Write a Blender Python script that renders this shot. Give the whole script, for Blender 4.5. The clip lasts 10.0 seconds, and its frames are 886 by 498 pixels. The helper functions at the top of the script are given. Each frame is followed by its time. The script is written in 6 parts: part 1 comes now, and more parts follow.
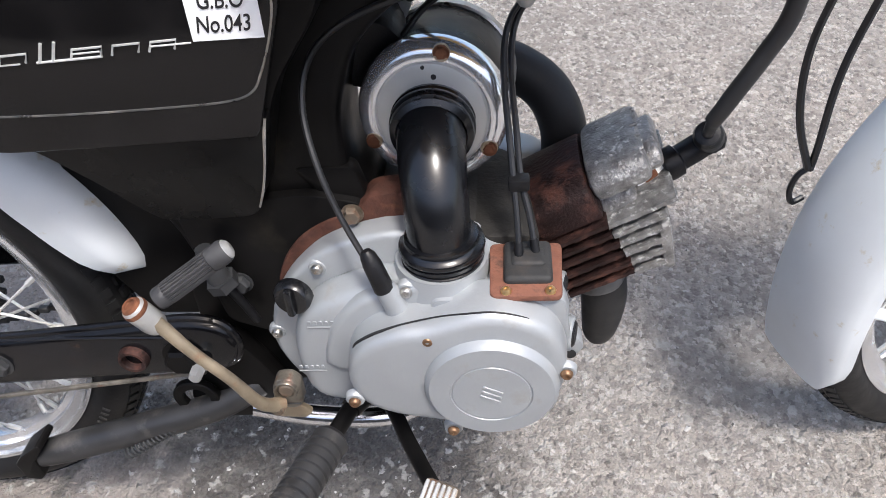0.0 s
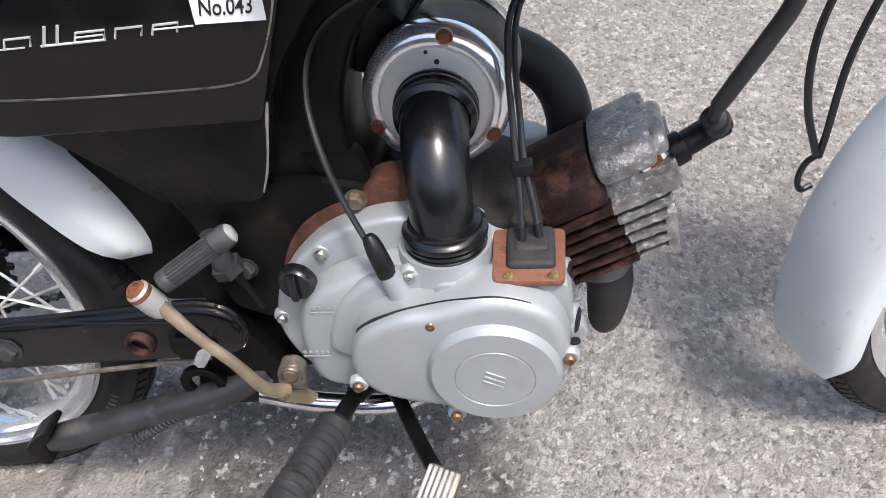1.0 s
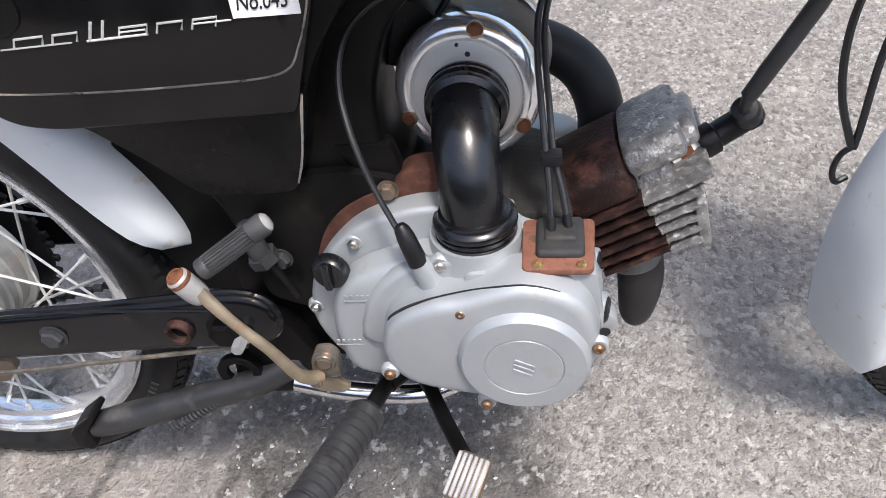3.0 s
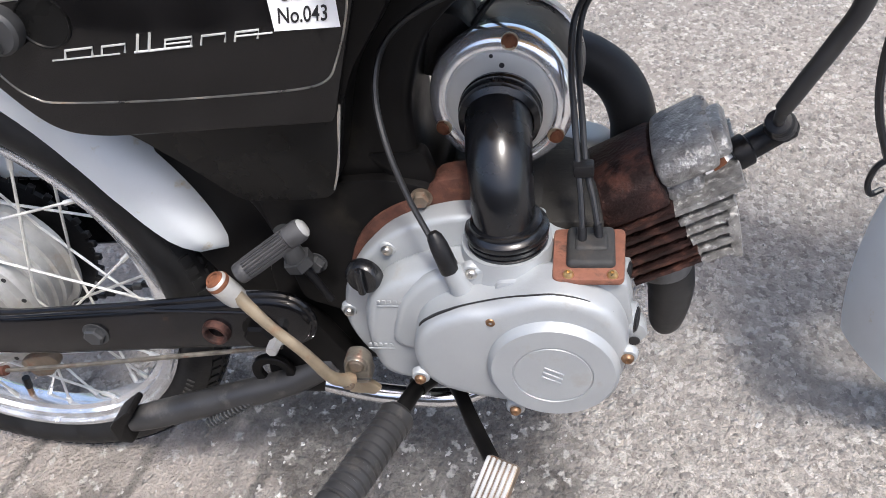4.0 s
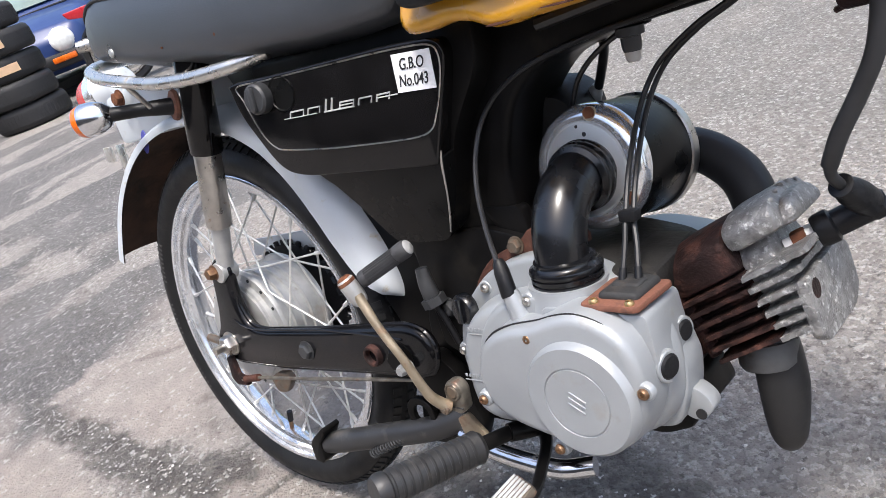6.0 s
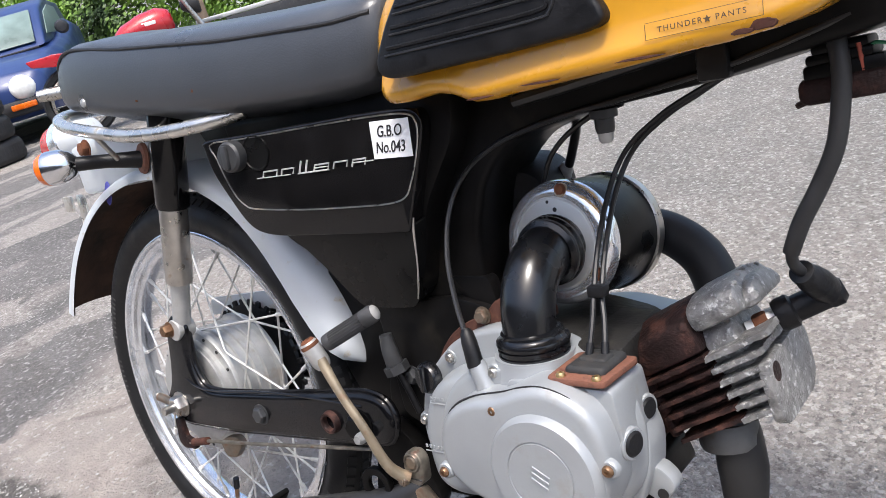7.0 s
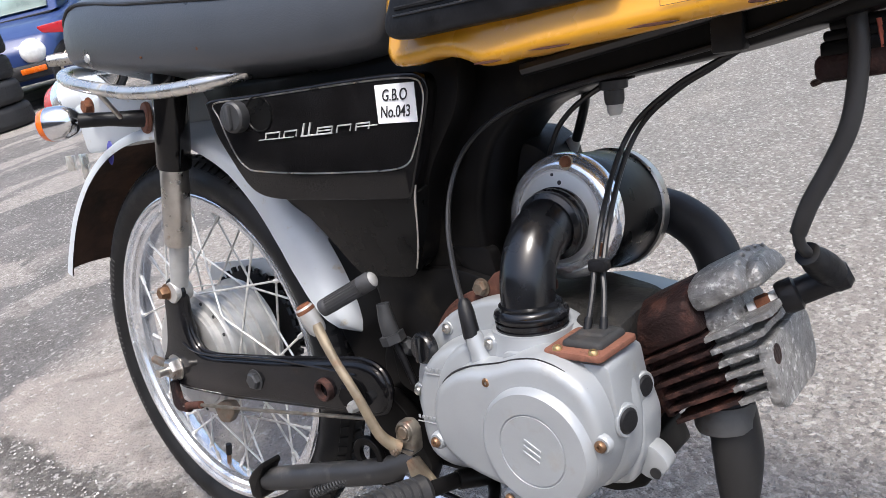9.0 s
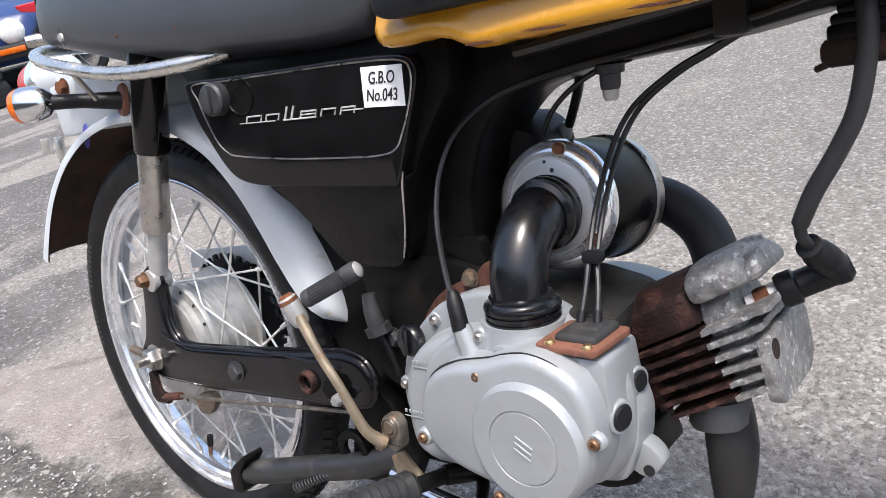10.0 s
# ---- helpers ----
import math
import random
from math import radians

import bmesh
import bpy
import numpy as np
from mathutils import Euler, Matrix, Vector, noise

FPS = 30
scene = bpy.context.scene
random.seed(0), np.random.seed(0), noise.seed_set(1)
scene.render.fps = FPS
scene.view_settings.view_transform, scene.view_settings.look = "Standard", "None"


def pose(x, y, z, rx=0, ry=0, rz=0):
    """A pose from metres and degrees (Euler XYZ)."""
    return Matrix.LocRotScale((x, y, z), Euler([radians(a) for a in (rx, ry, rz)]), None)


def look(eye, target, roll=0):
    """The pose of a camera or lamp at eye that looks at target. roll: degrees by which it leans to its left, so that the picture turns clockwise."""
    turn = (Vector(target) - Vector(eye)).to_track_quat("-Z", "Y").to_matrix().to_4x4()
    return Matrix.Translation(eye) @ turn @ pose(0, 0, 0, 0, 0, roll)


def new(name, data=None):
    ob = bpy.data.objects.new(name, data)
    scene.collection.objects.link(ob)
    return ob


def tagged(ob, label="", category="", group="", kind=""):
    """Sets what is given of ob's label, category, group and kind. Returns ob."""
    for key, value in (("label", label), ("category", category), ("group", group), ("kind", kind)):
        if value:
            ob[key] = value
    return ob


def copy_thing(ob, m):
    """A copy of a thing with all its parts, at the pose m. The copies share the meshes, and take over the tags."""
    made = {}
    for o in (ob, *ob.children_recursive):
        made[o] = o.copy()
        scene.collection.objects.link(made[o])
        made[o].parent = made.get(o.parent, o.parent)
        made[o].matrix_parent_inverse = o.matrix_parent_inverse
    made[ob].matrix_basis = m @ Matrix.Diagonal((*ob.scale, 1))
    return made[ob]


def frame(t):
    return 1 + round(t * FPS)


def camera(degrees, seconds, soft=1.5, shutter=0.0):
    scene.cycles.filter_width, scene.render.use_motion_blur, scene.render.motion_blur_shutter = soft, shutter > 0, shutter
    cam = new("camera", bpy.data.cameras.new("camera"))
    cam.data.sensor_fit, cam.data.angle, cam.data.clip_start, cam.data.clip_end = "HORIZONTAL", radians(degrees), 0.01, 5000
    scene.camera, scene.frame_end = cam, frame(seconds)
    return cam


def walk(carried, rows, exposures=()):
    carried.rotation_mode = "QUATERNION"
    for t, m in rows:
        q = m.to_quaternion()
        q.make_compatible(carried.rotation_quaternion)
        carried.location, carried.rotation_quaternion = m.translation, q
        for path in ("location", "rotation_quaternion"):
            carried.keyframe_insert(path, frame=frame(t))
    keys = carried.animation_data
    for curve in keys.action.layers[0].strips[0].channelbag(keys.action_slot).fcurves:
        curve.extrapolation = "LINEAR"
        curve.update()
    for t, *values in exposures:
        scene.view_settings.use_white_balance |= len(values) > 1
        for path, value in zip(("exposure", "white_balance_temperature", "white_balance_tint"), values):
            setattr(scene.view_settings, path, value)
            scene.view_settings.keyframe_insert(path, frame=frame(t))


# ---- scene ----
cam = camera(60.4, 10.0, soft=0.8)
PATH = [
    (0, (0.634, -0.369, 0.907), (0.482, 0.854, -0.668), -4.9),
    (0.5, (0.628, -0.373, 0.895), (0.451, 0.835, -0.689), -5.6),
    (1, (0.642, -0.375, 0.901), (0.455, 0.838, -0.678), -6.1),
    (1.5, (0.649, -0.38, 0.902), (0.449, 0.846, -0.666), -6.5),
    (2, (0.649, -0.383, 0.9), (0.43, 0.845, -0.664), -7.2),
    (2.5, (0.647, -0.387, 0.899), (0.41, 0.831, -0.67), -8.0),
    (4, (0.646, -0.388, 0.915), (0.292, 0.808, -0.649), -11.1),
    (4.5, (0.65, -0.398, 0.916), (0.17, 0.785, -0.623), -14.5),
    (4.6, (0.662, -0.401, 0.922), (0.079, 0.766, -0.595), -17.2),
    (4.7, (0.669, -0.406, 0.923), (0.023, 0.756, -0.571), -18.5),
    (4.8, (0.705, -0.414, 0.938), (-0.104, 0.719, -0.498), -21.8),
    (4.9, (0.735, -0.418, 0.945), (-0.158, 0.698, -0.454), -23.1),
    (5, (0.802, -0.43, 0.932), (-0.265, 0.654, -0.367), -25.4),
    (5.1, (0.831, -0.435, 0.923), (-0.31, 0.629, -0.328), -26.1),
    (5.2, (0.874, -0.449, 0.893), (-0.393, 0.595, -0.249), -26.6),
    (6.3, (0.965, -0.477, 0.781), (-0.373, 0.777, -0.019), -20.4),
    (6.5, (0.966, -0.477, 0.779), (-0.332, 0.826, -0.007), -18.5),
    (7, (0.952, -0.487, 0.788), (-0.304, 0.891, 0.066), -16.4),
    (7.5, (0.954, -0.49, 0.785), (-0.301, 0.901, 0.085), -15.7),
    (8, (0.961, -0.49, 0.785), (-0.303, 0.89, 0.081), -15.1),
    (8.5, (0.956, -0.488, 0.775), (-0.313, 0.875, 0.048), -14.6),
    (9, (0.949, -0.484, 0.771), (-0.314, 0.869, 0.013), -14.2),
    (9.5, (0.938, -0.478, 0.766), (-0.316, 0.87, -0.017), -13.7),
    (10, (0.931, -0.467, 0.765), (-0.299, 0.892, -0.035), -13.6),
]
walk(cam, [(t, look(eye, target, roll)) for t, eye, target, roll in PATH], exposures=[(0, 1.14), (0.8, 1.20), (1.6, 1.15), (2.5, 1.16), (4.0, 1.25), (6.3, 1.22), (7.0, 1.19), (10, 1.23)])


# ---- light ----
# the sun stands high, over the near side and a little ahead of the bike
world = bpy.data.worlds.new("sky")
scene.world = world
world.use_nodes = True
wn = world.node_tree.nodes
sky = wn.new("ShaderNodeTexSky")
sky.sky_type = "NISHITA"
sky.sun_disc = False
sky.air_density, sky.dust_density, sky.ozone_density = 1.0, 4.0, 1.0
world.node_tree.links.new(sky.outputs[0], wn["Background"].inputs[0])
wn["Background"].inputs[1].default_value = 0.15
sun = new("sun", bpy.data.lights.new("sun", "SUN"))
sun.data.energy, sun.data.angle, sun.data.color = 1.65, radians(10.0), (1.0, 0.980, 0.962)
SUN_FROM = Vector((0.25, -0.23, 1.0)).normalized()
sky.sun_rotation = math.atan2(SUN_FROM.x, SUN_FROM.y)
sky.sun_elevation = math.asin(SUN_FROM.z)
sun.matrix_world = look(SUN_FROM * 20, (0, 0, 0))


# ---- materials ----
def material(name, colour, rough=0.5, metal=0.0, vary=0.15, scale=20.0, bump=0.0, bump_scale=200.0,
             stain=None, stain_amount=0.0, stain_scale=12.0, coat=0.0, spec=0.5, detail=6.0, rough_vary=0.15):
    """A surface with fine grain, broad variation, fine relief and, where given, stains of a second colour."""
    m = bpy.data.materials.new(name)
    m.use_nodes = True
    t = m.node_tree
    n, l = t.nodes, t.links
    b = n["Principled BSDF"]
    b.inputs["Metallic"].default_value = metal
    b.inputs["Coat Weight"].default_value = coat
    b.inputs["Coat Roughness"].default_value = 0.08
    b.inputs["Specular IOR Level"].default_value = spec
    co = n.new("ShaderNodeTexCoord")
    broad = n.new("ShaderNodeTexNoise")
    broad.inputs["Scale"].default_value, broad.inputs["Detail"].default_value = scale, detail
    l.new(co.outputs["Object"], broad.inputs["Vector"])
    ramp = n.new("ShaderNodeMapRange")
    ramp.inputs[1].default_value, ramp.inputs[2].default_value = 0.3, 0.7
    ramp.inputs[3].default_value, ramp.inputs[4].default_value = 1 - vary, 1 + vary
    l.new(broad.outputs[0], ramp.inputs[0])
    mul = n.new("ShaderNodeMix")
    mul.data_type, mul.blend_type = "RGBA", "MULTIPLY"
    mul.inputs[0].default_value = 1.0
    mul.inputs[6].default_value = (*colour, 1)
    l.new(ramp.outputs[0], mul.inputs[7])
    out = mul.outputs[2]
    if stain:
        patch = n.new("ShaderNodeTexNoise")
        patch.inputs["Scale"].default_value, patch.inputs["Detail"].default_value = stain_scale, 8.0
        patch.inputs["Roughness"].default_value = 0.65
        l.new(co.outputs["Object"], patch.inputs["Vector"])
        edge = n.new("ShaderNodeMapRange")
        cut = 0.72 - 0.45 * stain_amount
        edge.inputs[1].default_value, edge.inputs[2].default_value = cut - 0.05, cut + 0.08
        l.new(patch.outputs[0], edge.inputs[0])
        mix = n.new("ShaderNodeMix")
        mix.data_type = "RGBA"
        l.new(edge.outputs[0], mix.inputs[0])
        l.new(out, mix.inputs[6])
        mix.inputs[7].default_value = (*stain, 1)
        out = mix.outputs[2]
        if metal > 0:
            keep = n.new("ShaderNodeMapRange")
            keep.inputs[3].default_value, keep.inputs[4].default_value = metal, metal * 0.15
            l.new(edge.outputs[0], keep.inputs[0])
            l.new(keep.outputs[0], b.inputs["Metallic"])
    l.new(out, b.inputs["Base Color"])
    gloss = n.new("ShaderNodeMapRange")
    gloss.inputs[1].default_value, gloss.inputs[2].default_value = 0.3, 0.7
    gloss.inputs[3].default_value, gloss.inputs[4].default_value = max(0.02, rough - rough_vary * rough), min(1, rough + rough_vary)
    l.new(broad.outputs[0], gloss.inputs[0])
    l.new(gloss.outputs[0], b.inputs["Roughness"])
    if bump:
        fine = n.new("ShaderNodeTexNoise")
        fine.inputs["Scale"].default_value, fine.inputs["Detail"].default_value = bump_scale, 4.0
        l.new(co.outputs["Object"], fine.inputs["Vector"])
        rel = n.new("ShaderNodeBump")
        rel.inputs["Strength"].default_value, rel.inputs["Distance"].default_value = bump, 0.002
        l.new(fine.outputs[0], rel.inputs["Height"])
        l.new(rel.outputs[0], b.inputs["Normal"])
    return m


RUST = (0.13, 0.052, 0.028)
BLACK_PAINT = material("black_paint", (0.006, 0.0056, 0.0058), 0.05, vary=0.3, scale=30, spec=0.34, bump=0.02, bump_scale=60)
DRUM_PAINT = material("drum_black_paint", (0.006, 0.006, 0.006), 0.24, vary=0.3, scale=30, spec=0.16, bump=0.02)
FRAME_PAINT = material("worn_black_paint", (0.005, 0.0047, 0.0047), 0.34, spec=0.13, vary=0.4, scale=25, stain=(0.016, 0.014, 0.011), stain_amount=0.14, bump=0.03)
SWING_PAINT = material("swing_black_paint", (0.006, 0.006, 0.007), 0.12, spec=0.30, vary=0.4, scale=25, stain=(0.05, 0.03, 0.02), stain_amount=0.05, bump=0.02)
SILVER_PAINT = material("silver_paint", (0.55, 0.58, 0.60), 0.46, metal=0.05, vary=0.05, scale=15, stain=(0.42, 0.33, 0.18), stain_amount=0.11, stain_scale=48, coat=0.10, bump=0.05, bump_scale=40)
ENGINE_PAINT = material("engine_paint", (0.342, 0.360, 0.373), 0.38, metal=0.35, vary=0.07, scale=16, stain=(0.30, 0.30, 0.285), stain_amount=0.16, stain_scale=30, bump=0.10, bump_scale=220)
CHROME = material("chrome", (0.72, 0.73, 0.75), 0.09, metal=1.0, vary=0.08, scale=40, stain=(0.30, 0.22, 0.14), stain_amount=0.10, stain_scale=35)
RAIL_CHROME = material("worn_chrome", (0.66, 0.64, 0.60), 0.22, metal=0.9, vary=0.12, scale=40, stain=(0.40, 0.34, 0.25), stain_amount=0.16, stain_scale=40)
RIM_CHROME = material("dull_rim_chrome", (0.74, 0.76, 0.79), 0.13, metal=0.82, vary=0.15, scale=35, stain=(0.40, 0.37, 0.32), stain_amount=0.08, stain_scale=40)
SPOKE = material("spoke_steel", (0.66, 0.65, 0.62), 0.35, metal=0.5, vary=0.2, scale=60, stain=(0.38, 0.30, 0.22), stain_amount=0.12, stain_scale=60)
POLISHED = material("polished_chrome", (0.90, 0.91, 0.93), 0.10, metal=0.80, vary=0.05, scale=25, stain=(0.55, 0.50, 0.42), stain_amount=0.05, stain_scale=30)
SATIN = material("satin_chrome", (0.60, 0.605, 0.585), 0.33, metal=0.5, vary=0.06, scale=30, stain=(0.42, 0.38, 0.30), stain_amount=0.06, stain_scale=40)
DULL_CHROME = material("dull_chrome", (0.50, 0.48, 0.45), 0.28, metal=1.0, vary=0.15, scale=60, stain=(0.25, 0.17, 0.10), stain_amount=0.22, stain_scale=45)
ALU = material("bare_aluminium", (0.27, 0.265, 0.258), 0.36, metal=0.55, vary=0.40, scale=95, stain=(0.62, 0.62, 0.61), stain_amount=0.27, stain_scale=150, bump=0.8, bump_scale=420)
DIRTY_COLLAR = material("grey_collar", (0.10, 0.10, 0.10), 0.6, metal=0.2, vary=0.3, scale=40, stain=(0.05, 0.035, 0.025), stain_amount=0.2, stain_scale=30, bump=0.3)
DIRTY_ALLOY = material("grimy_alloy", (0.022, 0.0205, 0.0185), 0.6, metal=0.1, spec=0.3, vary=0.35, scale=30, stain=(0.05, 0.044, 0.036), stain_amount=0.2, stain_scale=35, bump=0.4, bump_scale=200)
HUB_ALU = material("hub_aluminium", (0.42, 0.42, 0.41), 0.38, metal=0.4, vary=0.15, scale=50, stain=(0.33, 0.31, 0.28), stain_amount=0.25, stain_scale=30)
IRON = material("rusty_iron", (0.022, 0.0115, 0.0105), 0.6, vary=0.5, scale=60, stain=(0.080, 0.035, 0.026), stain_amount=0.38, stain_scale=30, bump=0.7, bump_scale=300, spec=0.2)
RUSTY = material("rust", RUST, 0.8, vary=0.4, scale=80, stain=(0.20, 0.085, 0.045), stain_amount=0.3, stain_scale=60, bump=0.6, bump_scale=400, spec=0.2)
SEAM_RUST = material("dark_seam_rust", (0.070, 0.029, 0.020), 0.75, vary=0.4, scale=70, stain=(0.12, 0.052, 0.032), stain_amount=0.28, stain_scale=55, bump=0.6, bump_scale=350, spec=0.25)
RUSTY_STEEL = material("rusty_steel", (0.19, 0.155, 0.12), 0.45, metal=0.7, vary=0.3, scale=90, stain=(0.15, 0.08, 0.05), stain_amount=0.35, stain_scale=90, bump=0.3)
BRASS = material("rusted_screw", (0.22, 0.13, 0.075), 0.4, metal=0.8, vary=0.3, scale=200, stain=RUST, stain_amount=0.3, stain_scale=160)
PLATE_RUST = material("orange_rust", (0.190, 0.080, 0.052), 0.7, vary=0.3, scale=60, stain=(0.085, 0.045, 0.034), stain_amount=0.36, stain_scale=60, bump=0.3, bump_scale=400, spec=0.3)
BRIGHT_BRASS = material("brass_screw", (0.62, 0.42, 0.20), 0.3, metal=0.9, vary=0.2, scale=200)
CLAMP_STEEL = material("dark_steel", (0.20, 0.18, 0.15), 0.34, metal=0.7, vary=0.35, scale=90, stain=(0.13, 0.065, 0.04), stain_amount=0.25, stain_scale=80)
KICK_STEEL = material("weathered_zinc", (0.34, 0.28, 0.20), 0.42, metal=0.6, vary=0.25, scale=50, stain=(0.24, 0.15, 0.09), stain_amount=0.3, stain_scale=40)
RUBBER = material("black_rubber", (0.008, 0.008, 0.009), 0.40, spec=0.28, vary=0.3, scale=60, bump=0.2, bump_scale=300)
GLOSS_RUBBER = material("shiny_black_rubber", (0.006, 0.0065, 0.008), 0.19, vary=0.3, scale=30, bump=0.04, bump_scale=90, spec=0.55)
TYRE_RUBBER = material("tyre_rubber", (0.010, 0.010, 0.0105), 0.5, vary=0.35, scale=40, spec=0.3, stain=(0.035, 0.032, 0.029), stain_amount=0.16, bump=0.15)
TYRE_MARK = material("scuffed_rubber", (0.055, 0.054, 0.052), 0.55, vary=0.3, scale=60, spec=0.3)
PEDAL_RUBBER = material("weathered_grey_rubber", (0.040, 0.040, 0.042), 0.55, spec=0.35, vary=0.25, scale=90, stain=(0.075, 0.072, 0.068), stain_amount=0.15, stain_scale=80, bump=0.2, bump_scale=300)
HOSE = material("matt_hose", (0.017, 0.0168, 0.0172), 0.5, spec=0.4, vary=0.2, scale=40, bump=0.1)
DUSTY_PAINT = material("dusty_black_paint", (0.024, 0.024, 0.025), 0.42, vary=0.3, scale=30, stain=(0.07, 0.065, 0.06), stain_amount=0.22, stain_scale=25, bump=0.05)
GRIME = material("grimy_rubber", (0.022, 0.022, 0.022), 0.7, vary=0.4, scale=50, stain=(0.06, 0.045, 0.035), stain_amount=0.2, bump=0.3)
PLASTIC = material("grey_black_plastic", (0.03, 0.031, 0.033), 0.45, vary=0.2, scale=50)
SEAT_VINYL = material("seat_vinyl", (0.045, 0.049, 0.056), 0.27, vary=0.15, scale=12, stain=(0.065, 0.067, 0.07), stain_amount=0.1, bump=0.12, bump_scale=500)
YELLOW = material("yellow_paint", (0.56, 0.268, 0.016), 0.25, vary=0.06, scale=12, stain=(0.40, 0.20, 0.03), stain_amount=0.12, stain_scale=25, coat=0.4)
WHITE_PAPER = material("white_sticker", (0.80, 0.80, 0.80), 0.5, vary=0.03)
INK = material("black_ink", (0.012, 0.012, 0.013), 0.5, vary=0.1)
CABLE = material("cable_black", (0.014, 0.014, 0.015), 0.35, vary=0.2)
SPARK_LEAD = material("lead_black", (0.02, 0.02, 0.021), 0.5, vary=0.25, scale=60)
RED_LENS = material("red_lens", (0.55, 0.008, 0.012), 0.2, vary=0.05, coat=0.15)
ORANGE_LENS = material("orange_lens", (0.75, 0.14, 0.01), 0.2, vary=0.05, coat=0.4)
DARK_RUST = material("inner_fender", (0.045, 0.026, 0.018), 0.85, vary=0.4, scale=30, stain=(0.02, 0.015, 0.012), stain_amount=0.4, bump=0.4, spec=0.2)


# ---- mesh helpers ----
def part(name, bm, mat, parent=None, label="", smooth=40, kind=""):
    """Links a bmesh as one mesh object under a thing or a part."""
    me = bpy.data.meshes.new(name)
    bm.normal_update()
    bm.to_mesh(me)
    bm.free()
    me.materials.append(mat)
    if smooth:
        me.polygons.foreach_set("use_smooth", [True] * len(me.polygons))
        me.set_sharp_from_angle(angle=radians(smooth))
    ob = new(name, me)
    ob.parent = parent
    return tagged(ob, label, kind=kind)


def thing(name, label, category, place=None, group=""):
    ob = new(name)
    ob.empty_display_size = 0.05
    if place is not None:
        ob.matrix_world = place
    return tagged(ob, label, category, group)


def spline(points, steps=8):
    """Points on a smooth curve through the given ones."""
    p = [Vector(q) for q in points]
    p = [2 * p[0] - p[1], *p, 2 * p[-1] - p[-2]]
    out = []
    for a, b, c, d in zip(p, p[1:], p[2:], p[3:]):
        for k in range(steps):
            s = k / steps
            out.append(0.5 * (2 * b + (c - a) * s + (2 * a - 5 * b + 4 * c - d) * s * s + (3 * b - a - 3 * c + d) * s ** 3))
    return [*out, p[-2]]


def tube(bm, points, radius, seg=12, steps=8, flat=1.0):
    """A round bar along a smooth curve; radius may be a list, one for each given point."""
    line = spline(points, steps) if steps > 1 else [Vector(q) for q in points]
    if isinstance(radius, (list, tuple)):
        at = [k * (len(radius) - 1) / (len(line) - 1) for k in range(len(line))]
        radii = [float(v) for v in np.interp(at, range(len(radius)), radius)]
    else:
        radii = [radius] * len(line)
    side = None
    rings = []
    for k, p in enumerate(line):
        way = (line[min(k + 1, len(line) - 1)] - line[max(k - 1, 0)]).normalized()
        if side is None:
            side = way.orthogonal().normalized()
        side = (side - way * side.dot(way)).normalized()
        up = way.cross(side)
        rings.append([bm.verts.new(p + radii[k] * (math.cos(a) * side + flat * math.sin(a) * up)) for a in (2 * math.pi * j / seg for j in range(seg))])
    for a, b in zip(rings, rings[1:]):
        for j in range(seg):
            bm.faces.new((a[j], a[(j + 1) % seg], b[(j + 1) % seg], b[j]))
    bm.faces.new(rings[0][::-1])
    bm.faces.new(rings[-1])
    return bm


def tube_part(name, points, radius, mat, parent=None, label="", seg=12, steps=8, flat=1.0):
    bm = tube(bmesh.new(), points, radius, seg, steps, flat)
    bmesh.ops.recalc_face_normals(bm, faces=bm.faces)
    return part(name, bm, mat, parent, label)


def prism(outline, y0, y1, bevel=0.003, rounds=2, shrink=0.0, bm=None):
    """A plate: an outline in x and z, from y0 (near) to y1, its edges rounded. shrink narrows the near face."""
    bm = bm or bmesh.new()
    mid = Vector((sum(p[0] for p in outline) / len(outline), 0, sum(p[1] for p in outline) / len(outline)))
    near, far = [], []
    for x, z in outline:
        q = Vector((x, 0, z))
        d = (mid - q)
        d = d.normalized() * min(shrink, d.length * 0.8) if shrink else Vector()
        near.append(bm.verts.new((q.x + d.x, y0, q.z + d.z)))
        far.append(bm.verts.new((q.x, y1, q.z)))
    n = len(outline)
    faces = [bm.faces.new(near), bm.faces.new(far[::-1])]
    for k in range(n):
        faces.append(bm.faces.new((near[k], far[k], far[(k + 1) % n], near[(k + 1) % n])))
    bmesh.ops.recalc_face_normals(bm, faces=faces)
    if bevel:
        edges = list({e for f in faces[:2] for e in f.edges})
        bmesh.ops.bevel(bm, geom=edges, offset=bevel, segments=rounds, profile=0.5, affect="EDGES", clamp_overlap=True)
    return bm


def rounded(outline, steps=4):
    """A closed outline in the plane, smoothed through its points."""
    p = [Vector((x, z)) for x, z in outline]
    n, out = len(p), []
    for k in range(n):
        a, b, c, d = p[k - 1], p[k], p[(k + 1) % n], p[(k + 2) % n]
        for j in range(steps):
            s = j / steps
            v = 0.5 * (2 * b + (c - a) * s + (2 * a - 5 * b + 4 * c - d) * s * s + (3 * b - a - 3 * c + d) * s ** 3)
            out.append((v.x, v.y))
    return out


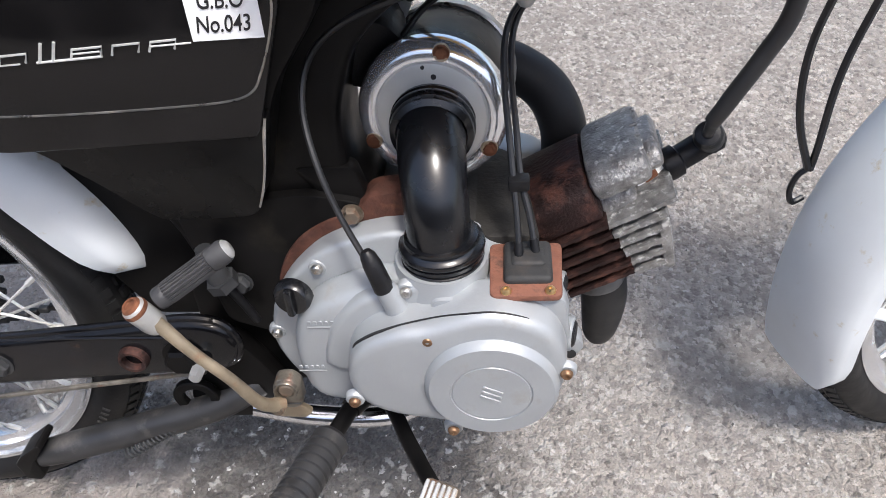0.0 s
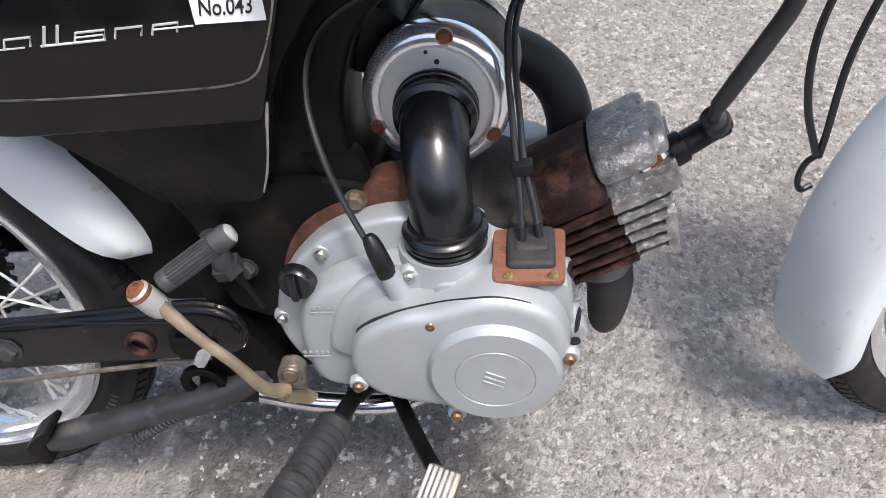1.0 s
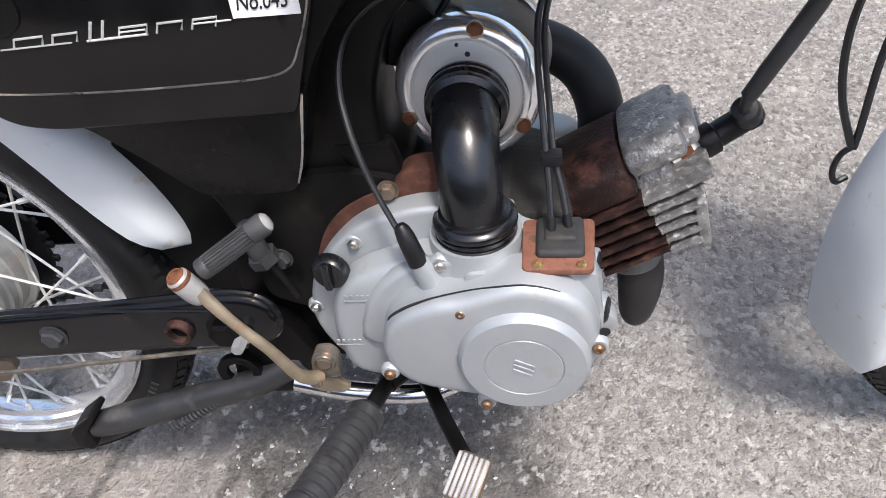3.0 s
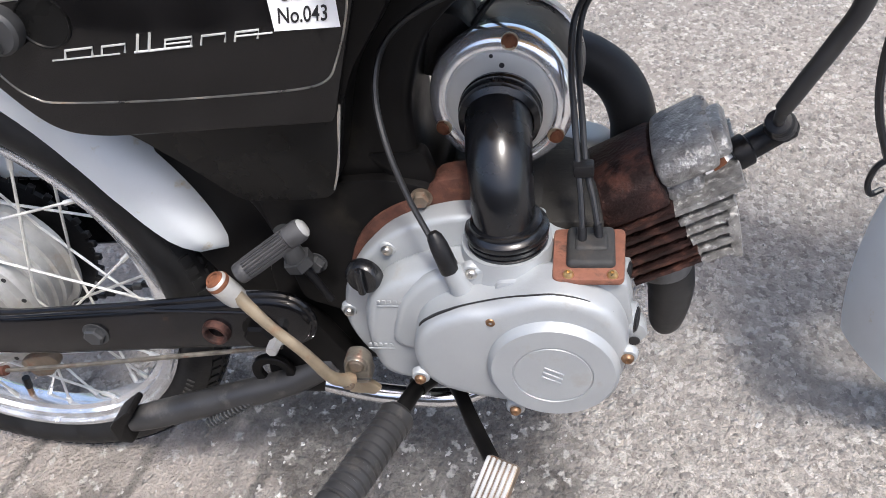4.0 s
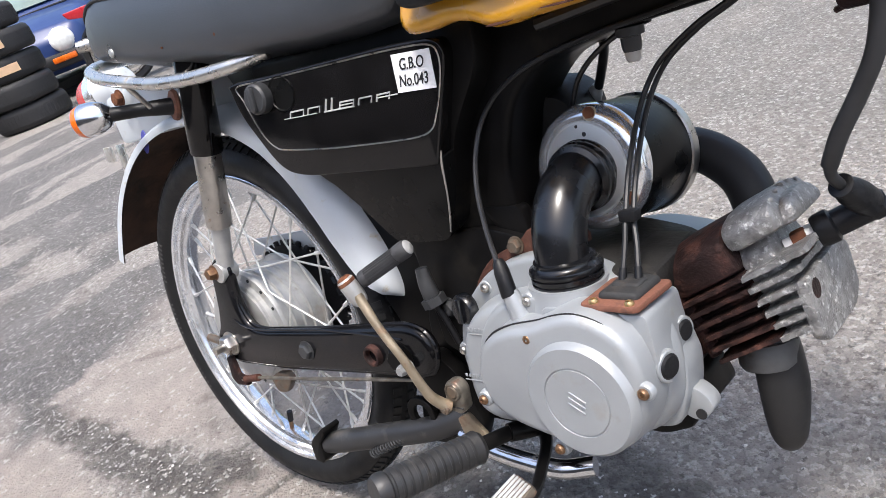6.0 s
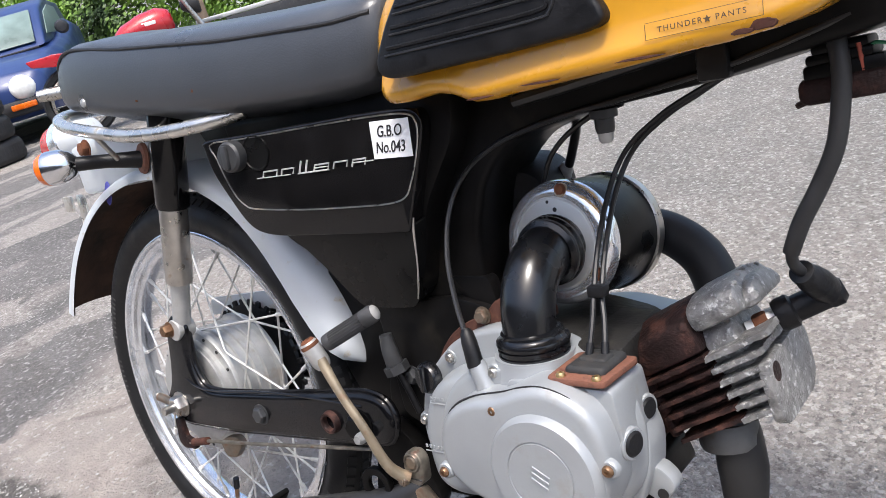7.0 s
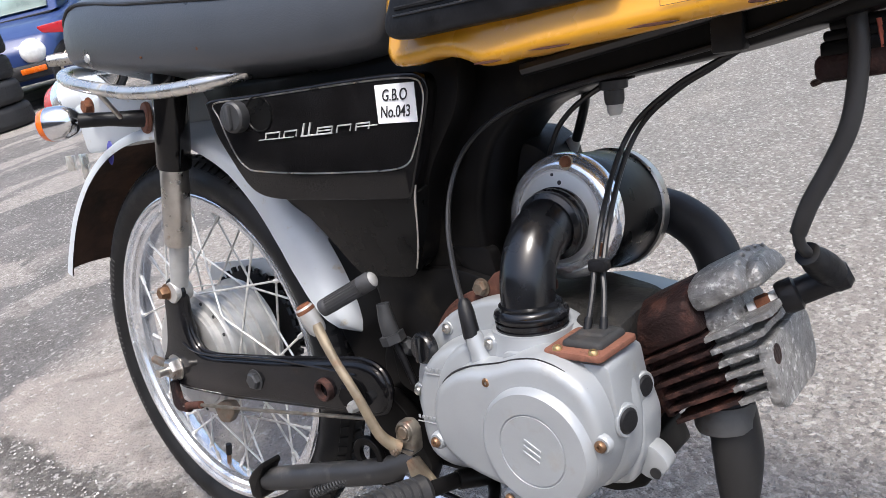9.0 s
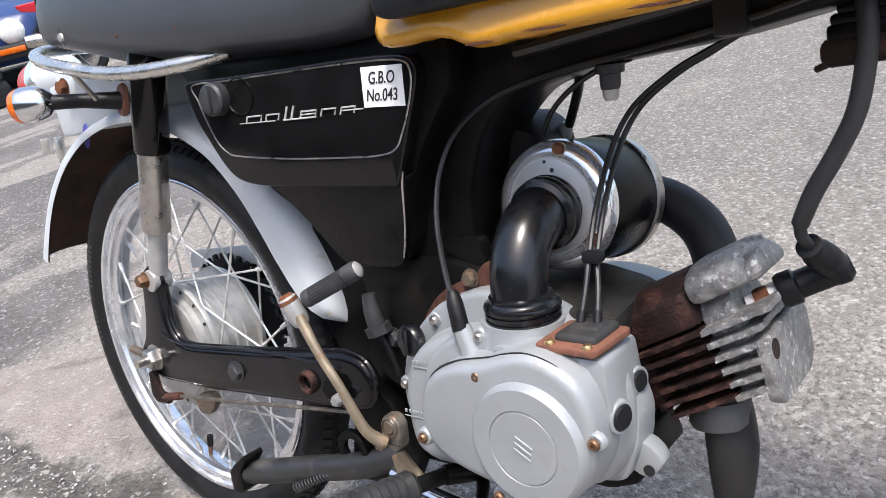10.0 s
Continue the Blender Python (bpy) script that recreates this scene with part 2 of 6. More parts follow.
def fillet(outline, r, steps=4):
    """A closed outline whose corners are rounded; r is one radius or one for each corner."""
    p = [Vector(q) for q in outline]
    n, out = len(p), []
    for k in range(n):
        a, b, c = p[k - 1], p[k], p[(k + 1) % n]
        rr = r[k] if isinstance(r, (list, tuple)) else r
        ra, rc = min(rr, (a - b).length * 0.45), min(rr, (c - b).length * 0.45)
        s, e = b + (a - b).normalized() * ra, b + (c - b).normalized() * rc
        for j in range(steps + 1):
            u = j / steps
            v = (1 - u) ** 2 * s + 2 * u * (1 - u) * b + u * u * e
            out.append((v.x, v.y))
    return out


def lathe(profile, m=None, seg=32, arc=(0.0, 360.0), bm=None, close=False):
    """A body of revolution round the local y axis: profile of (radius, y). m: its pose."""
    bm = bm or bmesh.new()
    m = m or Matrix()
    full = abs(arc[1] - arc[0] - 360) < 1e-6
    count = seg if full else seg + 1
    rings = []
    for j in range(count):
        a = radians(arc[0] + (arc[1] - arc[0]) * j / seg)
        rings.append([bm.verts.new(m @ Vector((r * math.cos(a), y, r * math.sin(a)))) for r, y in profile])
    made = []
    last = len(profile) if close else len(profile) - 1
    for j in range(seg):
        a, b = rings[j], rings[(j + 1) % count]
        for k in range(last):
            q = (k + 1) % len(profile)
            made.append(bm.faces.new((a[k], b[k], b[q], a[q])))
    bmesh.ops.remove_doubles(bm, verts=[v for r in rings for v in r], dist=1e-6)
    bmesh.ops.recalc_face_normals(bm, faces=[f for f in made if f.is_valid])
    return bm


def at(x, y, z):
    return Matrix.Translation((x, y, z))


def along(a, b):
    """A pose whose y axis runs from a to b, standing at a."""
    return Matrix.Translation(a) @ (Vector(b) - Vector(a)).to_track_quat("Y", "Z").to_matrix().to_4x4()


def block(cx, cy, cz, sx, sy, sz, bevel=0.003, m=None, bm=None, rounds=2):
    bm = bm or bmesh.new()
    got = bmesh.ops.create_cube(bm, size=1.0, matrix=(m or Matrix()) @ Matrix.Translation((cx, cy, cz)) @ Matrix.Diagonal((sx, sy, sz, 1)))
    if bevel:
        bmesh.ops.bevel(bm, geom=list({e for v in got["verts"] for e in v.link_edges}), offset=bevel, segments=rounds, profile=0.5, affect="EDGES", clamp_overlap=True)
    return bm


def screw(parent, x, y, z, r=0.0055, mat=None, name="screw", label="", way=(0, -1, 0), slot=True, hexagon=False, high=0.004):
    """A screw or bolt head on a surface: it stands out along way."""
    mat = mat or BRASS
    m = along((x, y, z), Vector((x, y, z)) + Vector(way))
    bm = bmesh.new()
    if hexagon:
        lathe([(0, high), (r * 0.8, high), (r, high * 0.75), (r, 0), (0, 0)], m, 6, bm=bm)
        lathe([(r * 1.25, 0), (r * 1.25, 0.0012), (0, 0.0012)], m, 18, bm=bm)
    else:
        lathe([(0, high * 0.6), (r * 0.25, high * 0.6), (r * 0.3, high * 0.95), (r * 0.7, high * 0.85), (r, high * 0.35), (r, 0), (0, 0)], m, 14, bm=bm)
    return part(name, bm, mat, parent, label)


# ---- ground ----
def ground_material():
    m = bpy.data.materials.new("worn_tarmac")
    m.use_nodes = True
    t = m.node_tree
    n, l = t.nodes, t.links
    b = n["Principled BSDF"]
    co = n.new("ShaderNodeTexCoord")

    def noise_at(scale, detail=6.0, rough=0.6):
        q = n.new("ShaderNodeTexNoise")
        q.inputs["Scale"].default_value, q.inputs["Detail"].default_value, q.inputs["Roughness"].default_value = scale, detail, rough
        l.new(co.outputs["Object"], q.inputs["Vector"])
        return q.outputs[0]

    def ramped(value, lo, hi, a=0.0, c=1.0):
        q = n.new("ShaderNodeMapRange")
        q.inputs[1].default_value, q.inputs[2].default_value, q.inputs[3].default_value, q.inputs[4].default_value = lo, hi, a, c
        l.new(value, q.inputs[0])
        return q.outputs[0]

    def mixed(fac, a, c, kind="MIX"):
        q = n.new("ShaderNodeMix")
        q.data_type, q.blend_type = "RGBA", kind
        for socket, value in ((q.inputs[0], fac), (q.inputs[6], a), (q.inputs[7], c)):
            if isinstance(value, (tuple, float)):
                socket.default_value = value
            else:
                l.new(value, socket)
        return q.outputs[2]

    # pale binder, mottled, with stones of several greys pressed into it
    def cells(scale):
        q = n.new("ShaderNodeTexVoronoi")
        q.inputs["Scale"].default_value = scale
        wob = n.new("ShaderNodeTexNoise")
        wob.inputs["Scale"].default_value, wob.inputs["Detail"].default_value = scale * 1.6, 3.0
        l.new(co.outputs["Object"], wob.inputs["Vector"])
        mess = n.new("ShaderNodeVectorMath")
        mess.operation = "MULTIPLY_ADD"
        l.new(wob.outputs["Color"], mess.inputs[0])
        mess.inputs[1].default_value = (1.5 / scale, 1.5 / scale, 1.5 / scale)
        l.new(co.outputs["Object"], mess.inputs[2])
        l.new(mess.outputs[0], q.inputs["Vector"])
        c = n.new("ShaderNodeSeparateColor")
        l.new(q.outputs["Color"], c.inputs[0])
        return q, c

    def both(a, c):
        q = n.new("ShaderNodeMath")
        q.operation = "MULTIPLY"
        l.new(a, q.inputs[0])
        l.new(c, q.inputs[1])
        return q.outputs[0]

    def sums(kind, a, c):
        q = n.new("ShaderNodeMath")
        q.operation = kind
        for socket, value in ((q.inputs[0], a), (q.inputs[1], c)):
            if isinstance(value, float):
                socket.default_value = value
            else:
                l.new(value, socket)
        return q.outputs[0]

    def ragged(scale, amount):
        """The place on the ground, pushed about by noise, for edges that wander."""
        q = n.new("ShaderNodeTexNoise")
        q.inputs["Scale"].default_value, q.inputs["Detail"].default_value, q.inputs["Roughness"].default_value = scale, 7.0, 0.62
        l.new(co.outputs["Object"], q.inputs["Vector"])
        centred = n.new("ShaderNodeVectorMath")
        centred.operation = "SUBTRACT"
        l.new(q.outputs["Color"], centred.inputs[0])
        centred.inputs[1].default_value = (0.5, 0.5, 0.5)
        moved = n.new("ShaderNodeVectorMath")
        moved.operation = "MULTIPLY_ADD"
        l.new(centred.outputs[0], moved.inputs[0])
        moved.inputs[1].default_value = (amount, amount, 0)
        l.new(co.outputs["Object"], moved.inputs[2])
        return moved.outputs[0]

    wide, close = ragged(3.0, 0.42), ragged(8.0, 0.20)

    def blob(where, cx, cy, rx, ry, turn=0.0, soft=0.12):
        q = n.new("ShaderNodeMapping")
        q.vector_type = "TEXTURE"
        q.inputs["Location"].default_value = (cx, cy, 0)
        q.inputs["Rotation"].default_value = (0, 0, radians(turn))
        q.inputs["Scale"].default_value = (rx, ry, 1000.0)
        l.new(where, q.inputs[0])
        far = n.new("ShaderNodeVectorMath")
        far.operation = "LENGTH"
        l.new(q.outputs[0], far.inputs[0])
        return ramped(far.outputs["Value"], 1.0 - soft, 1.0 + soft, 1.0, 0.0)

    def any_of(first, *rest):
        for r in rest:
            first = sums("MAXIMUM", first, r)
        return first

    stones, tone = cells(150.0)
    big, big_tone = cells(86.0)
    pebble = ramped(big.outputs["Distance"], 0.22, 0.40, 1.0, 0.0)
    base = mixed(ramped(noise_at(1.7, 8), 0.35, 0.65), (0.325, 0.295, 0.262, 1), (0.400, 0.364, 0.323, 1))
    base = mixed(ramped(noise_at(9, 7, 0.7), 0.46, 0.66, 0.0, 0.5), base, (0.285, 0.258, 0.235, 1))
    base = mixed(ramped(noise_at(40, 5, 0.75), 0.46, 0.60, 0.0, 0.6), base, (0.235, 0.212, 0.192, 1))
    base = mixed(ramped(tone.outputs[0], 0.55, 0.92, 0.0, 0.55), base, (0.60, 0.56, 0.515, 1))
    base = mixed(ramped(tone.outputs[1], 0.70, 0.92, 0.0, 0.6), base, (0.15, 0.135, 0.121, 1))
    base = mixed(both(pebble, ramped(big_tone.outputs[0], 0.80, 0.86, 0.0, 0.75)), base, (0.62, 0.59, 0.55, 1))
    base = mixed(both(pebble, ramped(big_tone.outputs[1], 0.84, 0.90, 0.0, 0.8)), base, (0.12, 0.108, 0.098, 1))
    base = mixed(ramped(noise_at(420, 3), 0.42, 0.68, 0.0, 0.35), base, (0.24, 0.22, 0.20, 1))
    # sparse larger stones and broad mottling
    coarse, coarse_tone = cells(46.0)
    chip = ramped(coarse.outputs["Distance"], 0.20, 0.34, 1.0, 0.0)
    base = mixed(both(chip, ramped(coarse_tone.outputs[0], 0.76, 0.80, 0.0, 0.6)), base, (0.60, 0.57, 0.51, 1))
    base = mixed(both(chip, ramped(coarse_tone.outputs[1], 0.78, 0.82, 0.0, 0.6)), base, (0.17, 0.155, 0.14, 1))
    base = mixed(ramped(noise_at(5.5, 7, 0.68), 0.50, 0.64, 0.0, 0.38), base, (0.255, 0.235, 0.210, 1))
    # worn pinkish slabs about the rear wheel
    place = n.new("ShaderNodeSeparateXYZ")
    l.new(wide, place.inputs[0])
    worn = mixed(ramped(noise_at(14, 6, 0.65), 0.38, 0.62), (0.330, 0.284, 0.250, 1), (0.415, 0.364, 0.322, 1))
    worn = mixed(ramped(noise_at(3.2, 6, 0.6), 0.44, 0.60, 0.0, 0.5), worn, (0.31, 0.282, 0.255, 1))
    worn = mixed(ramped(noise_at(120, 4, 0.7), 0.52, 0.66, 0.0, 0.45), worn, (0.22, 0.195, 0.172, 1))
    worn = mixed(both(pebble, ramped(big_tone.outputs[0], 0.86, 0.90, 0.0, 0.6)), worn, (0.60, 0.57, 0.53, 1))
    worn = mixed(both(pebble, ramped(big_tone.outputs[1], 0.90, 0.94, 0.0, 0.6)), worn, (0.15, 0.135, 0.12, 1))
    slabs = any_of(blob(close, -0.72, -0.50, 0.62, 0.33, -8), blob(close, -0.46, 0.10, 0.62, 0.17, 14), blob(close, 0.02, -0.07, 0.30, 0.085, 6), blob(close, -1.02, 0.42, 0.34, 0.14, 60))
    out = mixed(sums("MULTIPLY", slabs, 0.85), base, worn)
    # older grey tarmac behind, pale tongues of the slab surface running into it
    old = mixed(ramped(noise_at(1.4, 9, 0.7), 0.42, 0.58), (0.118, 0.112, 0.107, 1), (0.180, 0.170, 0.160, 1))
    old = mixed(ramped(noise_at(22, 6, 0.7), 0.45, 0.62, 0.0, 0.4), old, (0.115, 0.110, 0.105, 1))
    old = mixed(ramped(tone.outputs[0], 0.4, 0.95, 0.0, 0.5), old, (0.26, 0.248, 0.234, 1))
    old = mixed(both(pebble, ramped(big_tone.outputs[0], 0.80, 0.86, 0.0, 0.75)), old, (0.50, 0.485, 0.465, 1))
    streak = n.new("ShaderNodeTexNoise")
    streak.inputs["Scale"].default_value, streak.inputs["Detail"].default_value = 1.0, 3.0
    lay = n.new("ShaderNodeMapping")
    lay.inputs["Scale"].default_value = (2.1, 0.6, 1.0)
    l.new(wide, lay.inputs[0])
    l.new(lay.outputs[0], streak.inputs["Vector"])
    tongues = any_of(blob(wide, -1.56, 0.46, 0.10, 0.27, 4), blob(close, -0.93, 0.04, 0.055, 0.15, -20), blob(wide, -2.05, 0.36, 0.22, 0.10, 20), blob(wide, -1.30, 0.80, 0.12, 0.30, -10),
                     both(ramped(streak.outputs[0], 0.50, 0.47), ramped(place.outputs[0], -1.75, -2.1)))
    rear = ramped(sums("ADD", place.outputs[0], sums("MULTIPLY", place.outputs[1], 0.45)), -0.84, -0.98)
    rear = both(rear, ramped(place.outputs[1], -0.26, -0.16))
    out = mixed(both(rear, ramped(tongues, 0.0, 1.0, 1.0, 0.10)), out, old)
    # dark grit in the slab joints; grit with painted bike shade in a ragged band along the wheel and the oily ground
    # below the engine
    grit_and_shade = mixed(ramped(tone.outputs[0], 0.3, 0.95, 0.0, 0.5), (0.092, 0.083, 0.075, 1), (0.20, 0.185, 0.170, 1))
    grit_and_shade = mixed(ramped(noise_at(7, 6, 0.7), 0.48, 0.60, 0.0, 0.5), grit_and_shade, (0.20, 0.185, 0.168, 1))
    grit_and_shade = mixed(both(pebble, ramped(big_tone.outputs[0], 0.84, 0.92, 0.0, 0.8)), grit_and_shade, (0.58, 0.56, 0.53, 1))
    spot = n.new("ShaderNodeSeparateXYZ")
    l.new(ragged(11.0, 0.07), spot.inputs[0])
    x, y = spot.outputs[0], spot.outputs[1]
    cross = sums("ABSOLUTE", sums("SUBTRACT", sums("FRACT", sums("DIVIDE", sums("ADD", sums("MULTIPLY", y, -0.30), sums("ADD", x, 0.148)), 0.172), 0.0), 0.5), 0.0)
    lines = both(ramped(cross, 0.03, 0.08, 0.85, 0.0), both(ramped(sums("ABSOLUTE", sums("ADD", y, 0.04), 0.0), 0.09, 0.12, 1.0, 0.0), both(ramped(x, -0.30, -0.22), ramped(x, 0.32, 0.28))))
    # part of these dark patches is shade under the bike, put into the colour
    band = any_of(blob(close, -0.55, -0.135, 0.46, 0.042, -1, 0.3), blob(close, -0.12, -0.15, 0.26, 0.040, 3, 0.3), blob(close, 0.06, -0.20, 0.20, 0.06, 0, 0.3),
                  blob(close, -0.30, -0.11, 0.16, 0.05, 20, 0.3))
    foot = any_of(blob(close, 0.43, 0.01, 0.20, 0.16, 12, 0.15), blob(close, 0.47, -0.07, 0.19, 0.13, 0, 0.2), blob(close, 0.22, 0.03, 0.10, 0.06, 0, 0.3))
    dirt_and_shade = any_of(lines, band, foot)
    out = mixed(both(dirt_and_shade, ramped(noise_at(38, 5, 0.7), 0.30, 0.50, 0.70, 1.0)), out, grit_and_shade)
    joint = n.new("ShaderNodeTexVoronoi")
    joint.feature = "DISTANCE_TO_EDGE"
    joint.inputs["Scale"].default_value = 2.6
    l.new(wide, joint.inputs["Vector"])
    seams = both(ramped(joint.outputs["Distance"], 0.02, 0.07, 1.0, 0.0), ramped(noise_at(1.6, 5, 0.6), 0.46, 0.52))
    seams = both(seams, both(ramped(place.outputs[0], 0.45, 0.25), ramped(place.outputs[1], 0.65, 0.45)))
    out = mixed(both(seams, ramped(noise_at(30, 5, 0.7), 0.32, 0.50, 0.15, 0.45)), out, grit_and_shade)
    # the yard beyond the bike is an older, greyer surface
    beyond = both(ramped(place.outputs[1], 0.65, 1.45), ramped(noise_at(4.0, 7, 0.7), 0.34, 0.60, 0.50, 0.92))
    beyond = both(beyond, ramped(place.outputs[0], -2.4, -0.6))
    out = mixed(beyond, out, mixed(ramped(tone.outputs[0], 0.3, 0.95, 0.0, 0.6), (0.170, 0.163, 0.148, 1), (0.355, 0.340, 0.315, 1)))
    out = mixed(both(chip, ramped(coarse_tone.outputs[2], 0.70, 0.74, 0.0, 0.55)), out, (0.54, 0.52, 0.48, 1))
    out = mixed(both(chip, both(ramped(coarse_tone.outputs[0], 0.24, 0.20, 0.0, 0.7), ramped(place.outputs[1], 0.2, 0.5))), out, (0.13, 0.125, 0.115, 1))
    out = mixed(both(pebble, both(ramped(big_tone.outputs[2], 0.80, 0.84, 0.0, 0.65), ramped(place.outputs[1], 0.15, 0.45))), out, (0.13, 0.12, 0.11, 1))
    out = mixed(both(pebble, both(ramped(big_tone.outputs[2], 0.20, 0.16, 0.0, 0.65), ramped(place.outputs[1], 0.15, 0.45))), out, (0.60, 0.575, 0.54, 1))
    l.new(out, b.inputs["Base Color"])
    b.inputs["Roughness"].default_value = 0.85
    b.inputs["Specular IOR Level"].default_value = 0.3
    high = n.new("ShaderNodeMath")
    high.operation = "ADD"
    l.new(sums("ADD", ramped(stones.outputs["Distance"], 0.0, 0.8, 0.7, 0.0), ramped(big.outputs["Distance"], 0.0, 0.6, 0.9, 0.0)), high.inputs[0])
    l.new(noise_at(300, 3), high.inputs[1])
    rel = n.new("ShaderNodeBump")
    rel.inputs["Strength"].default_value, rel.inputs["Distance"].default_value = 1.0, 0.006
    l.new(high.outputs[0], rel.inputs["Height"])
    l.new(rel.outputs[0], b.inputs["Normal"])
    return m


GROUND = ground_material()


def stone_material():
    m = bpy.data.materials.new("loose_stone")
    m.use_nodes = True
    n, l = m.node_tree.nodes, m.node_tree.links
    geo, ramp = n.new("ShaderNodeNewGeometry"), n.new("ShaderNodeValToRGB")
    ramp.color_ramp.elements[0].color, ramp.color_ramp.elements[1].color = (0.12, 0.11, 0.10, 1), (0.60, 0.58, 0.55, 1)
    l.new(geo.outputs["Random Per Island"], ramp.inputs[0])
    l.new(ramp.outputs[0], n["Principled BSDF"].inputs["Base Color"])
    n["Principled BSDF"].inputs["Roughness"].default_value = 0.8
    return m


GRIT_STONE = stone_material()


def make_ground():
    bm = bmesh.new()
    xs = [-900, -200, -60, -20, *np.linspace(-8, 6, 57), 20, 60, 200, 900]
    ys = [-900, -200, -60, -20, *np.linspace(-3, 9, 49), 20, 60, 200, 900]
    grid = [[bm.verts.new((x, y, 0.005 * noise.noise((x * 1.1, y * 1.1, 0)) + 0.002)) for y in ys] for x in xs]
    for a, b in zip(grid, grid[1:]):
        for k in range(len(ys) - 1):
            bm.faces.new((a[k], b[k], b[k + 1], a[k + 1]))
    ob = part("ground", bm, GROUND, label="worn pale tarmac yard with pressed-in stones and dark patches", kind="structure")
    return tagged(ob, category="ground")


make_ground()


# loose grit and small stones lying along the slab joints and below the engine
def loose_grit():
    rng = random.Random(11)
    bm = bmesh.new()
    fields = [(-0.55, -0.135, 0.45, 0.06, 420), (-0.05, -0.17, 0.30, 0.06, 260), (0.42, 0.0, 0.20, 0.14, 420), (-1.0, 0.1, 0.7, 0.5, 260), (0.9, 0.3, 0.5, 0.5, 260), (-0.3, 0.3, 0.8, 0.4, 220)]
    for cx, cy, rx, ry, count in fields:
        for _ in range(count):
            r = 0.0011 + 0.0026 * rng.random() ** 3
            m = Matrix.Translation((cx + rng.gauss(0, 0.55) * rx, cy + rng.gauss(0, 0.55) * ry, 0.0025 + r * 0.35)) @ Matrix.Rotation(rng.random() * 6.28, 4, "Z") @ Matrix.Diagonal((r * rng.uniform(0.8, 1.6), r, r * 0.75, 1))
            ring = [bm.verts.new(m @ Vector((math.cos(k * 1.2566 + rng.random() * 0.5), math.sin(k * 1.2566 + rng.random() * 0.5), rng.uniform(-0.3, 0.3)))) for k in range(5)]
            top = bm.verts.new(m @ Vector((rng.uniform(-0.3, 0.3), rng.uniform(-0.3, 0.3), 1.0)))
            low = bm.verts.new(m @ Vector((0, 0, -1.0)))
            for k in range(5):
                bm.faces.new((ring[k], ring[(k + 1) % 5], top))
                bm.faces.new((ring[(k + 1) % 5], ring[k], low))
    ob = part("loose_grit", bm, GRIT_STONE, label="small grey and white stones lying loose on the tarmac", kind="stuff", smooth=5)
    return tagged(ob, category="gravel")


loose_grit()

# ---- the motorcycle: x forward, y to its left side, z up, in its own leaning frame ----
BIKE = Matrix((
    (0.99928, -0.00324, -0.03789, -0.00375),
    (0.01108, 0.97792, 0.20869, -0.01624),
    (0.03638, -0.20896, 0.97725, 0.00445),
    (0, 0, 0, 1)))
bike = thing("motorcycle", "old black, silver and yellow small motorcycle leaning on rough tarmac", "motorcycle", BIKE)
AXLE = (0.003, -0.0165, 0.2855)


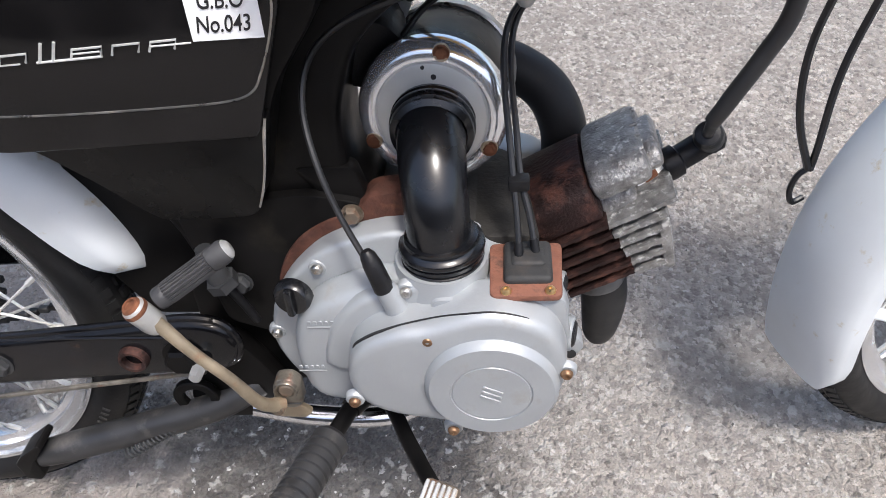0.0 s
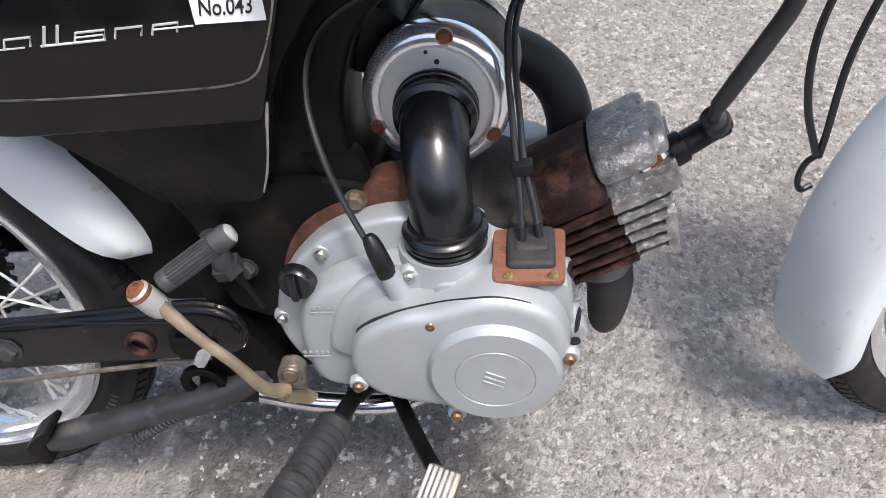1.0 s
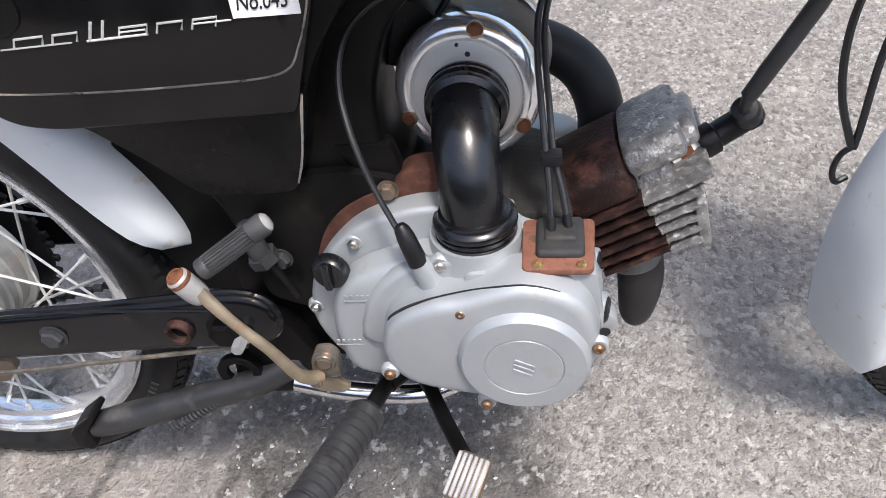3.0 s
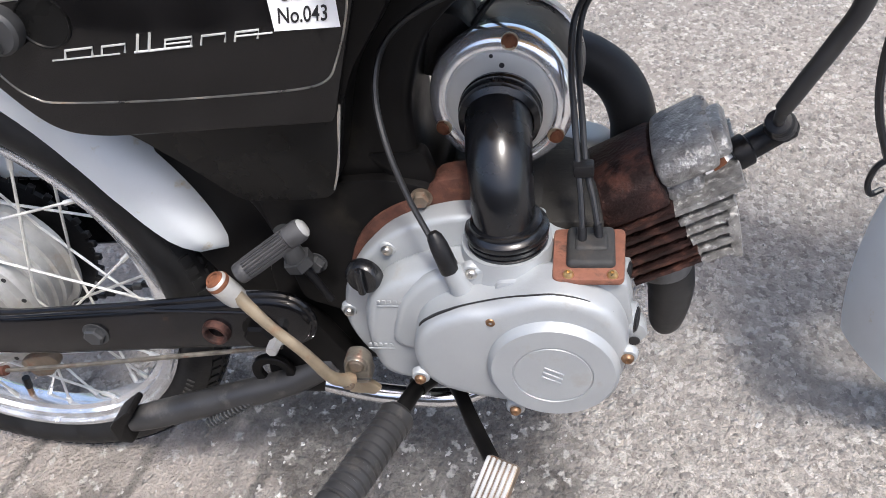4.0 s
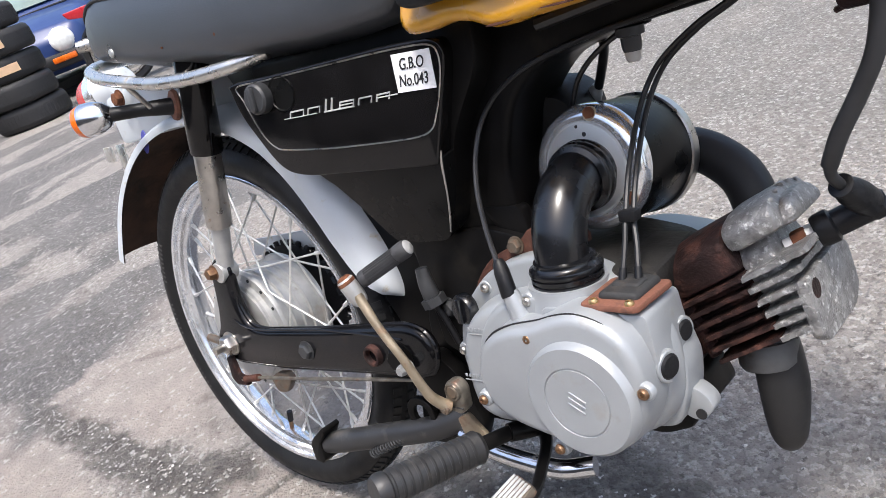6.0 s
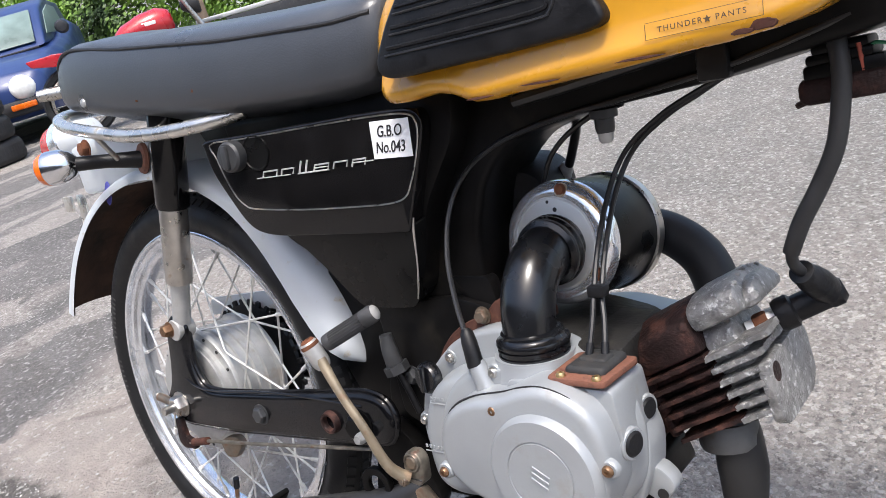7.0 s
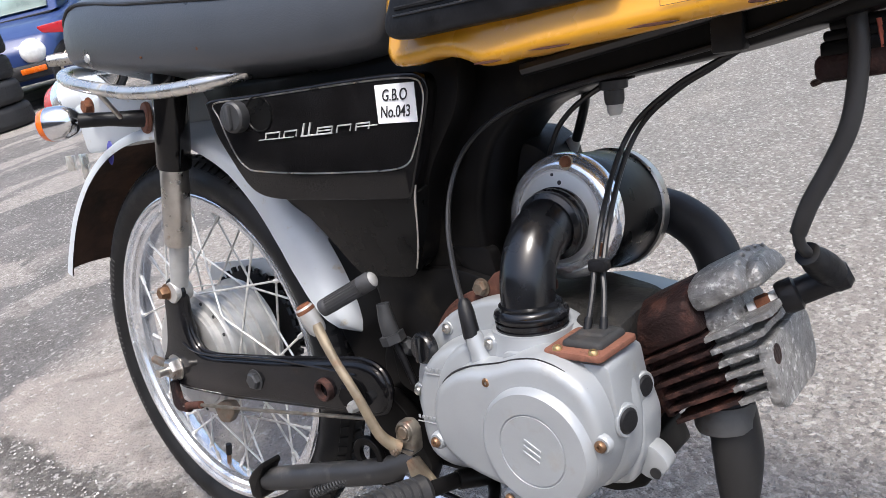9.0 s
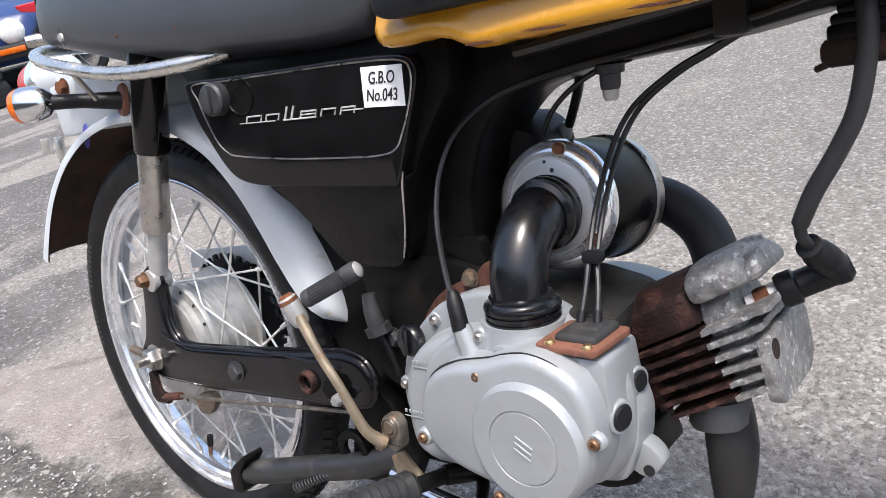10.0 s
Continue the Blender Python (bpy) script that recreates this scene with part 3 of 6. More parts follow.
def wheel(name, m, parent, spokes=36, with_brake=True, grow=0.0):
    """A spoked wheel whose axle is the local y axis."""
    profile = [(0.2235, -0.0225), (0.2235, -0.0195), (0.219, -0.0185), (0.213, -0.015), (0.208, -0.006), (0.206, 0.0), (0.208, 0.006), (0.213, 0.015), (0.219, 0.0185),
                           (0.2235, 0.0195), (0.2235, 0.0225), (0.2205, 0.0238), (0.2170, 0.0228), (0.2155, 0.0180), (0.2075, 0.0168), (0.2052, 0.0118), (0.1990, 0.0095), (0.197, 0.0), (0.1990, -0.0095), (0.2052, -0.0118), (0.2075, -0.0168), (0.2155, -0.0180), (0.2170, -0.0228), (0.2205, -0.0238)]
    rim = part(name, lathe([(r + grow, y) for r, y in profile], m, 72, close=True),
               RIM_CHROME, parent, "chromed steel wheel rim with light pitting")
    prof = []
    for k in range(17):
        a = radians(-118 + 236 * k / 16)
        prof.append((0.2415 + grow * 1.3 + 0.0265 * math.cos(a), 0.0295 * math.sin(a)))
    prof += [(0.219 + grow, 0.017), (0.219 + grow, -0.017)]
    tyre = part("tyre", lathe(prof, m, 96, close=True), TYRE_RUBBER, rim, "black rubber tyre with a block tread")
    bm = bmesh.new()
    for k in range(112):
        for side, off in ((-1, 0.0), (1, 0.5), (0, 0.25)):
            a = radians(360 * (k + off) / 112)
            turn = m @ Matrix.Rotation(-a, 4, "Y") @ Matrix.Translation((0.2415 + grow * 1.3, 0, 0)) @ Matrix.Rotation(radians(side * 40), 4, "Z") @ Matrix.Translation((0.0276, 0, 0))
            block(0, 0, 0, 0.0035, 0.011, 0.0095, 0, turn, bm)
    part("tread", bm, TYRE_RUBBER, tyre, smooth=0, kind="stuff")
    hub = part("hub", lathe([(0.012, -0.052), (0.076, -0.052), (0.079, -0.050), (0.080, -0.044), (0.0905, -0.042), (0.092, -0.039), (0.092, -0.035), (0.084, -0.033),
                             (0.083, -0.020), (0.087, -0.019), (0.087, -0.016), (0.083, -0.015), (0.083, -0.004), (0.087, -0.003), (0.087, 0.0), (0.083, 0.001), (0.083, 0.012), (0.087, 0.013), (0.087, 0.016), (0.083, 0.017), (0.084, 0.032), (0.092, 0.034), (0.092, 0.040), (0.06, 0.046), (0.012, 0.05)], m, 56),
               HUB_ALU, rim, "dull cast aluminium drum hub")
    for k in range(spokes):
        side = -1 if k % 2 else 1
        lead = 1 if (k // 2) % 2 else -1
        a = 2 * math.pi * (k + 0.25) / spokes
        c = a + lead * radians(58)
        p = Vector((0.087 * math.cos(c), side * 0.036, 0.087 * math.sin(c)))
        q = Vector(((0.2 + grow) * math.cos(a), side * 0.005, (0.2 + grow) * math.sin(a)))
        part("spoke", tube(bmesh.new(), [m @ p, m @ q], 0.0016, 6, 1), SPOKE, rim)
        part("nipple", tube(bmesh.new(), [m @ (q + (p - q).normalized() * 0.016), m @ q], 0.003, 6, 1), SPOKE, rim)
    for k in range(18):
        a = radians(20 * k + 7)
        bore = m @ Matrix.Translation((0.0858 * math.cos(a), -0.0432, 0.0858 * math.sin(a)))
        part("spoke_hole", lathe([(0, -0.0006), (0.0026, -0.0006), (0.0026, 0.0006), (0, 0.0006)], bore, 8), INK, rim)
    valve = part("valve", tube(bmesh.new(), [m @ Vector(((0.2 + grow) * math.cos(radians(-103)), 0, (0.2 + grow) * math.sin(radians(-103)))), m @ Vector(((0.168 + grow) * math.cos(radians(-103)), 0, (0.168 + grow) * math.sin(radians(-103))))], 0.0036, 8, 1), BRASS, rim, "brass valve with a black cap")
    part("valve_cap", tube(bmesh.new(), [m @ Vector(((r + grow) * math.cos(radians(-103)), 0, (r + grow) * math.sin(radians(-103)))) for r in (0.182, 0.164)], 0.0048, 8, 1), RUBBER, valve)
    part("axle", tube(bmesh.new(), [m @ Vector((0, -0.09, 0)), m @ Vector((0, 0.09, 0))], 0.008, 10, 1), DULL_CHROME, rim)
    if with_brake:
        part("brake_plate", lathe([(0.012, -0.060), (0.022, -0.061), (0.026, -0.056), (0.060, -0.0545), (0.070, -0.0555), (0.0745, -0.0545), (0.0745, -0.051), (0.01, -0.051)], m, 48), HUB_ALU, hub, "dull aluminium brake plate")
    return rim


rear_wheel = wheel("rear_wheel", at(*AXLE), bike, grow=0.0105)
# raised marks on the tyre's side wall, unreadable
for start, count, size in ((150, 9, 1.0), (176, 7, 1.0), (198, 8, 0.8), (318, 7, 1.0)):
    for k in range(count):
        a = radians(start + 2.0 * k)
        mark = at(*AXLE) @ Matrix.Rotation(-a, 4, "Y") @ Matrix.Translation((0.2545, -0.0292, 0))
        part("sidewall_mark", block(0, 0, 0, 0.0085 * size, 0.0016, 0.0032, 0, mark), TYRE_MARK, rear_wheel)

# swinging arms
ARM = [(0.010, 0.392), (0.022, 0.408), (0.043, 0.409), (0.054, 0.396), (0.050, 0.345), (0.066, 0.312), (0.10, 0.309), (0.235, 0.322), (0.385, 0.341), (0.412, 0.335), (0.424, 0.313),
       (0.416, 0.288), (0.400, 0.279), (0.288, 0.270), (0.123, 0.255), (0.003, 0.250), (-0.030, 0.262), (-0.034, 0.282), (-0.012, 0.306), (0.002, 0.345)]
arm_outline = fillet(ARM, 0.02)
for side, name in ((-1, "swinging_arm"), (1, "swinging_arm")):
    y0, y1 = (-0.099, -0.080) if side < 0 else (0.080, 0.099)
    arm = part(name, prism(arm_outline, y0, y1, 0.008, 4), SWING_PAINT, bike, "black painted pressed-steel swinging arm with rusty edges")
    if side < 0:
        ring = [Vector((x, y0 + 0.0085, z)) for x, z in arm_outline]
        ring = [q for q, r in zip(ring, ring[1:] + ring[:1]) if (q - r).length > 0.0006]
        part("rolled_edge", tube(bmesh.new(), ring + ring[:2], 0.0034, 8, 1), SWING_PAINT, arm)
        near_arm = arm
screw(near_arm, 0.193, -0.099, 0.291, 0.011, PLASTIC, "bolt", "black bolt head", hexagon=True, high=0.008)
part("bush", lathe([(0.0085, -0.004), (0.0085, 0.005), (0.0095, 0.007), (0.0122, 0.007), (0.0132, 0.005), (0.0140, 0.0), (0.0145, -0.004)], along((0.326, -0.099, 0.300), (0.326, -0.2, 0.300)), 24), IRON, near_arm, "rusty hollow bush")
RIDGE = [(0.040, 0.330), (0.060, 0.322), (0.10, 0.320), (0.235, 0.332), (0.380, 0.351 - 0.018)]
tube_part("pressed_ridge", [(x, -0.0992, z - 0.008) for x, z in RIDGE], 0.0016, SWING_PAINT, near_arm, seg=6)
screw(near_arm, 0.372, -0.099, 0.302, 0.015, FRAME_PAINT, "pivot_bolt", "", hexagon=True, high=0.012)
screw(near_arm, 0.009, -0.099, 0.282, 0.015, DULL_CHROME, "axle_nut", "weathered zinc axle nut", hexagon=True, high=0.014)
tube_part("axle_end", [(0.009, -0.100, 0.282), (0.009, -0.128, 0.282)], 0.006, DULL_CHROME, near_arm)
tube_part("chain_adjuster", [(-0.045, -0.100, 0.287), (0.005, -0.103, 0.283)], 0.006, RUSTY_STEEL, near_arm)

# rear dampers
for side in (-1, 1):
    y = side * 0.088
    body = part("damper", lathe([(0.0, 0.0), (0.0205, 0.0), (0.0218, 0.004), (0.0218, 0.125), (0.0205, 0.13), (0.0, 0.13)], along((0.087, y, 0.560), (0.1135, y, 0.664)), 28), BLACK_PAINT, bike, "gloss black and dull chrome rear damper")
    part("chrome_sleeve", lathe([(0.0, 0.0), (0.0165, 0.0), (0.0180, 0.003), (0.0180, 0.104), (0.0, 0.104)], along((0.0605, y, 0.459), (0.087, y, 0.562)), 28), DULL_CHROME, body, "dull chrome damper sleeve")
    part("lower_rod", lathe([(0.0, 0.0), (0.0120, 0.0), (0.0122, 0.03), (0.0128, 0.062), (0.0, 0.064)], along((0.042, y, 0.400), (0.061, y, 0.462)), 20), HUB_ALU, body)
    part("lower_eye", lathe([(0.0, -0.013), (0.014, -0.013), (0.015, -0.011), (0.015, 0.011), (0.014, 0.013), (0.0, 0.013)], at(0.038, y, 0.393), 24), HUB_ALU, body)
    if side < 0:
        screw(body, 0.028, -0.100, 0.394, 0.009, BRASS, "cap_nut", "rusty domed nut", hexagon=True, high=0.012)

# rear mudguard: a deep rounded channel over the wheel, its side flange deepest ahead of the wheel
def mudguard(name, m, parent, arcs, half=0.062, inner=DARK_RUST, label=""):
    """arcs: rows of (angle, crown radius, edge radius, half width)."""
    angles = np.linspace(arcs[0][0], arcs[-1][0], 64)
    cols = list(zip(*arcs))
    order = np.argsort(cols[0])
    get = lambda k, a: float(np.interp(a, np.array(cols[0])[order], np.array(cols[k])[order]))
    def skin(bm, inset):
        rows = []
        for a in angles:
            crown, edge, w = get(1, a) - inset, get(2, a), get(3, a) - inset
            sec = []
            for k in range(-6, 7):
                u = k / 6
                s = math.sin(u * math.pi / 2)
                drop = (1 - math.cos(u * math.pi / 2)) * min(0.035, (crown - edge) * 0.6)
                sec.append((crown - drop, w * s))
            sec = [(edge, -w * 1.0), *sec, (edge, w * 1.0)]
            c, s_ = math.cos(radians(a)), math.sin(radians(a))
            rows.append([bm.verts.new(m @ Vector((r * c, y, r * s_))) for r, y in sec])
        for a, b in zip(rows, rows[1:]):
            for k in range(len(a) - 1):
                bm.faces.new((a[k], b[k], b[k + 1], a[k + 1]))
        return rows
    bm = bmesh.new()
    skin(bm, 0.0)
    bmesh.ops.recalc_face_normals(bm, faces=bm.faces)
    guard = part(name, bm, SILVER_PAINT, parent, label)
    bm = bmesh.new()
    skin(bm, 0.0025)
    part("inside", bm, inner, guard, "rusty dark underside of the mudguard")
    return guard


rear_guard = mudguard("rear_mudguard", at(-0.003, -0.0125, 0.272), bike,
                      [(12.5, 0.340, 0.335, 0.016), (13.5, 0.344, 0.326, 0.030), (16, 0.348, 0.314, 0.040), (20, 0.350, 0.303, 0.044), (25, 0.351, 0.297, 0.045), (32, 0.350, 0.295, 0.046), (40, 0.348, 0.299, 0.046), (50, 0.346, 0.309, 0.047), (60, 0.345, 0.318, 0.048), (72, 0.345, 0.322, 0.050), (85, 0.346, 0.326, 0.055),
                       (130, 0.348, 0.324, 0.060), (150, 0.355, 0.324, 0.062), (159, 0.362, 0.326, 0.063)], label="silver-painted steel rear mudguard with rust spots")

# pressed-steel frame, side panel, battery cover
PANEL = [(0.2335, 0.6345), (0.2305, 0.624), (0.237, 0.598), (0.2524, 0.570), (0.270, 0.543), (0.287, 0.5290), (0.312, 0.5225), (0.345, 0.5205), (0.42, 0.5180), (0.478, 0.5165), (0.490, 0.5190), (0.4985, 0.540), (0.511, 0.575), (0.522, 0.607), (0.5235, 0.622), (0.516, 0.6315), (0.49, 0.6345), (0.44, 0.6355), (0.37, 0.6350), (0.29, 0.6345)]
EDGE = [(0.2425, 0.6300), (0.2475, 0.613), (0.2545, 0.592), (0.2642, 0.571), (0.276, 0.559), (0.293, 0.5535), (0.36, 0.5480), (0.434, 0.5458), (0.475, 0.5462), (0.493, 0.5515), (0.5022, 0.565), (0.511, 0.584), (0.5180, 0.606), (0.5184, 0.619), (0.5125, 0.6265), (0.49, 0.6298), (0.43, 0.6310), (0.35, 0.6308), (0.288, 0.6304)]
panel = part("side_panel", prism(rounded(PANEL, 4), -0.101, -0.06, 0.004, 3), BLACK_PAINT, bike, "gloss black side panel with a chrome edge line")
LOWER = [(0.288, 0.5235), (0.298, 0.522), (0.3215, 0.505), (0.3490, 0.474), (0.375, 0.439), (0.386, 0.4285), (0.425, 0.4285), (0.459, 0.431), (0.4685, 0.439), (0.484, 0.484), (0.4935, 0.519), (0.4945, 0.5235)]
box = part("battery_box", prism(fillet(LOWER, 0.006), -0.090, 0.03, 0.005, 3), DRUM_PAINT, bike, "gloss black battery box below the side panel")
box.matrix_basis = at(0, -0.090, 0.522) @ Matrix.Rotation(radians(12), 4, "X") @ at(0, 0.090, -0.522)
panel.matrix_basis = at(0.507, -0.0905, 0) @ Matrix.Rotation(radians(6.5), 4, "Z") @ at(-0.507, 0.101, 0)
# raised chrome edge line
line = rounded(EDGE, 6)
bm = bmesh.new()
tube(bm, [(x, -0.1010, z) for x, z in line] + [(line[0][0], -0.1010, line[0][1])], 0.0009, 6, 1)
part("edge_line", bm, DULL_CHROME, panel)
knob = part("knob", lathe([(0, 0.0), (0.0165, 0.0), (0.0172, 0.002), (0.0168, 0.012), (0.0145, 0.0145), (0.0, 0.0145)], along((0.2785, -0.100, 0.6135), (0.2785, -0.2, 0.6135)), 24), PLASTIC, panel, "grey-black plastic turn knob")
part("knob_grip", block(0.2785, -0.1165, 0.6135, 0.0075, 0.006, 0.026, 0.002), PLASTIC, knob)
part("knob_recess", lathe([(0.0, 0.0008), (0.0172, 0.0008), (0.0180, 0.002), (0.0188, 0.002), (0.0192, 0.0), (0.0192, -0.004), (0, -0.004)], along((0.309, -0.1005, 0.6135), (0.309, -0.2, 0.6135)), 28), DRUM_PAINT, panel, "dark round recess beside the knob")

tube_part("worn_edge", [(0.4960, -0.0900, 0.530), (0.4925, -0.0892, 0.517), (0.4835, -0.0820, 0.485), (0.476, -0.0772, 0.462), (0.468, -0.0733, 0.443)], [0.0009, 0.0014, 0.0009, 0.0012, 0.0008], DULL_CHROME, bike, "bare metal edge", seg=6)
FRAME_BODY = [(0.10, 0.665), (0.16, 0.575), (0.25, 0.50), (0.34, 0.455), (0.375, 0.405), (0.40, 0.30), (0.44, 0.27), (0.47, 0.36), (0.50, 0.40), (0.548, 0.398), (0.552, 0.425), (0.534, 0.45), (0.534, 0.50), (0.552, 0.555),
              (0.585, 0.586), (0.61, 0.594), (0.66, 0.603), (0.772, 0.613), (0.90, 0.636), (0.955, 0.655), (0.97, 0.74), (0.93, 0.79), (0.80, 0.74), (0.55, 0.67), (0.35, 0.665)]
part("frame", prism(fillet(FRAME_BODY, 0.02), -0.045, 0.045, 0.008, 3), FRAME_PAINT, bike, "scuffed black pressed-steel frame")
part("frame_gusset", prism(fillet([(0.20, 0.655), (0.24, 0.56), (0.47, 0.44), (0.50, 0.54), (0.545, 0.60), (0.55, 0.655)], 0.02), -0.072, 0.072, 0.006), FRAME_PAINT, bike)
part("engine_mount", prism(fillet([(0.385, 0.43), (0.40, 0.30), (0.45, 0.28), (0.47, 0.36), (0.52, 0.385), (0.548, 0.40), (0.545, 0.43), (0.50, 0.44)], 0.01), -0.055, 0.055, 0.003), FRAME_PAINT, bike)

part("lower_frame", prism(fillet([(0.36, 0.20), (0.365, 0.33), (0.42, 0.40), (0.50, 0.38), (0.62, 0.31), (0.62, 0.215), (0.50, 0.20)], 0.015), -0.040, 0.050, 0.005), FRAME_PAINT, bike, "oily black lower frame")

# seat
def seat():
    sec_x = [-0.108, -0.100, -0.072, -0.02, 0.1, 0.2, 0.3, 0.4, 0.45, 0.478, 0.494, 0.502]
    low = [0.722, 0.712, 0.706, 0.697, 0.680, 0.669, 0.661, 0.658, 0.659, 0.662, 0.676, 0.700]
    top = [0.742, 0.764, 0.782, 0.794, 0.782, 0.772, 0.763, 0.756, 0.754, 0.755, 0.756, 0.753]
    seam = [0.732, 0.752, 0.769, 0.779, 0.761, 0.7475, 0.7345, 0.7258, 0.7225, 0.7230, 0.7240, 0.7240]
    wid = [0.075, 0.100, 0.113, 0.120, 0.126, 0.128, 0.126, 0.120, 0.113, 0.107, 0.101, 0.088]
    bm, rows = bmesh.new(), []
    for x, lo, hi, w, sm in zip(sec_x, low, top, wid, seam):
        h, g = sm - lo, hi - sm
        sec = [(-w * 0.90, lo), (-w * 0.98, lo + 0.15 * h), (-w, lo + 0.45 * h), (-w * 0.975, sm - 0.004), (-w * 0.93, sm + 0.25 * g), (-w * 0.75, sm + 0.60 * g), (-w * 0.4, sm + 0.92 * g), (0, hi)]
        sec += [(-y, z) for y, z in sec[-2::-1]]
        rows.append([bm.verts.new((x, y, z)) for y, z in sec])
    for a, b in zip(rows, rows[1:]):
        for k in range(len(a)):
            q = (k + 1) % len(a)
            bm.faces.new((a[k], b[k], b[q], a[q]))
    bm.faces.new(rows[0])
    bm.faces.new(rows[-1][::-1])
    bmesh.ops.recalc_face_normals(bm, faces=bm.faces)
    bmesh.ops.subdivide_edges(bm, edges=bm.edges[:], cuts=1, use_grid_fill=True, smooth=0.6)
    s = part("seat", bm, SEAT_VINYL, bike, "dark grey vinyl seat with piped seam", smooth=60)
    for side in (-1, 1):
        tube_part("piping", [(x, side * w * 0.968, sm - 0.001) for x, w, sm in list(zip(sec_x, wid, seam))[1:-1]], 0.0024, INK, s, seg=8)
    for x, z, r in ((0.243, 0.690, 0.0022), (0.127, 0.695, 0.0012)):
        part("nick", lathe([(0, 0.0012), (r, 0.0010), (r * 1.2, -0.004), (0, -0.004)], along((x, -0.1268, z), (x, -1, z)), 7), RUSTY, s, "small rusty nick")
    part("stud", lathe([(0, 0.003), (0.005, 0.002), (0.006, 0)], along((-0.006, -0.1225, 0.7095), (-0.006, -0.2, 0.7095)), 12), HUB_ALU, s)
    return s


seat()
RAIL = [(0.275, 0.090, 0.660), (0.255, 0.104, 0.656), (0.225, 0.117, 0.6535), (0.18, 0.127, 0.6525), (0.13, 0.130, 0.6545), (0.085, 0.132, 0.6590), (0.02, 0.134, 0.6705), (-0.04, 0.133, 0.683), (-0.085, 0.122, 0.695), (-0.112, 0.090, 0.703), (-0.122, 0.040, 0.706)]
rail = tube_part("seat_rail", [(x, -y, z) for x, y, z in RAIL] + [(x, y, z) for x, y, z in RAIL[::-1]], 0.0084, RAIL_CHROME, bike, "chromed tube rail round the seat", seg=16)

# tank
def tank():
    xs = [0.5045, 0.520, 0.545, 0.566, 0.590, 0.614, 0.645, 0.70, 0.78, 0.84, 0.864, 0.885, 0.898, 0.906]
    low = [0.646, 0.640, 0.641, 0.643, 0.639, 0.6300, 0.632, 0.635, 0.640, 0.645, 0.652, 0.668, 0.690, 0.72]
    top = [0.74, 0.765, 0.778, 0.788, 0.798, 0.808, 0.818, 0.83, 0.84, 0.835, 0.826, 0.81, 0.79, 0.76]
    wid = [0.108, 0.113, 0.1155, 0.1175, 0.1195, 0.1215, 0.1235, 0.126, 0.122, 0.112, 0.104, 0.090, 0.072, 0.05]
    bm, rows = bmesh.new(), []
    for x, lo, hi, w in zip(xs, low, top, wid):
        h = hi - lo
        sec = [(-w * 0.80, lo), (-w * 1.0, lo - 0.002), (-w * 1.03, lo + 0.006), (-w * 1.0, lo + 0.016), (-w * 0.985, lo + 0.12 * h + 0.012), (-w, lo + 0.35 * h), (-w * 0.94, lo + 0.62 * h), (-w * 0.75, lo + 0.84 * h), (-w * 0.4, lo + 0.97 * h), (0, hi)]
        sec += [(-y, z) for y, z in sec[-2::-1]]
        rows.append([bm.verts.new((x, y, z)) for y, z in sec])
    for a, b in zip(rows, rows[1:]):
        for k in range(len(a)):
            q = (k + 1) % len(a)
            bm.faces.new((a[k], b[k], b[q], a[q]))
    bm.faces.new(rows[0])
    bm.faces.new(rows[-1][::-1])
    bmesh.ops.recalc_face_normals(bm, faces=bm.faces)
    bmesh.ops.subdivide_edges(bm, edges=bm.edges[:], cuts=1, use_grid_fill=True, smooth=0.5)
    return part("fuel_tank", bm, YELLOW, bike, "yellow steel fuel tank with chipped lower edge and black knee pads", smooth=60)


fuel_tank = tank()
# rust where the paint has gone along the tank's lower edge
for x, z, sx, sz in ((0.8335, 0.6440, 0.0120, 0.0042), (0.8220, 0.6415, 0.0090, 0.0022), (0.7560, 0.6365, 0.0230, 0.0011), (0.6780, 0.6322, 0.0200, 0.0010), (0.6180, 0.6285, 0.0160, 0.0012)):
    w = float(np.interp(x, (0.52, 0.566, 0.614, 0.70, 0.78, 0.84), (0.113, 0.1175, 0.1215, 0.126, 0.122, 0.112)))
    outline = [(x + sx * (0.8 + 0.35 * noise.noise((x * 90, a * 1.7, 0))) * math.cos(a), z + 0.002 + sz * (0.9 + 0.3 * noise.noise((x * 50, a * 2.1, 3))) * math.sin(a)) for a in (2 * math.pi * k / 14 for k in range(14))]
    part("rust_patch", prism(outline, -w * 1.03 - 0.0008, -w * 1.03 + 0.004, 0.0004, 1), SEAM_RUST, fuel_tank, "rust patch where the paint has flaked")
PAD = [(0.5245, 0.6745), (0.5262, 0.663), (0.539, 0.658), (0.6564, 0.6600), (0.719, 0.6625), (0.736, 0.6655), (0.7390, 0.673), (0.7300, 0.690), (0.70, 0.735), (0.572, 0.738), (0.541, 0.702)]
knee_pad = part("knee_pad", prism(fillet(PAD, 0.008), -0.136, -0.118, 0.004, 3), RUBBER, fuel_tank, "ribbed black rubber knee pad")
for k in range(4):
    z = 0.6775 + 0.0155 * k
    a, b = 0.538 + 0.008 * k, 0.692 + 0.010 * k
    tube_part("groove", [(b + 0.012, -0.1362, z + 0.013), (b + 0.006, -0.1362, z + 0.004), (b - 0.004, -0.1362, z + 0.001), (0.62, -0.1364, z), (a, -0.1362, z)], 0.0012, INK, knee_pad, seg=6)
    tube_part("rib", [(b + 0.006, -0.1360, z + 0.011), (b - 0.004, -0.1360, z + 0.0065), (0.62, -0.1362, z + 0.0055), (a + 0.003, -0.1360, z + 0.0055)], 0.0019, RUBBER, knee_pad, seg=6)

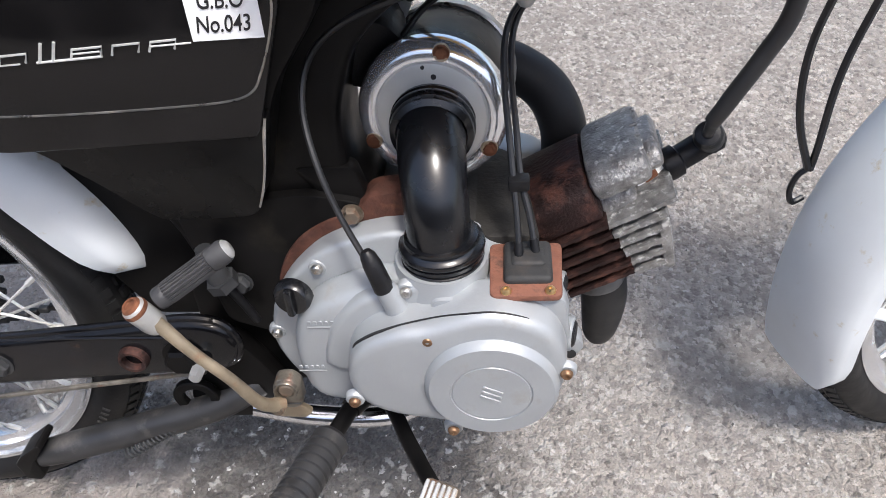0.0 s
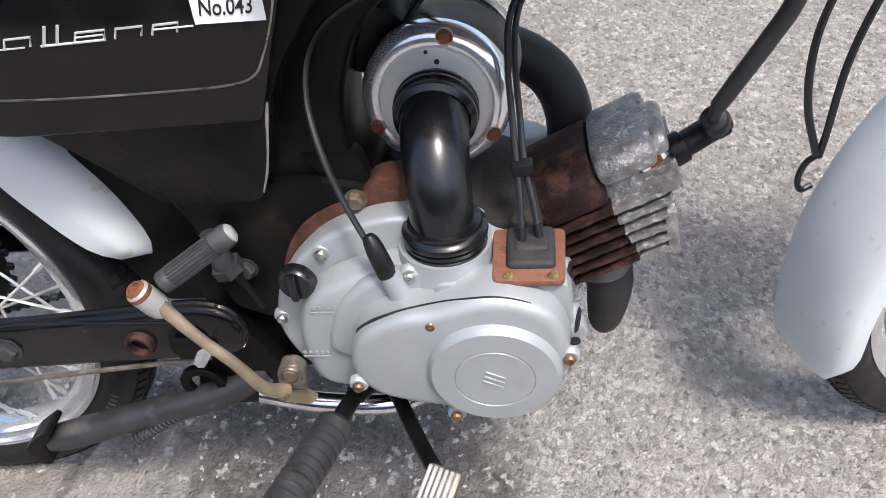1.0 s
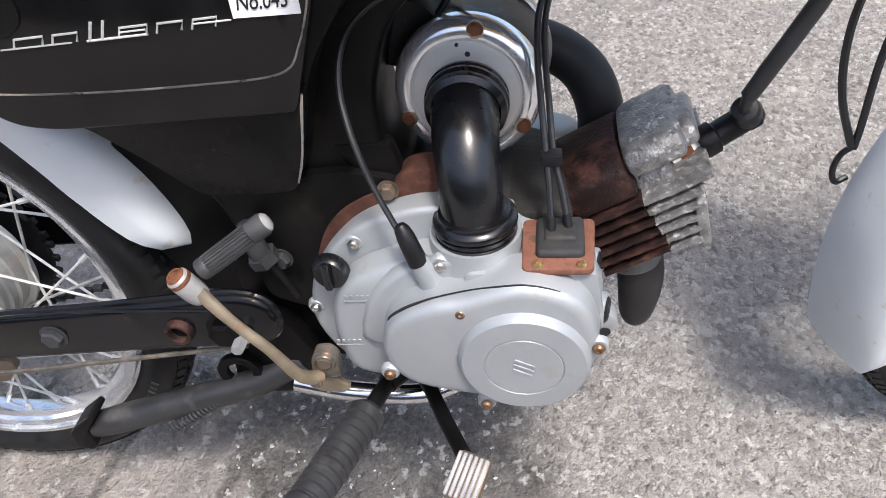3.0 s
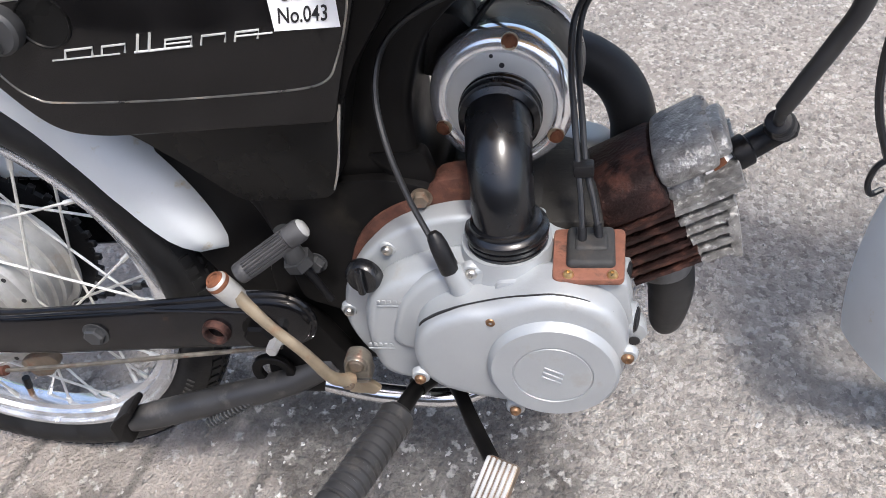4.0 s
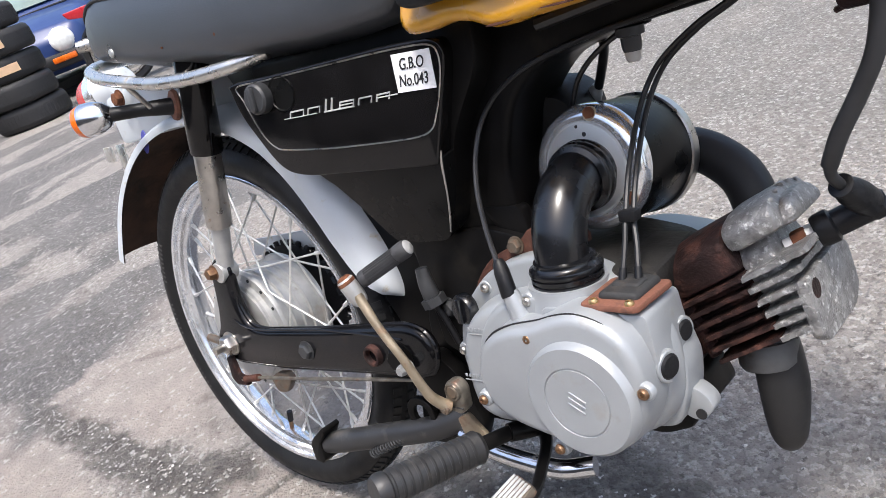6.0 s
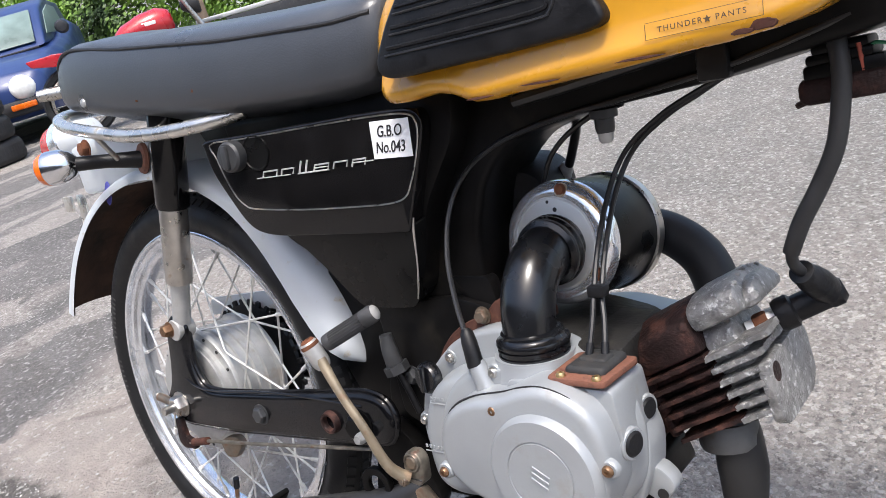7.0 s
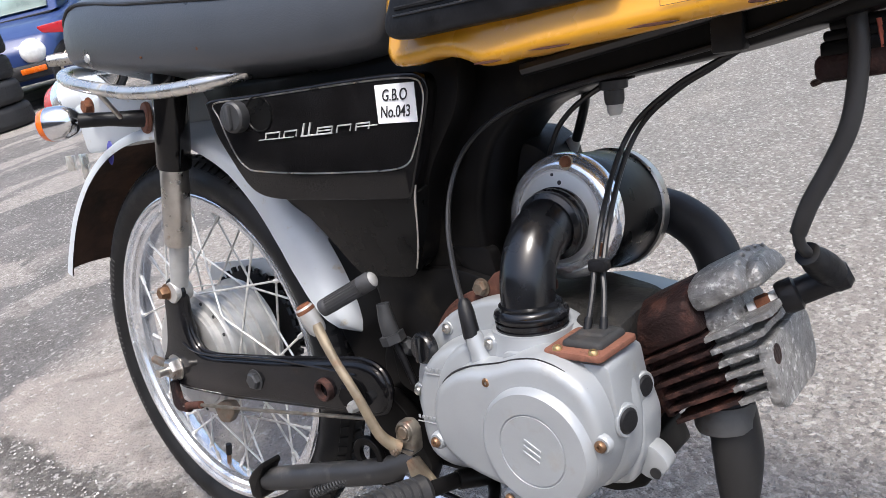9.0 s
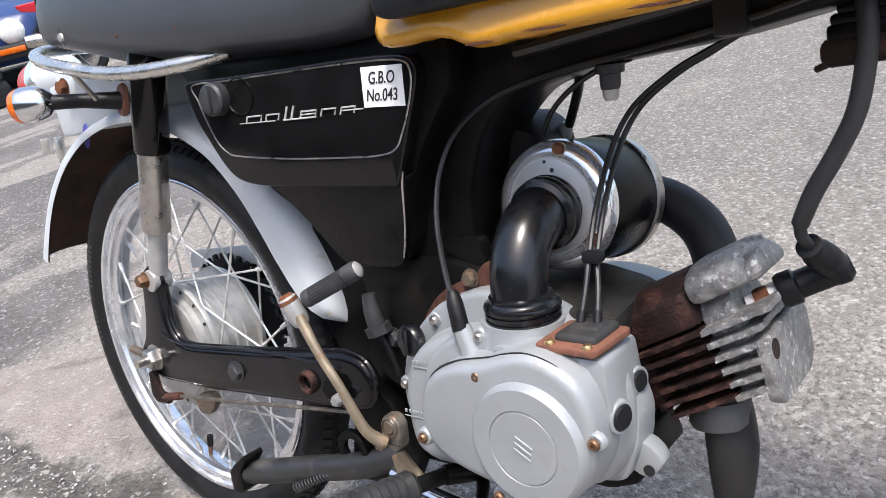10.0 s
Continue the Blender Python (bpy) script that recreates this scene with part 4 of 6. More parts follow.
# ---- engine ----
COVER = [(0.458, 0.266), (0.449, 0.300), (0.456, 0.338), (0.469, 0.362), (0.485, 0.381), (0.507, 0.400), (0.536, 0.413), (0.575, 0.420), (0.620, 0.410), (0.650, 0.396), (0.676, 0.389), (0.690, 0.374), (0.695, 0.335), (0.697, 0.290), (0.676, 0.262), (0.640, 0.252),
         (0.590, 0.246), (0.540, 0.240), (0.50, 0.239), (0.472, 0.247)]
case = part("engine_case", prism(rounded(COVER, 3), -0.081, -0.045, 0.006, 3), ENGINE_PAINT, bike, "silver-painted alloy engine case, round clutch cover")
DOME = [(0.476, 0.268), (0.472, 0.315), (0.480, 0.345), (0.494, 0.366), (0.518, 0.382), (0.548, 0.392), (0.585, 0.397), (0.64, 0.390), (0.690, 0.380), (0.707, 0.36), (0.709, 0.32), (0.70, 0.288), (0.67, 0.262), (0.60, 0.256), (0.53, 0.248), (0.495, 0.250)]
part("raised_cover", prism(rounded(DOME, 3), -0.112, -0.080, 0.010, 4, shrink=0.008), ENGINE_PAINT, case)
part("inner_ridge", prism(rounded([(0.512, 0.300), (0.508, 0.335), (0.522, 0.366), (0.548, 0.388), (0.585, 0.398), (0.62, 0.396), (0.62, 0.30)], 3), -0.118, -0.105, 0.005, 3, shrink=0.004), ENGINE_PAINT, case)
OUTER = [(0.527, 0.322), (0.533, 0.350), (0.550, 0.368), (0.575, 0.380), (0.598, 0.384), (0.630, 0.396), (0.658, 0.398), (0.690, 0.382), (0.704, 0.350), (0.702, 0.312), (0.682, 0.278), (0.648, 0.263), (0.610, 0.268), (0.562, 0.279), (0.537, 0.295)]
clutch = part("clutch_cover", prism(rounded(OUTER, 3), -0.150, -0.105, 0.009, 4, shrink=0.004), ENGINE_PAINT, case, "silver-painted clutch cover")
part("clutch_disc", lathe([(0, -0.1545), (0.030, -0.1545), (0.0305, -0.1535), (0.0315, -0.1535), (0.032, -0.1545), (0.0485, -0.1535), (0.052, -0.150), (0.053, -0.140), (0, -0.140)], at(0.6440, -0.004, 0.3212), 64), ENGINE_PAINT, clutch)
part("crankcase", prism(fillet([(0.47, 0.27), (0.46, 0.33), (0.50, 0.405), (0.60, 0.410), (0.665, 0.395), (0.682, 0.36), (0.684, 0.29), (0.66, 0.262)], 0.02), -0.048, 0.075, 0.006), DIRTY_ALLOY, case, "oily unpainted crankcase")
part("magneto_cover", prism(fillet([(0.53, 0.28), (0.53, 0.38), (0.60, 0.40), (0.70, 0.38), (0.70, 0.28)], 0.03), 0.074, 0.125, 0.01, 3), ENGINE_PAINT, case)

# carburettor housing, intake elbow, air cleaner
part("intake_neck", lathe([(0.0, 0.0), (0.046, 0.0), (0.039, 0.008), (0.0365, 0.030), (0.0, 0.030)], along((0.607, -0.084, 0.372), (0.607, -0.085, 0.48)), 36), ENGINE_PAINT, case)
part("carburettor_housing", prism(fillet([(0.60, 0.37), (0.605, 0.3885), (0.697, 0.3885), (0.704, 0.34)], 0.006), -0.1255, -0.058, 0.006, shrink=-0.004), ENGINE_PAINT, case)
elbow = tube_part("intake_elbow", [(0.602, -0.014, 0.480), (0.602, -0.038, 0.479), (0.604, -0.064, 0.469), (0.6060, -0.082, 0.446), (0.607, -0.087, 0.418), (0.607, -0.086, 0.405)],
                  [0.0275, 0.0270, 0.0258, 0.0248, 0.0246, 0.0250], GLOSS_RUBBER, bike, "shiny black rubber intake elbow", seg=32)
part("upper_collar", lathe([(0.028, 0.0), (0.0335, 0.001), (0.034, 0.004), (0.0325, 0.006), (0.034, 0.008), (0.034, 0.012), (0.0325, 0.014), (0.0332, 0.016), (0.0325, 0.020), (0.028, 0.023)], along((0.602, -0.014, 0.480), (0.6022, -0.114, 0.473)), 36), GLOSS_RUBBER, elbow)
part("lower_collar", lathe([(0.0, 0.0), (0.0318, 0.0), (0.0326, 0.0008), (0.0326, 0.0036), (0.0312, 0.0044), (0.0312, 0.0056), (0.0328, 0.0064), (0.0328, 0.0092), (0.0312, 0.0100), (0.0312, 0.0112), (0.0334, 0.0120), (0.0338, 0.0140), (0.0330, 0.0162), (0.0296, 0.0180), (0.0284, 0.0200), (0.0284, 0.0224), (0.0250, 0.0240), (0.0, 0.0242)], along((0.608, -0.0855, 0.400), (0.608, -0.0862, 0.50)), 40), GLOSS_RUBBER, elbow)
ACM = at(0.6020, 0.0030, 0.4815) @ Matrix.Rotation(radians(-3), 4, "Z") @ Matrix.Rotation(radians(-6), 4, "X")
cleaner = part("air_cleaner", lathe([(0.0585, -0.010), (0.0595, -0.007), (0.0595, 0.088), (0.058, 0.092), (0, 0.092)], ACM, 56), DRUM_PAINT, bike, "gloss black air cleaner drum with chromed end cap")
part("end_cap", lathe([(0.0440, -0.0165), (0.0455, -0.0185), (0.0490, -0.0190), (0.0535, -0.0180), (0.0582, -0.0140), (0.0604, -0.0080), (0.0610, -0.002), (0.0596, -0.001)], ACM, 72), POLISHED, cleaner, "polished chrome cap rim with three rusty bolts")
part("cap_face", lathe([(0, -0.0195), (0.0405, -0.0195), (0.0432, -0.0188), (0.0450, -0.0160)], ACM, 64), SATIN, cleaner, "dull satin metal end face")
part("rear_band", lathe([(0.0597, 0.074), (0.0618, 0.075), (0.0618, 0.086), (0.0597, 0.087)], ACM, 56), DULL_CHROME, cleaner)
for a in (78, 203, 328):
    spot = ACM @ Vector((0.0525 * math.cos(radians(a)), -0.0182, 0.0525 * math.sin(radians(a))))
    face = ACM.to_3x3() @ Vector((0, -1, 0))
    screw(cleaner, *spot, 0.0050, RUSTY, "cap_bolt", way=face, hexagon=True, high=0.0032)
    part("rust_halo", lathe([(0, 0.0006), (0.0068, 0.0003), (0.0072, -0.002), (0, -0.002)], along(spot, spot + face + 0.28 * (ACM.to_3x3() @ Vector((math.cos(radians(a)), 0, math.sin(radians(a)))))), 16), KICK_STEEL, cleaner)
for dx, dz, r in ((-0.004, 0.0405, 0.0016), (0.004, 0.033, 0.0022)):
    part("cap_hole", lathe([(0, 0.0004), (r, 0.0004), (r, -0.001), (0, -0.001)], along(ACM @ Vector((dx, -0.0195, dz)), ACM @ Vector((dx, -1, dz))), 10), INK, cleaner)
tube_part("air_hose", [(0.606, 0.112, 0.463), (0.636, 0.115, 0.467), (0.667, 0.114, 0.458), (0.696, 0.108, 0.436), (0.711, 0.100, 0.402), (0.712, 0.095, 0.36)], 0.0222, HOSE, bike, "matt black rubber air hose", seg=24)
part("snorkel", lathe([(0, 0), (0.030, 0), (0.034, 0.006), (0.034, 0.07), (0, 0.07)], along((0.550, 0.016, 0.522), (0.540, 0.09, 0.532)), 24), RUBBER, bike, "black rubber breather boot")

# rusty cover plate under a dark rubber deck with two cables
PLATE = Matrix(((1, 0, 0, 0), (0, 0, 1, 0), (0, -1, 0, 0), (0, 0, 0, 1)))
plate = part("carburettor_cover", prism(fillet([(0.645, -0.131), (0.698, -0.131), (0.7005, -0.070), (0.644, -0.070)], 0.006), -0.3990, -0.3930, 0.0015), PLATE_RUST, bike, "rusty plate over the carburettor with two screws")
plate.matrix_basis = PLATE
boot = part("rubber_boot", block(0.6735, -0.0950, 0.3995, 0.037, 0.046, 0.010, 0.0047, rounds=4), GRIME, bike, "grimy black rubber block for two cables")
part("boot_crown", block(0.6740, -0.0940, 0.4030, 0.026, 0.020, 0.008, 0.0035, rounds=3), GRIME, boot)
for x in (0.657, 0.6895):
    screw(plate, x, -0.3990, -0.1262, 0.0042, BRIGHT_BRASS, way=(0, -1, 0))
part("oily_deck", prism(fillet([(0.640, -0.066), (0.684, -0.066), (0.672, 0.045), (0.56, 0.045), (0.568, -0.040), (0.625, -0.046)], 0.006), -0.4025, -0.375, 0.004), DIRTY_ALLOY, plate, "oily dark alloy deck")

# cylinder and head, the axis forward and up
CYL = at(0.7175, 0.018, 0.360) @ Matrix.Rotation(radians(-28), 4, "Y")


def cross_block(u0, u1, half, low, high, bevel, m, slope=0.020, worn=0.0):
    """A body along the cylinder's axis with a crowned top."""
    sec = [(-half, low), (-half, high - slope), (-half * 0.72, high - slope * 0.35), (-half * 0.35, high), (half * 0.35, high), (half * 0.72, high - slope * 0.35), (half, high - slope), (half, low)]
    bm = bmesh.new()
    a = [bm.verts.new(m @ Vector((u0, y, z))) for y, z in sec]
    b = [bm.verts.new(m @ Vector((u1, y, z))) for y, z in sec]
    faces = [bm.faces.new(a), bm.faces.new(b[::-1])]
    for k in range(len(sec)):
        q = (k + 1) % len(sec)
        faces.append(bm.faces.new((a[k], b[k], b[q], a[q])))
    bmesh.ops.recalc_face_normals(bm, faces=faces)
    if bevel:
        bmesh.ops.bevel(bm, geom=list({e for f in faces for e in f.edges}), offset=bevel, segments=2, profile=0.5, affect="EDGES", clamp_overlap=True)
    if worn:
        # chipped, corroded edges: a finer mesh pushed about by noise
        bmesh.ops.subdivide_edges(bm, edges=[e for e in bm.edges if e.calc_length() > 0.012], cuts=14, use_grid_fill=True)
        for v in bm.verts:
            v.co += worn * Vector((noise.noise(v.co * 240), noise.noise(v.co * 240 + Vector((7, 0, 0))), 0.45 * noise.noise(v.co * 240 + Vector((0, 9, 0)))))
    return bm


cylinder = part("cylinder", cross_block(-0.070, 0.0285, 0.034, -0.040, 0.036, 0.004, CYL), IRON, bike, "rusty cast-iron cylinder with lengthwise fins")
part("transfer_cover", cross_block(-0.031, 0.0335, 0.0485, 0.016, 0.0585, 0.005, CYL, slope=0.013), IRON, cylinder)
for k in range(6):
    z = -0.0485 + 0.0116 * k
    part("fin", cross_block(-0.031, 0.031 + 0.002 * (k % 2), 0.053 - 0.002 * (k == 0), z, z + 0.0042, 0.0, CYL, slope=0.0006, worn=0.0011), IRON, cylinder)
part("base_flange", block(-0.036, 0, 0.004, 0.010, 0.090, 0.094, 0.003, CYL), IRON, cylinder)

head = part("cylinder_head", cross_block(0.031, 0.062, 0.036, -0.050, 0.040, 0.004, CYL), ALU, bike, "oxidised grey aluminium cylinder head with fins")
for y in (-0.030, -0.015, 0.0, 0.015, 0.030):
    part("head_ridge", block(0.062, y, 0.0585 - 5.0 * y * y, 0.046, 0.0045, 0.004, 0.0012, CYL, rounds=1), ALU, head)
part("head_top", cross_block(0.034, 0.084, 0.0475, 0.031, 0.0605, 0.007, CYL, slope=0.010), ALU, head)
part("head_brow", cross_block(0.070, 0.0945, 0.034, 0.030, 0.0525, 0.008, CYL, slope=0.012), ALU, head)
for k, reach in enumerate((0.059, 0.063, 0.067, 0.071, 0.079, 0.092)):
    z = -0.0505 + 0.0116 * k
    part("head_fin", cross_block(0.032, reach, 0.052, z, z + 0.0056, 0.0, CYL, slope=0.0012, worn=0.0014), ALU, head)
plate_bm = prism(fillet([(-0.050, -0.060), (-0.052, -0.010), (0.050, -0.006), (0.062, -0.018), (0.060, -0.055), (0.040, -0.068), (-0.036, -0.068)], 0.006), -0.005, 0.005, 0.0025)
plate_bm.transform(CYL @ at(0.066, 0.0, -0.035) @ Matrix.Rotation(radians(17), 4, "Y") @ at(0, 0, 0.035) @ Matrix(((0, 1, 0, 0), (1, 0, 0, 0), (0, 0, 1, 0), (0, 0, 0, 1))))
bmesh.ops.recalc_face_normals(plate_bm, faces=plate_bm.faces)
part("front_lug", plate_bm, ALU, head)
part("lug_hole", lathe([(0, 0.0), (0.0085, 0.0), (0.0085, -0.002), (0, -0.002)], along(CYL @ Vector((0.0750, -0.036, -0.024)), CYL @ Vector((0.195, -0.036, -0.062))), 16), IRON, head, "rusty stud hole")
for y in (-0.03, 0.03):
    for z in (0.036,):
        part("stud", lathe([(0, 0.010), (0.005, 0.010), (0.006, 0.008), (0.006, 0), (0, 0)], along(CYL @ Vector((0.062, y, z)), CYL @ Vector((0.2, y, z))), 6), RUSTY, head)
pa, pb = Vector((0.767, 0.004, 0.400)), Vector((0.830, 0.027, 0.4285))
plug = part("spark_plug", lathe([(0, 0), (0.0070, 0), (0.0070, 0.020), (0.0062, 0.022), (0.0056, 0.036), (0, 0.036)], along(pa, pb), 14), WHITE_PAPER, bike, "spark plug with rusty hexagon and white insulator")
part("plug_hexagon", lathe([(0.0, 0.007), (0.0090, 0.007), (0.0100, 0.009), (0.0100, 0.017), (0.0090, 0.019), (0, 0.019)], along(pa, pb), 6), RUSTY, plug, "rusty hexagon")
cap_a = pa.lerp(pb, 0.38)
cap_b = pb
cap = part("plug_cap", lathe([(0, -0.002), (0.013, -0.002), (0.0145, 0.002), (0.0145, 0.012), (0.0115, 0.014), (0.0115, 0.040), (0.0125, 0.042), (0.0125, 0.050), (0.008, 0.055), (0, 0.055)], along(cap_a, cap_b), 20), RUBBER, bike, "black rubber spark plug cap")

# exhaust
exhaust = tube_part("exhaust_pipe", [(0.738, 0.016, 0.325), (0.745, 0.013, 0.296), (0.7485, 0.011, 0.268), (0.7480, 0.012, 0.238), (0.7465, 0.015, 0.214), (0.7455, 0.017, 0.202), (0.745, 0.018, 0.197)],
                    [0.0205, 0.0222, 0.0225, 0.0200, 0.0168, 0.0120, 0.0070], HOSE, bike, "dull blackened stub of the exhaust pipe", seg=24)
part("exhaust_collar", lathe([(0.021, 0), (0.0255, 0), (0.0272, 0.004), (0.0272, 0.020), (0.0255, 0.024), (0.021, 0.024)], along((0.7375, 0.012, 0.310), (0.741, 0.010, 0.28)), 32), DIRTY_COLLAR, exhaust, "grey alloy exhaust collar")

# ---- engine details ----
for x, y, z, m in ((0.598, -0.1455, 0.370, BRASS), (0.7015, -0.147, 0.3335, BRASS), (0.533, -0.149, 0.3025, BRASS), (0.6105, -0.149, 0.266, BRASS), (0.504, -0.081, 0.386, DULL_CHROME), (0.455, -0.081, 0.3125, DULL_CHROME), (0.581, -0.115, 0.391, DULL_CHROME)):
    part("screw_boss", lathe([(0, 0.0008), (0.0066, 0.0008), (0.0078, -0.0006), (0.0085, -0.005), (0, -0.005)], along((x, y, z), (x, y - 1, z)), 18), ENGINE_PAINT, case)
    screw(case, x, y - 0.0015, z, 0.0050, m)
oil_cap = part("oil_filler_cap", lathe([(0, 0.010), (0.0135, 0.010), (0.0160, 0.007), (0.0165, 0.0), (0, -0.01)], along((0.484, -0.092, 0.368), (0.470, -0.2, 0.375)), 24), GLOSS_RUBBER, case, "black plastic oil filler cap")
part("cap_grip", block(0, 0.011, 0, 0.007, 0.008, 0.027, 0.0025, along((0.484, -0.092, 0.368), (0.470, -0.2, 0.375))), GLOSS_RUBBER, oil_cap)
tower = part("cable_tower", lathe([(0, 0.030), (0.0075, 0.030), (0.0085, 0.026), (0.009, 0.010), (0.013, -0.008), (0, -0.008)], along((0.574, -0.118, 0.372), (0.565, -0.118, 0.400)), 18), ENGINE_PAINT, case)
# raised step lines of the casting
tube_part("casting_edge", [(0.5345, -0.1340, 0.340), (0.5389, -0.1366, 0.3548), (0.5508, -0.1386, 0.3658), (0.5623, -0.1394, 0.3726), (0.5788, -0.1386, 0.3788), (0.6047, -0.1367, 0.3842), (0.6276, -0.1419, 0.3924), (0.648, -0.1437, 0.3954), (0.669, -0.1437, 0.3904), (0.690, -0.141, 0.376)],
          [0.0005, 0.0012, 0.0015, 0.0013, 0.0008, 0.0007, 0.0008, 0.0008, 0.0006, 0.0004], INK, case, seg=6)
# unreadable raised casting marks
for cx, cz, w in ((0.507, 0.3525, 0.024), (0.490, 0.3000, 0.024)):
    for k in range(5):
        part("casting_mark", block(cx - w / 2 + w * (k + 0.5) / 5, -0.1126, cz + 0.002, w / 5 * 0.6, 0.0010, 0.0036, 0.0003, rounds=1), ENGINE_PAINT, case)
    part("casting_mark", block(cx, -0.1126, cz - 0.003, w, 0.0010, 0.0008, 0, rounds=1), ENGINE_PAINT, case)
# plain emblem on the clutch cover: three short slanted strokes in a rhomb
for k in (-1, 0, 1):
    part("emblem_stroke", block(0, 0, 0, 0.017, 0.0014, 0.0022, 0.0003, at(0.6440 + 0.0012 * k, -0.1588, 0.3212 + 0.0052 * k) @ Matrix.Rotation(radians(28), 4, "Y"), rounds=1), ENGINE_PAINT, clutch)
# right-hand fittings of the case
part("mount_lug", prism(fillet([(0.692, 0.276), (0.700, 0.302), (0.7100, 0.3010), (0.7190, 0.2930), (0.7225, 0.2840), (0.7120, 0.2710), (0.7030, 0.2700)], 0.004), -0.077, -0.058, 0.002), ENGINE_PAINT, case)
part("front_web", prism(fillet([(0.670, 0.262), (0.676, 0.352), (0.7010, 0.352), (0.7085, 0.328), (0.7060, 0.300), (0.694, 0.268)], 0.008), -0.088, -0.050, 0.006, 3), ENGINE_PAINT, case)
part("lug_bore", lathe([(0, 0.0), (0.005, 0.0), (0.005, 0.001), (0, 0.001)], along((0.7105, -0.0772, 0.2775), (0.7105, -0.2, 0.2775)), 14), INK, case)
part("sump", prism(fillet([(0.60, 0.245), (0.67, 0.245), (0.700, 0.258), (0.69, 0.285), (0.58, 0.285)], 0.008), -0.07, 0.03, 0.005), FRAME_PAINT, case)
for x, y, z, r in ((0.7075, -0.1136, 0.341, 0.0112), (0.7025, -0.0705, 0.3525, 0.0100)):
    part("plug_ring", lathe([(r * 0.95, 0.0012), (r * 1.15, 0.0012), (r * 1.25, 0.0), (r * 1.25, -0.006), (0, -0.006)], along((x, y, z), (x + 1, y - 0.25, z)), 24), ENGINE_PAINT, case)
    part("rubber_plug", lathe([(0, 0.003), (r * 0.8, 0.003), (r, 0.001), (r, -0.004), (0, -0.004)], along((x, y, z), (x + 1, y - 0.25, z)), 20), RUBBER, case)
part("gearbox_rim", prism(rounded([(0.458, 0.345), (0.470, 0.377), (0.490, 0.401), (0.515, 0.416), (0.533, 0.4215), (0.543, 0.431), (0.556, 0.440), (0.590, 0.440), (0.605, 0.42), (0.56, 0.40), (0.50, 0.375), (0.475, 0.345)], 3), -0.058, -0.030, 0.003), SEAM_RUST, case, "rusty seam above the engine case")
part("mount_lug", prism(fillet([(0.49, 0.46), (0.515, 0.425), (0.522, 0.404), (0.536, 0.399), (0.547, 0.406), (0.548, 0.425), (0.54, 0.46)], 0.008), -0.047, -0.030, 0.003), FRAME_PAINT, bike)
screw(bike, 0.5355, -0.0585, 0.4235, 0.0074, RUSTY_STEEL, "mount_bolt", "zinc hexagon mounting bolt", hexagon=True, high=0.008)

# kick starter
kick = tube_part("kick_lever", [(0.4600, -0.1260, 0.2700), (0.4545, -0.1330, 0.2760), (0.4475, -0.1420, 0.2920), (0.437, -0.152, 0.333), (0.419, -0.158, 0.371), (0.402, -0.159, 0.405)], [0.0068, 0.0064, 0.0056, 0.0048, 0.0047, 0.0056], KICK_STEEL, bike, "weathered steel kick-start lever with folding rubber pedal", seg=14)
clamp = part("lever_clamp", prism(fillet([(0.4520, 0.2640), (0.4540, 0.2860), (0.4590, 0.2970), (0.4720, 0.2985), (0.4790, 0.2900), (0.4780, 0.2660), (0.4700, 0.2600)], 0.004), -0.1250, -0.110, 0.003, 3), CLAMP_STEEL, kick, "split steel clamp on a splined shaft")
part("shaft_end", lathe([(0, 0.0026), (0.0060, 0.0026), (0.0078, 0.0010), (0.0078, -0.004), (0, -0.004)], along((0.4670, -0.1252, 0.2870), (0.4670, -1, 0.2870)), 8), RUSTY_STEEL, clamp, "rusty shaft end")
part("clamp_ring", lathe([(0.0080, 0.0020), (0.0094, 0.0020), (0.0106, 0.0), (0.0106, -0.003), (0.0080, -0.003)], along((0.4670, -0.1252, 0.2870), (0.4670, -1, 0.2870)), 18), CLAMP_STEEL, clamp)
part("clamp_slot", block(0.4690, -0.1248, 0.2685, 0.0150, 0.0020, 0.0016, 0.0004, rounds=1), INK, clamp)
part("pinch_bolt", lathe([(0, 0.004), (0.0030, 0.004), (0.0034, 0.0025), (0.0050, 0.0025), (0.0062, 0.001), (0.0062, -0.004), (0, -0.004)], along((0.4575, -0.1325, 0.2690), (0.4575, -0.9, 0.2690)), 16), RUSTY_STEEL, clamp, "round pinch bolt")
part("shaft_bracket", prism(fillet([(0.4330, 0.2330), (0.4490, 0.2420), (0.4720, 0.2190), (0.4640, 0.2100), (0.4380, 0.2120)], 0.003), -0.0960, -0.090, 0.0015), KICK_STEEL, bike, "dirty bent steel bracket below the shaft")
hinge = part("hinge_barrel", lathe([(0, 0.0165), (0.0076, 0.0165), (0.0090, 0.0150), (0.0096, 0.011), (0.0096, -0.006), (0.0088, -0.011), (0.0070, -0.0145), (0, -0.0155)], along((0.396, -0.158, 0.408), (0.388, -0.164, 0.432)), 20), HUB_ALU, kick, "alloy hinge barrel with rusty cap")
part("hinge_cap", lathe([(0, 0.0172), (0.0042, 0.0172), (0.0046, 0.0188), (0.0062, 0.0188), (0.0078, 0.0166), (0, 0.0160)], along((0.396, -0.158, 0.408), (0.388, -0.164, 0.432)), 18), RUSTY, hinge)
part("hinge_band", lathe([(0.0090, 0.0142), (0.0094, 0.0145), (0.0098, 0.0120), (0.0096, 0.0105)], along((0.396, -0.158, 0.408), (0.388, -0.164, 0.432)), 20), RUSTY, hinge, "rust at the hinge")
ped_a, ped_b = Vector((0.402, -0.152, 0.417)), Vector((0.453, -0.129, 0.4435))
pedal_m = along(ped_a, ped_b)
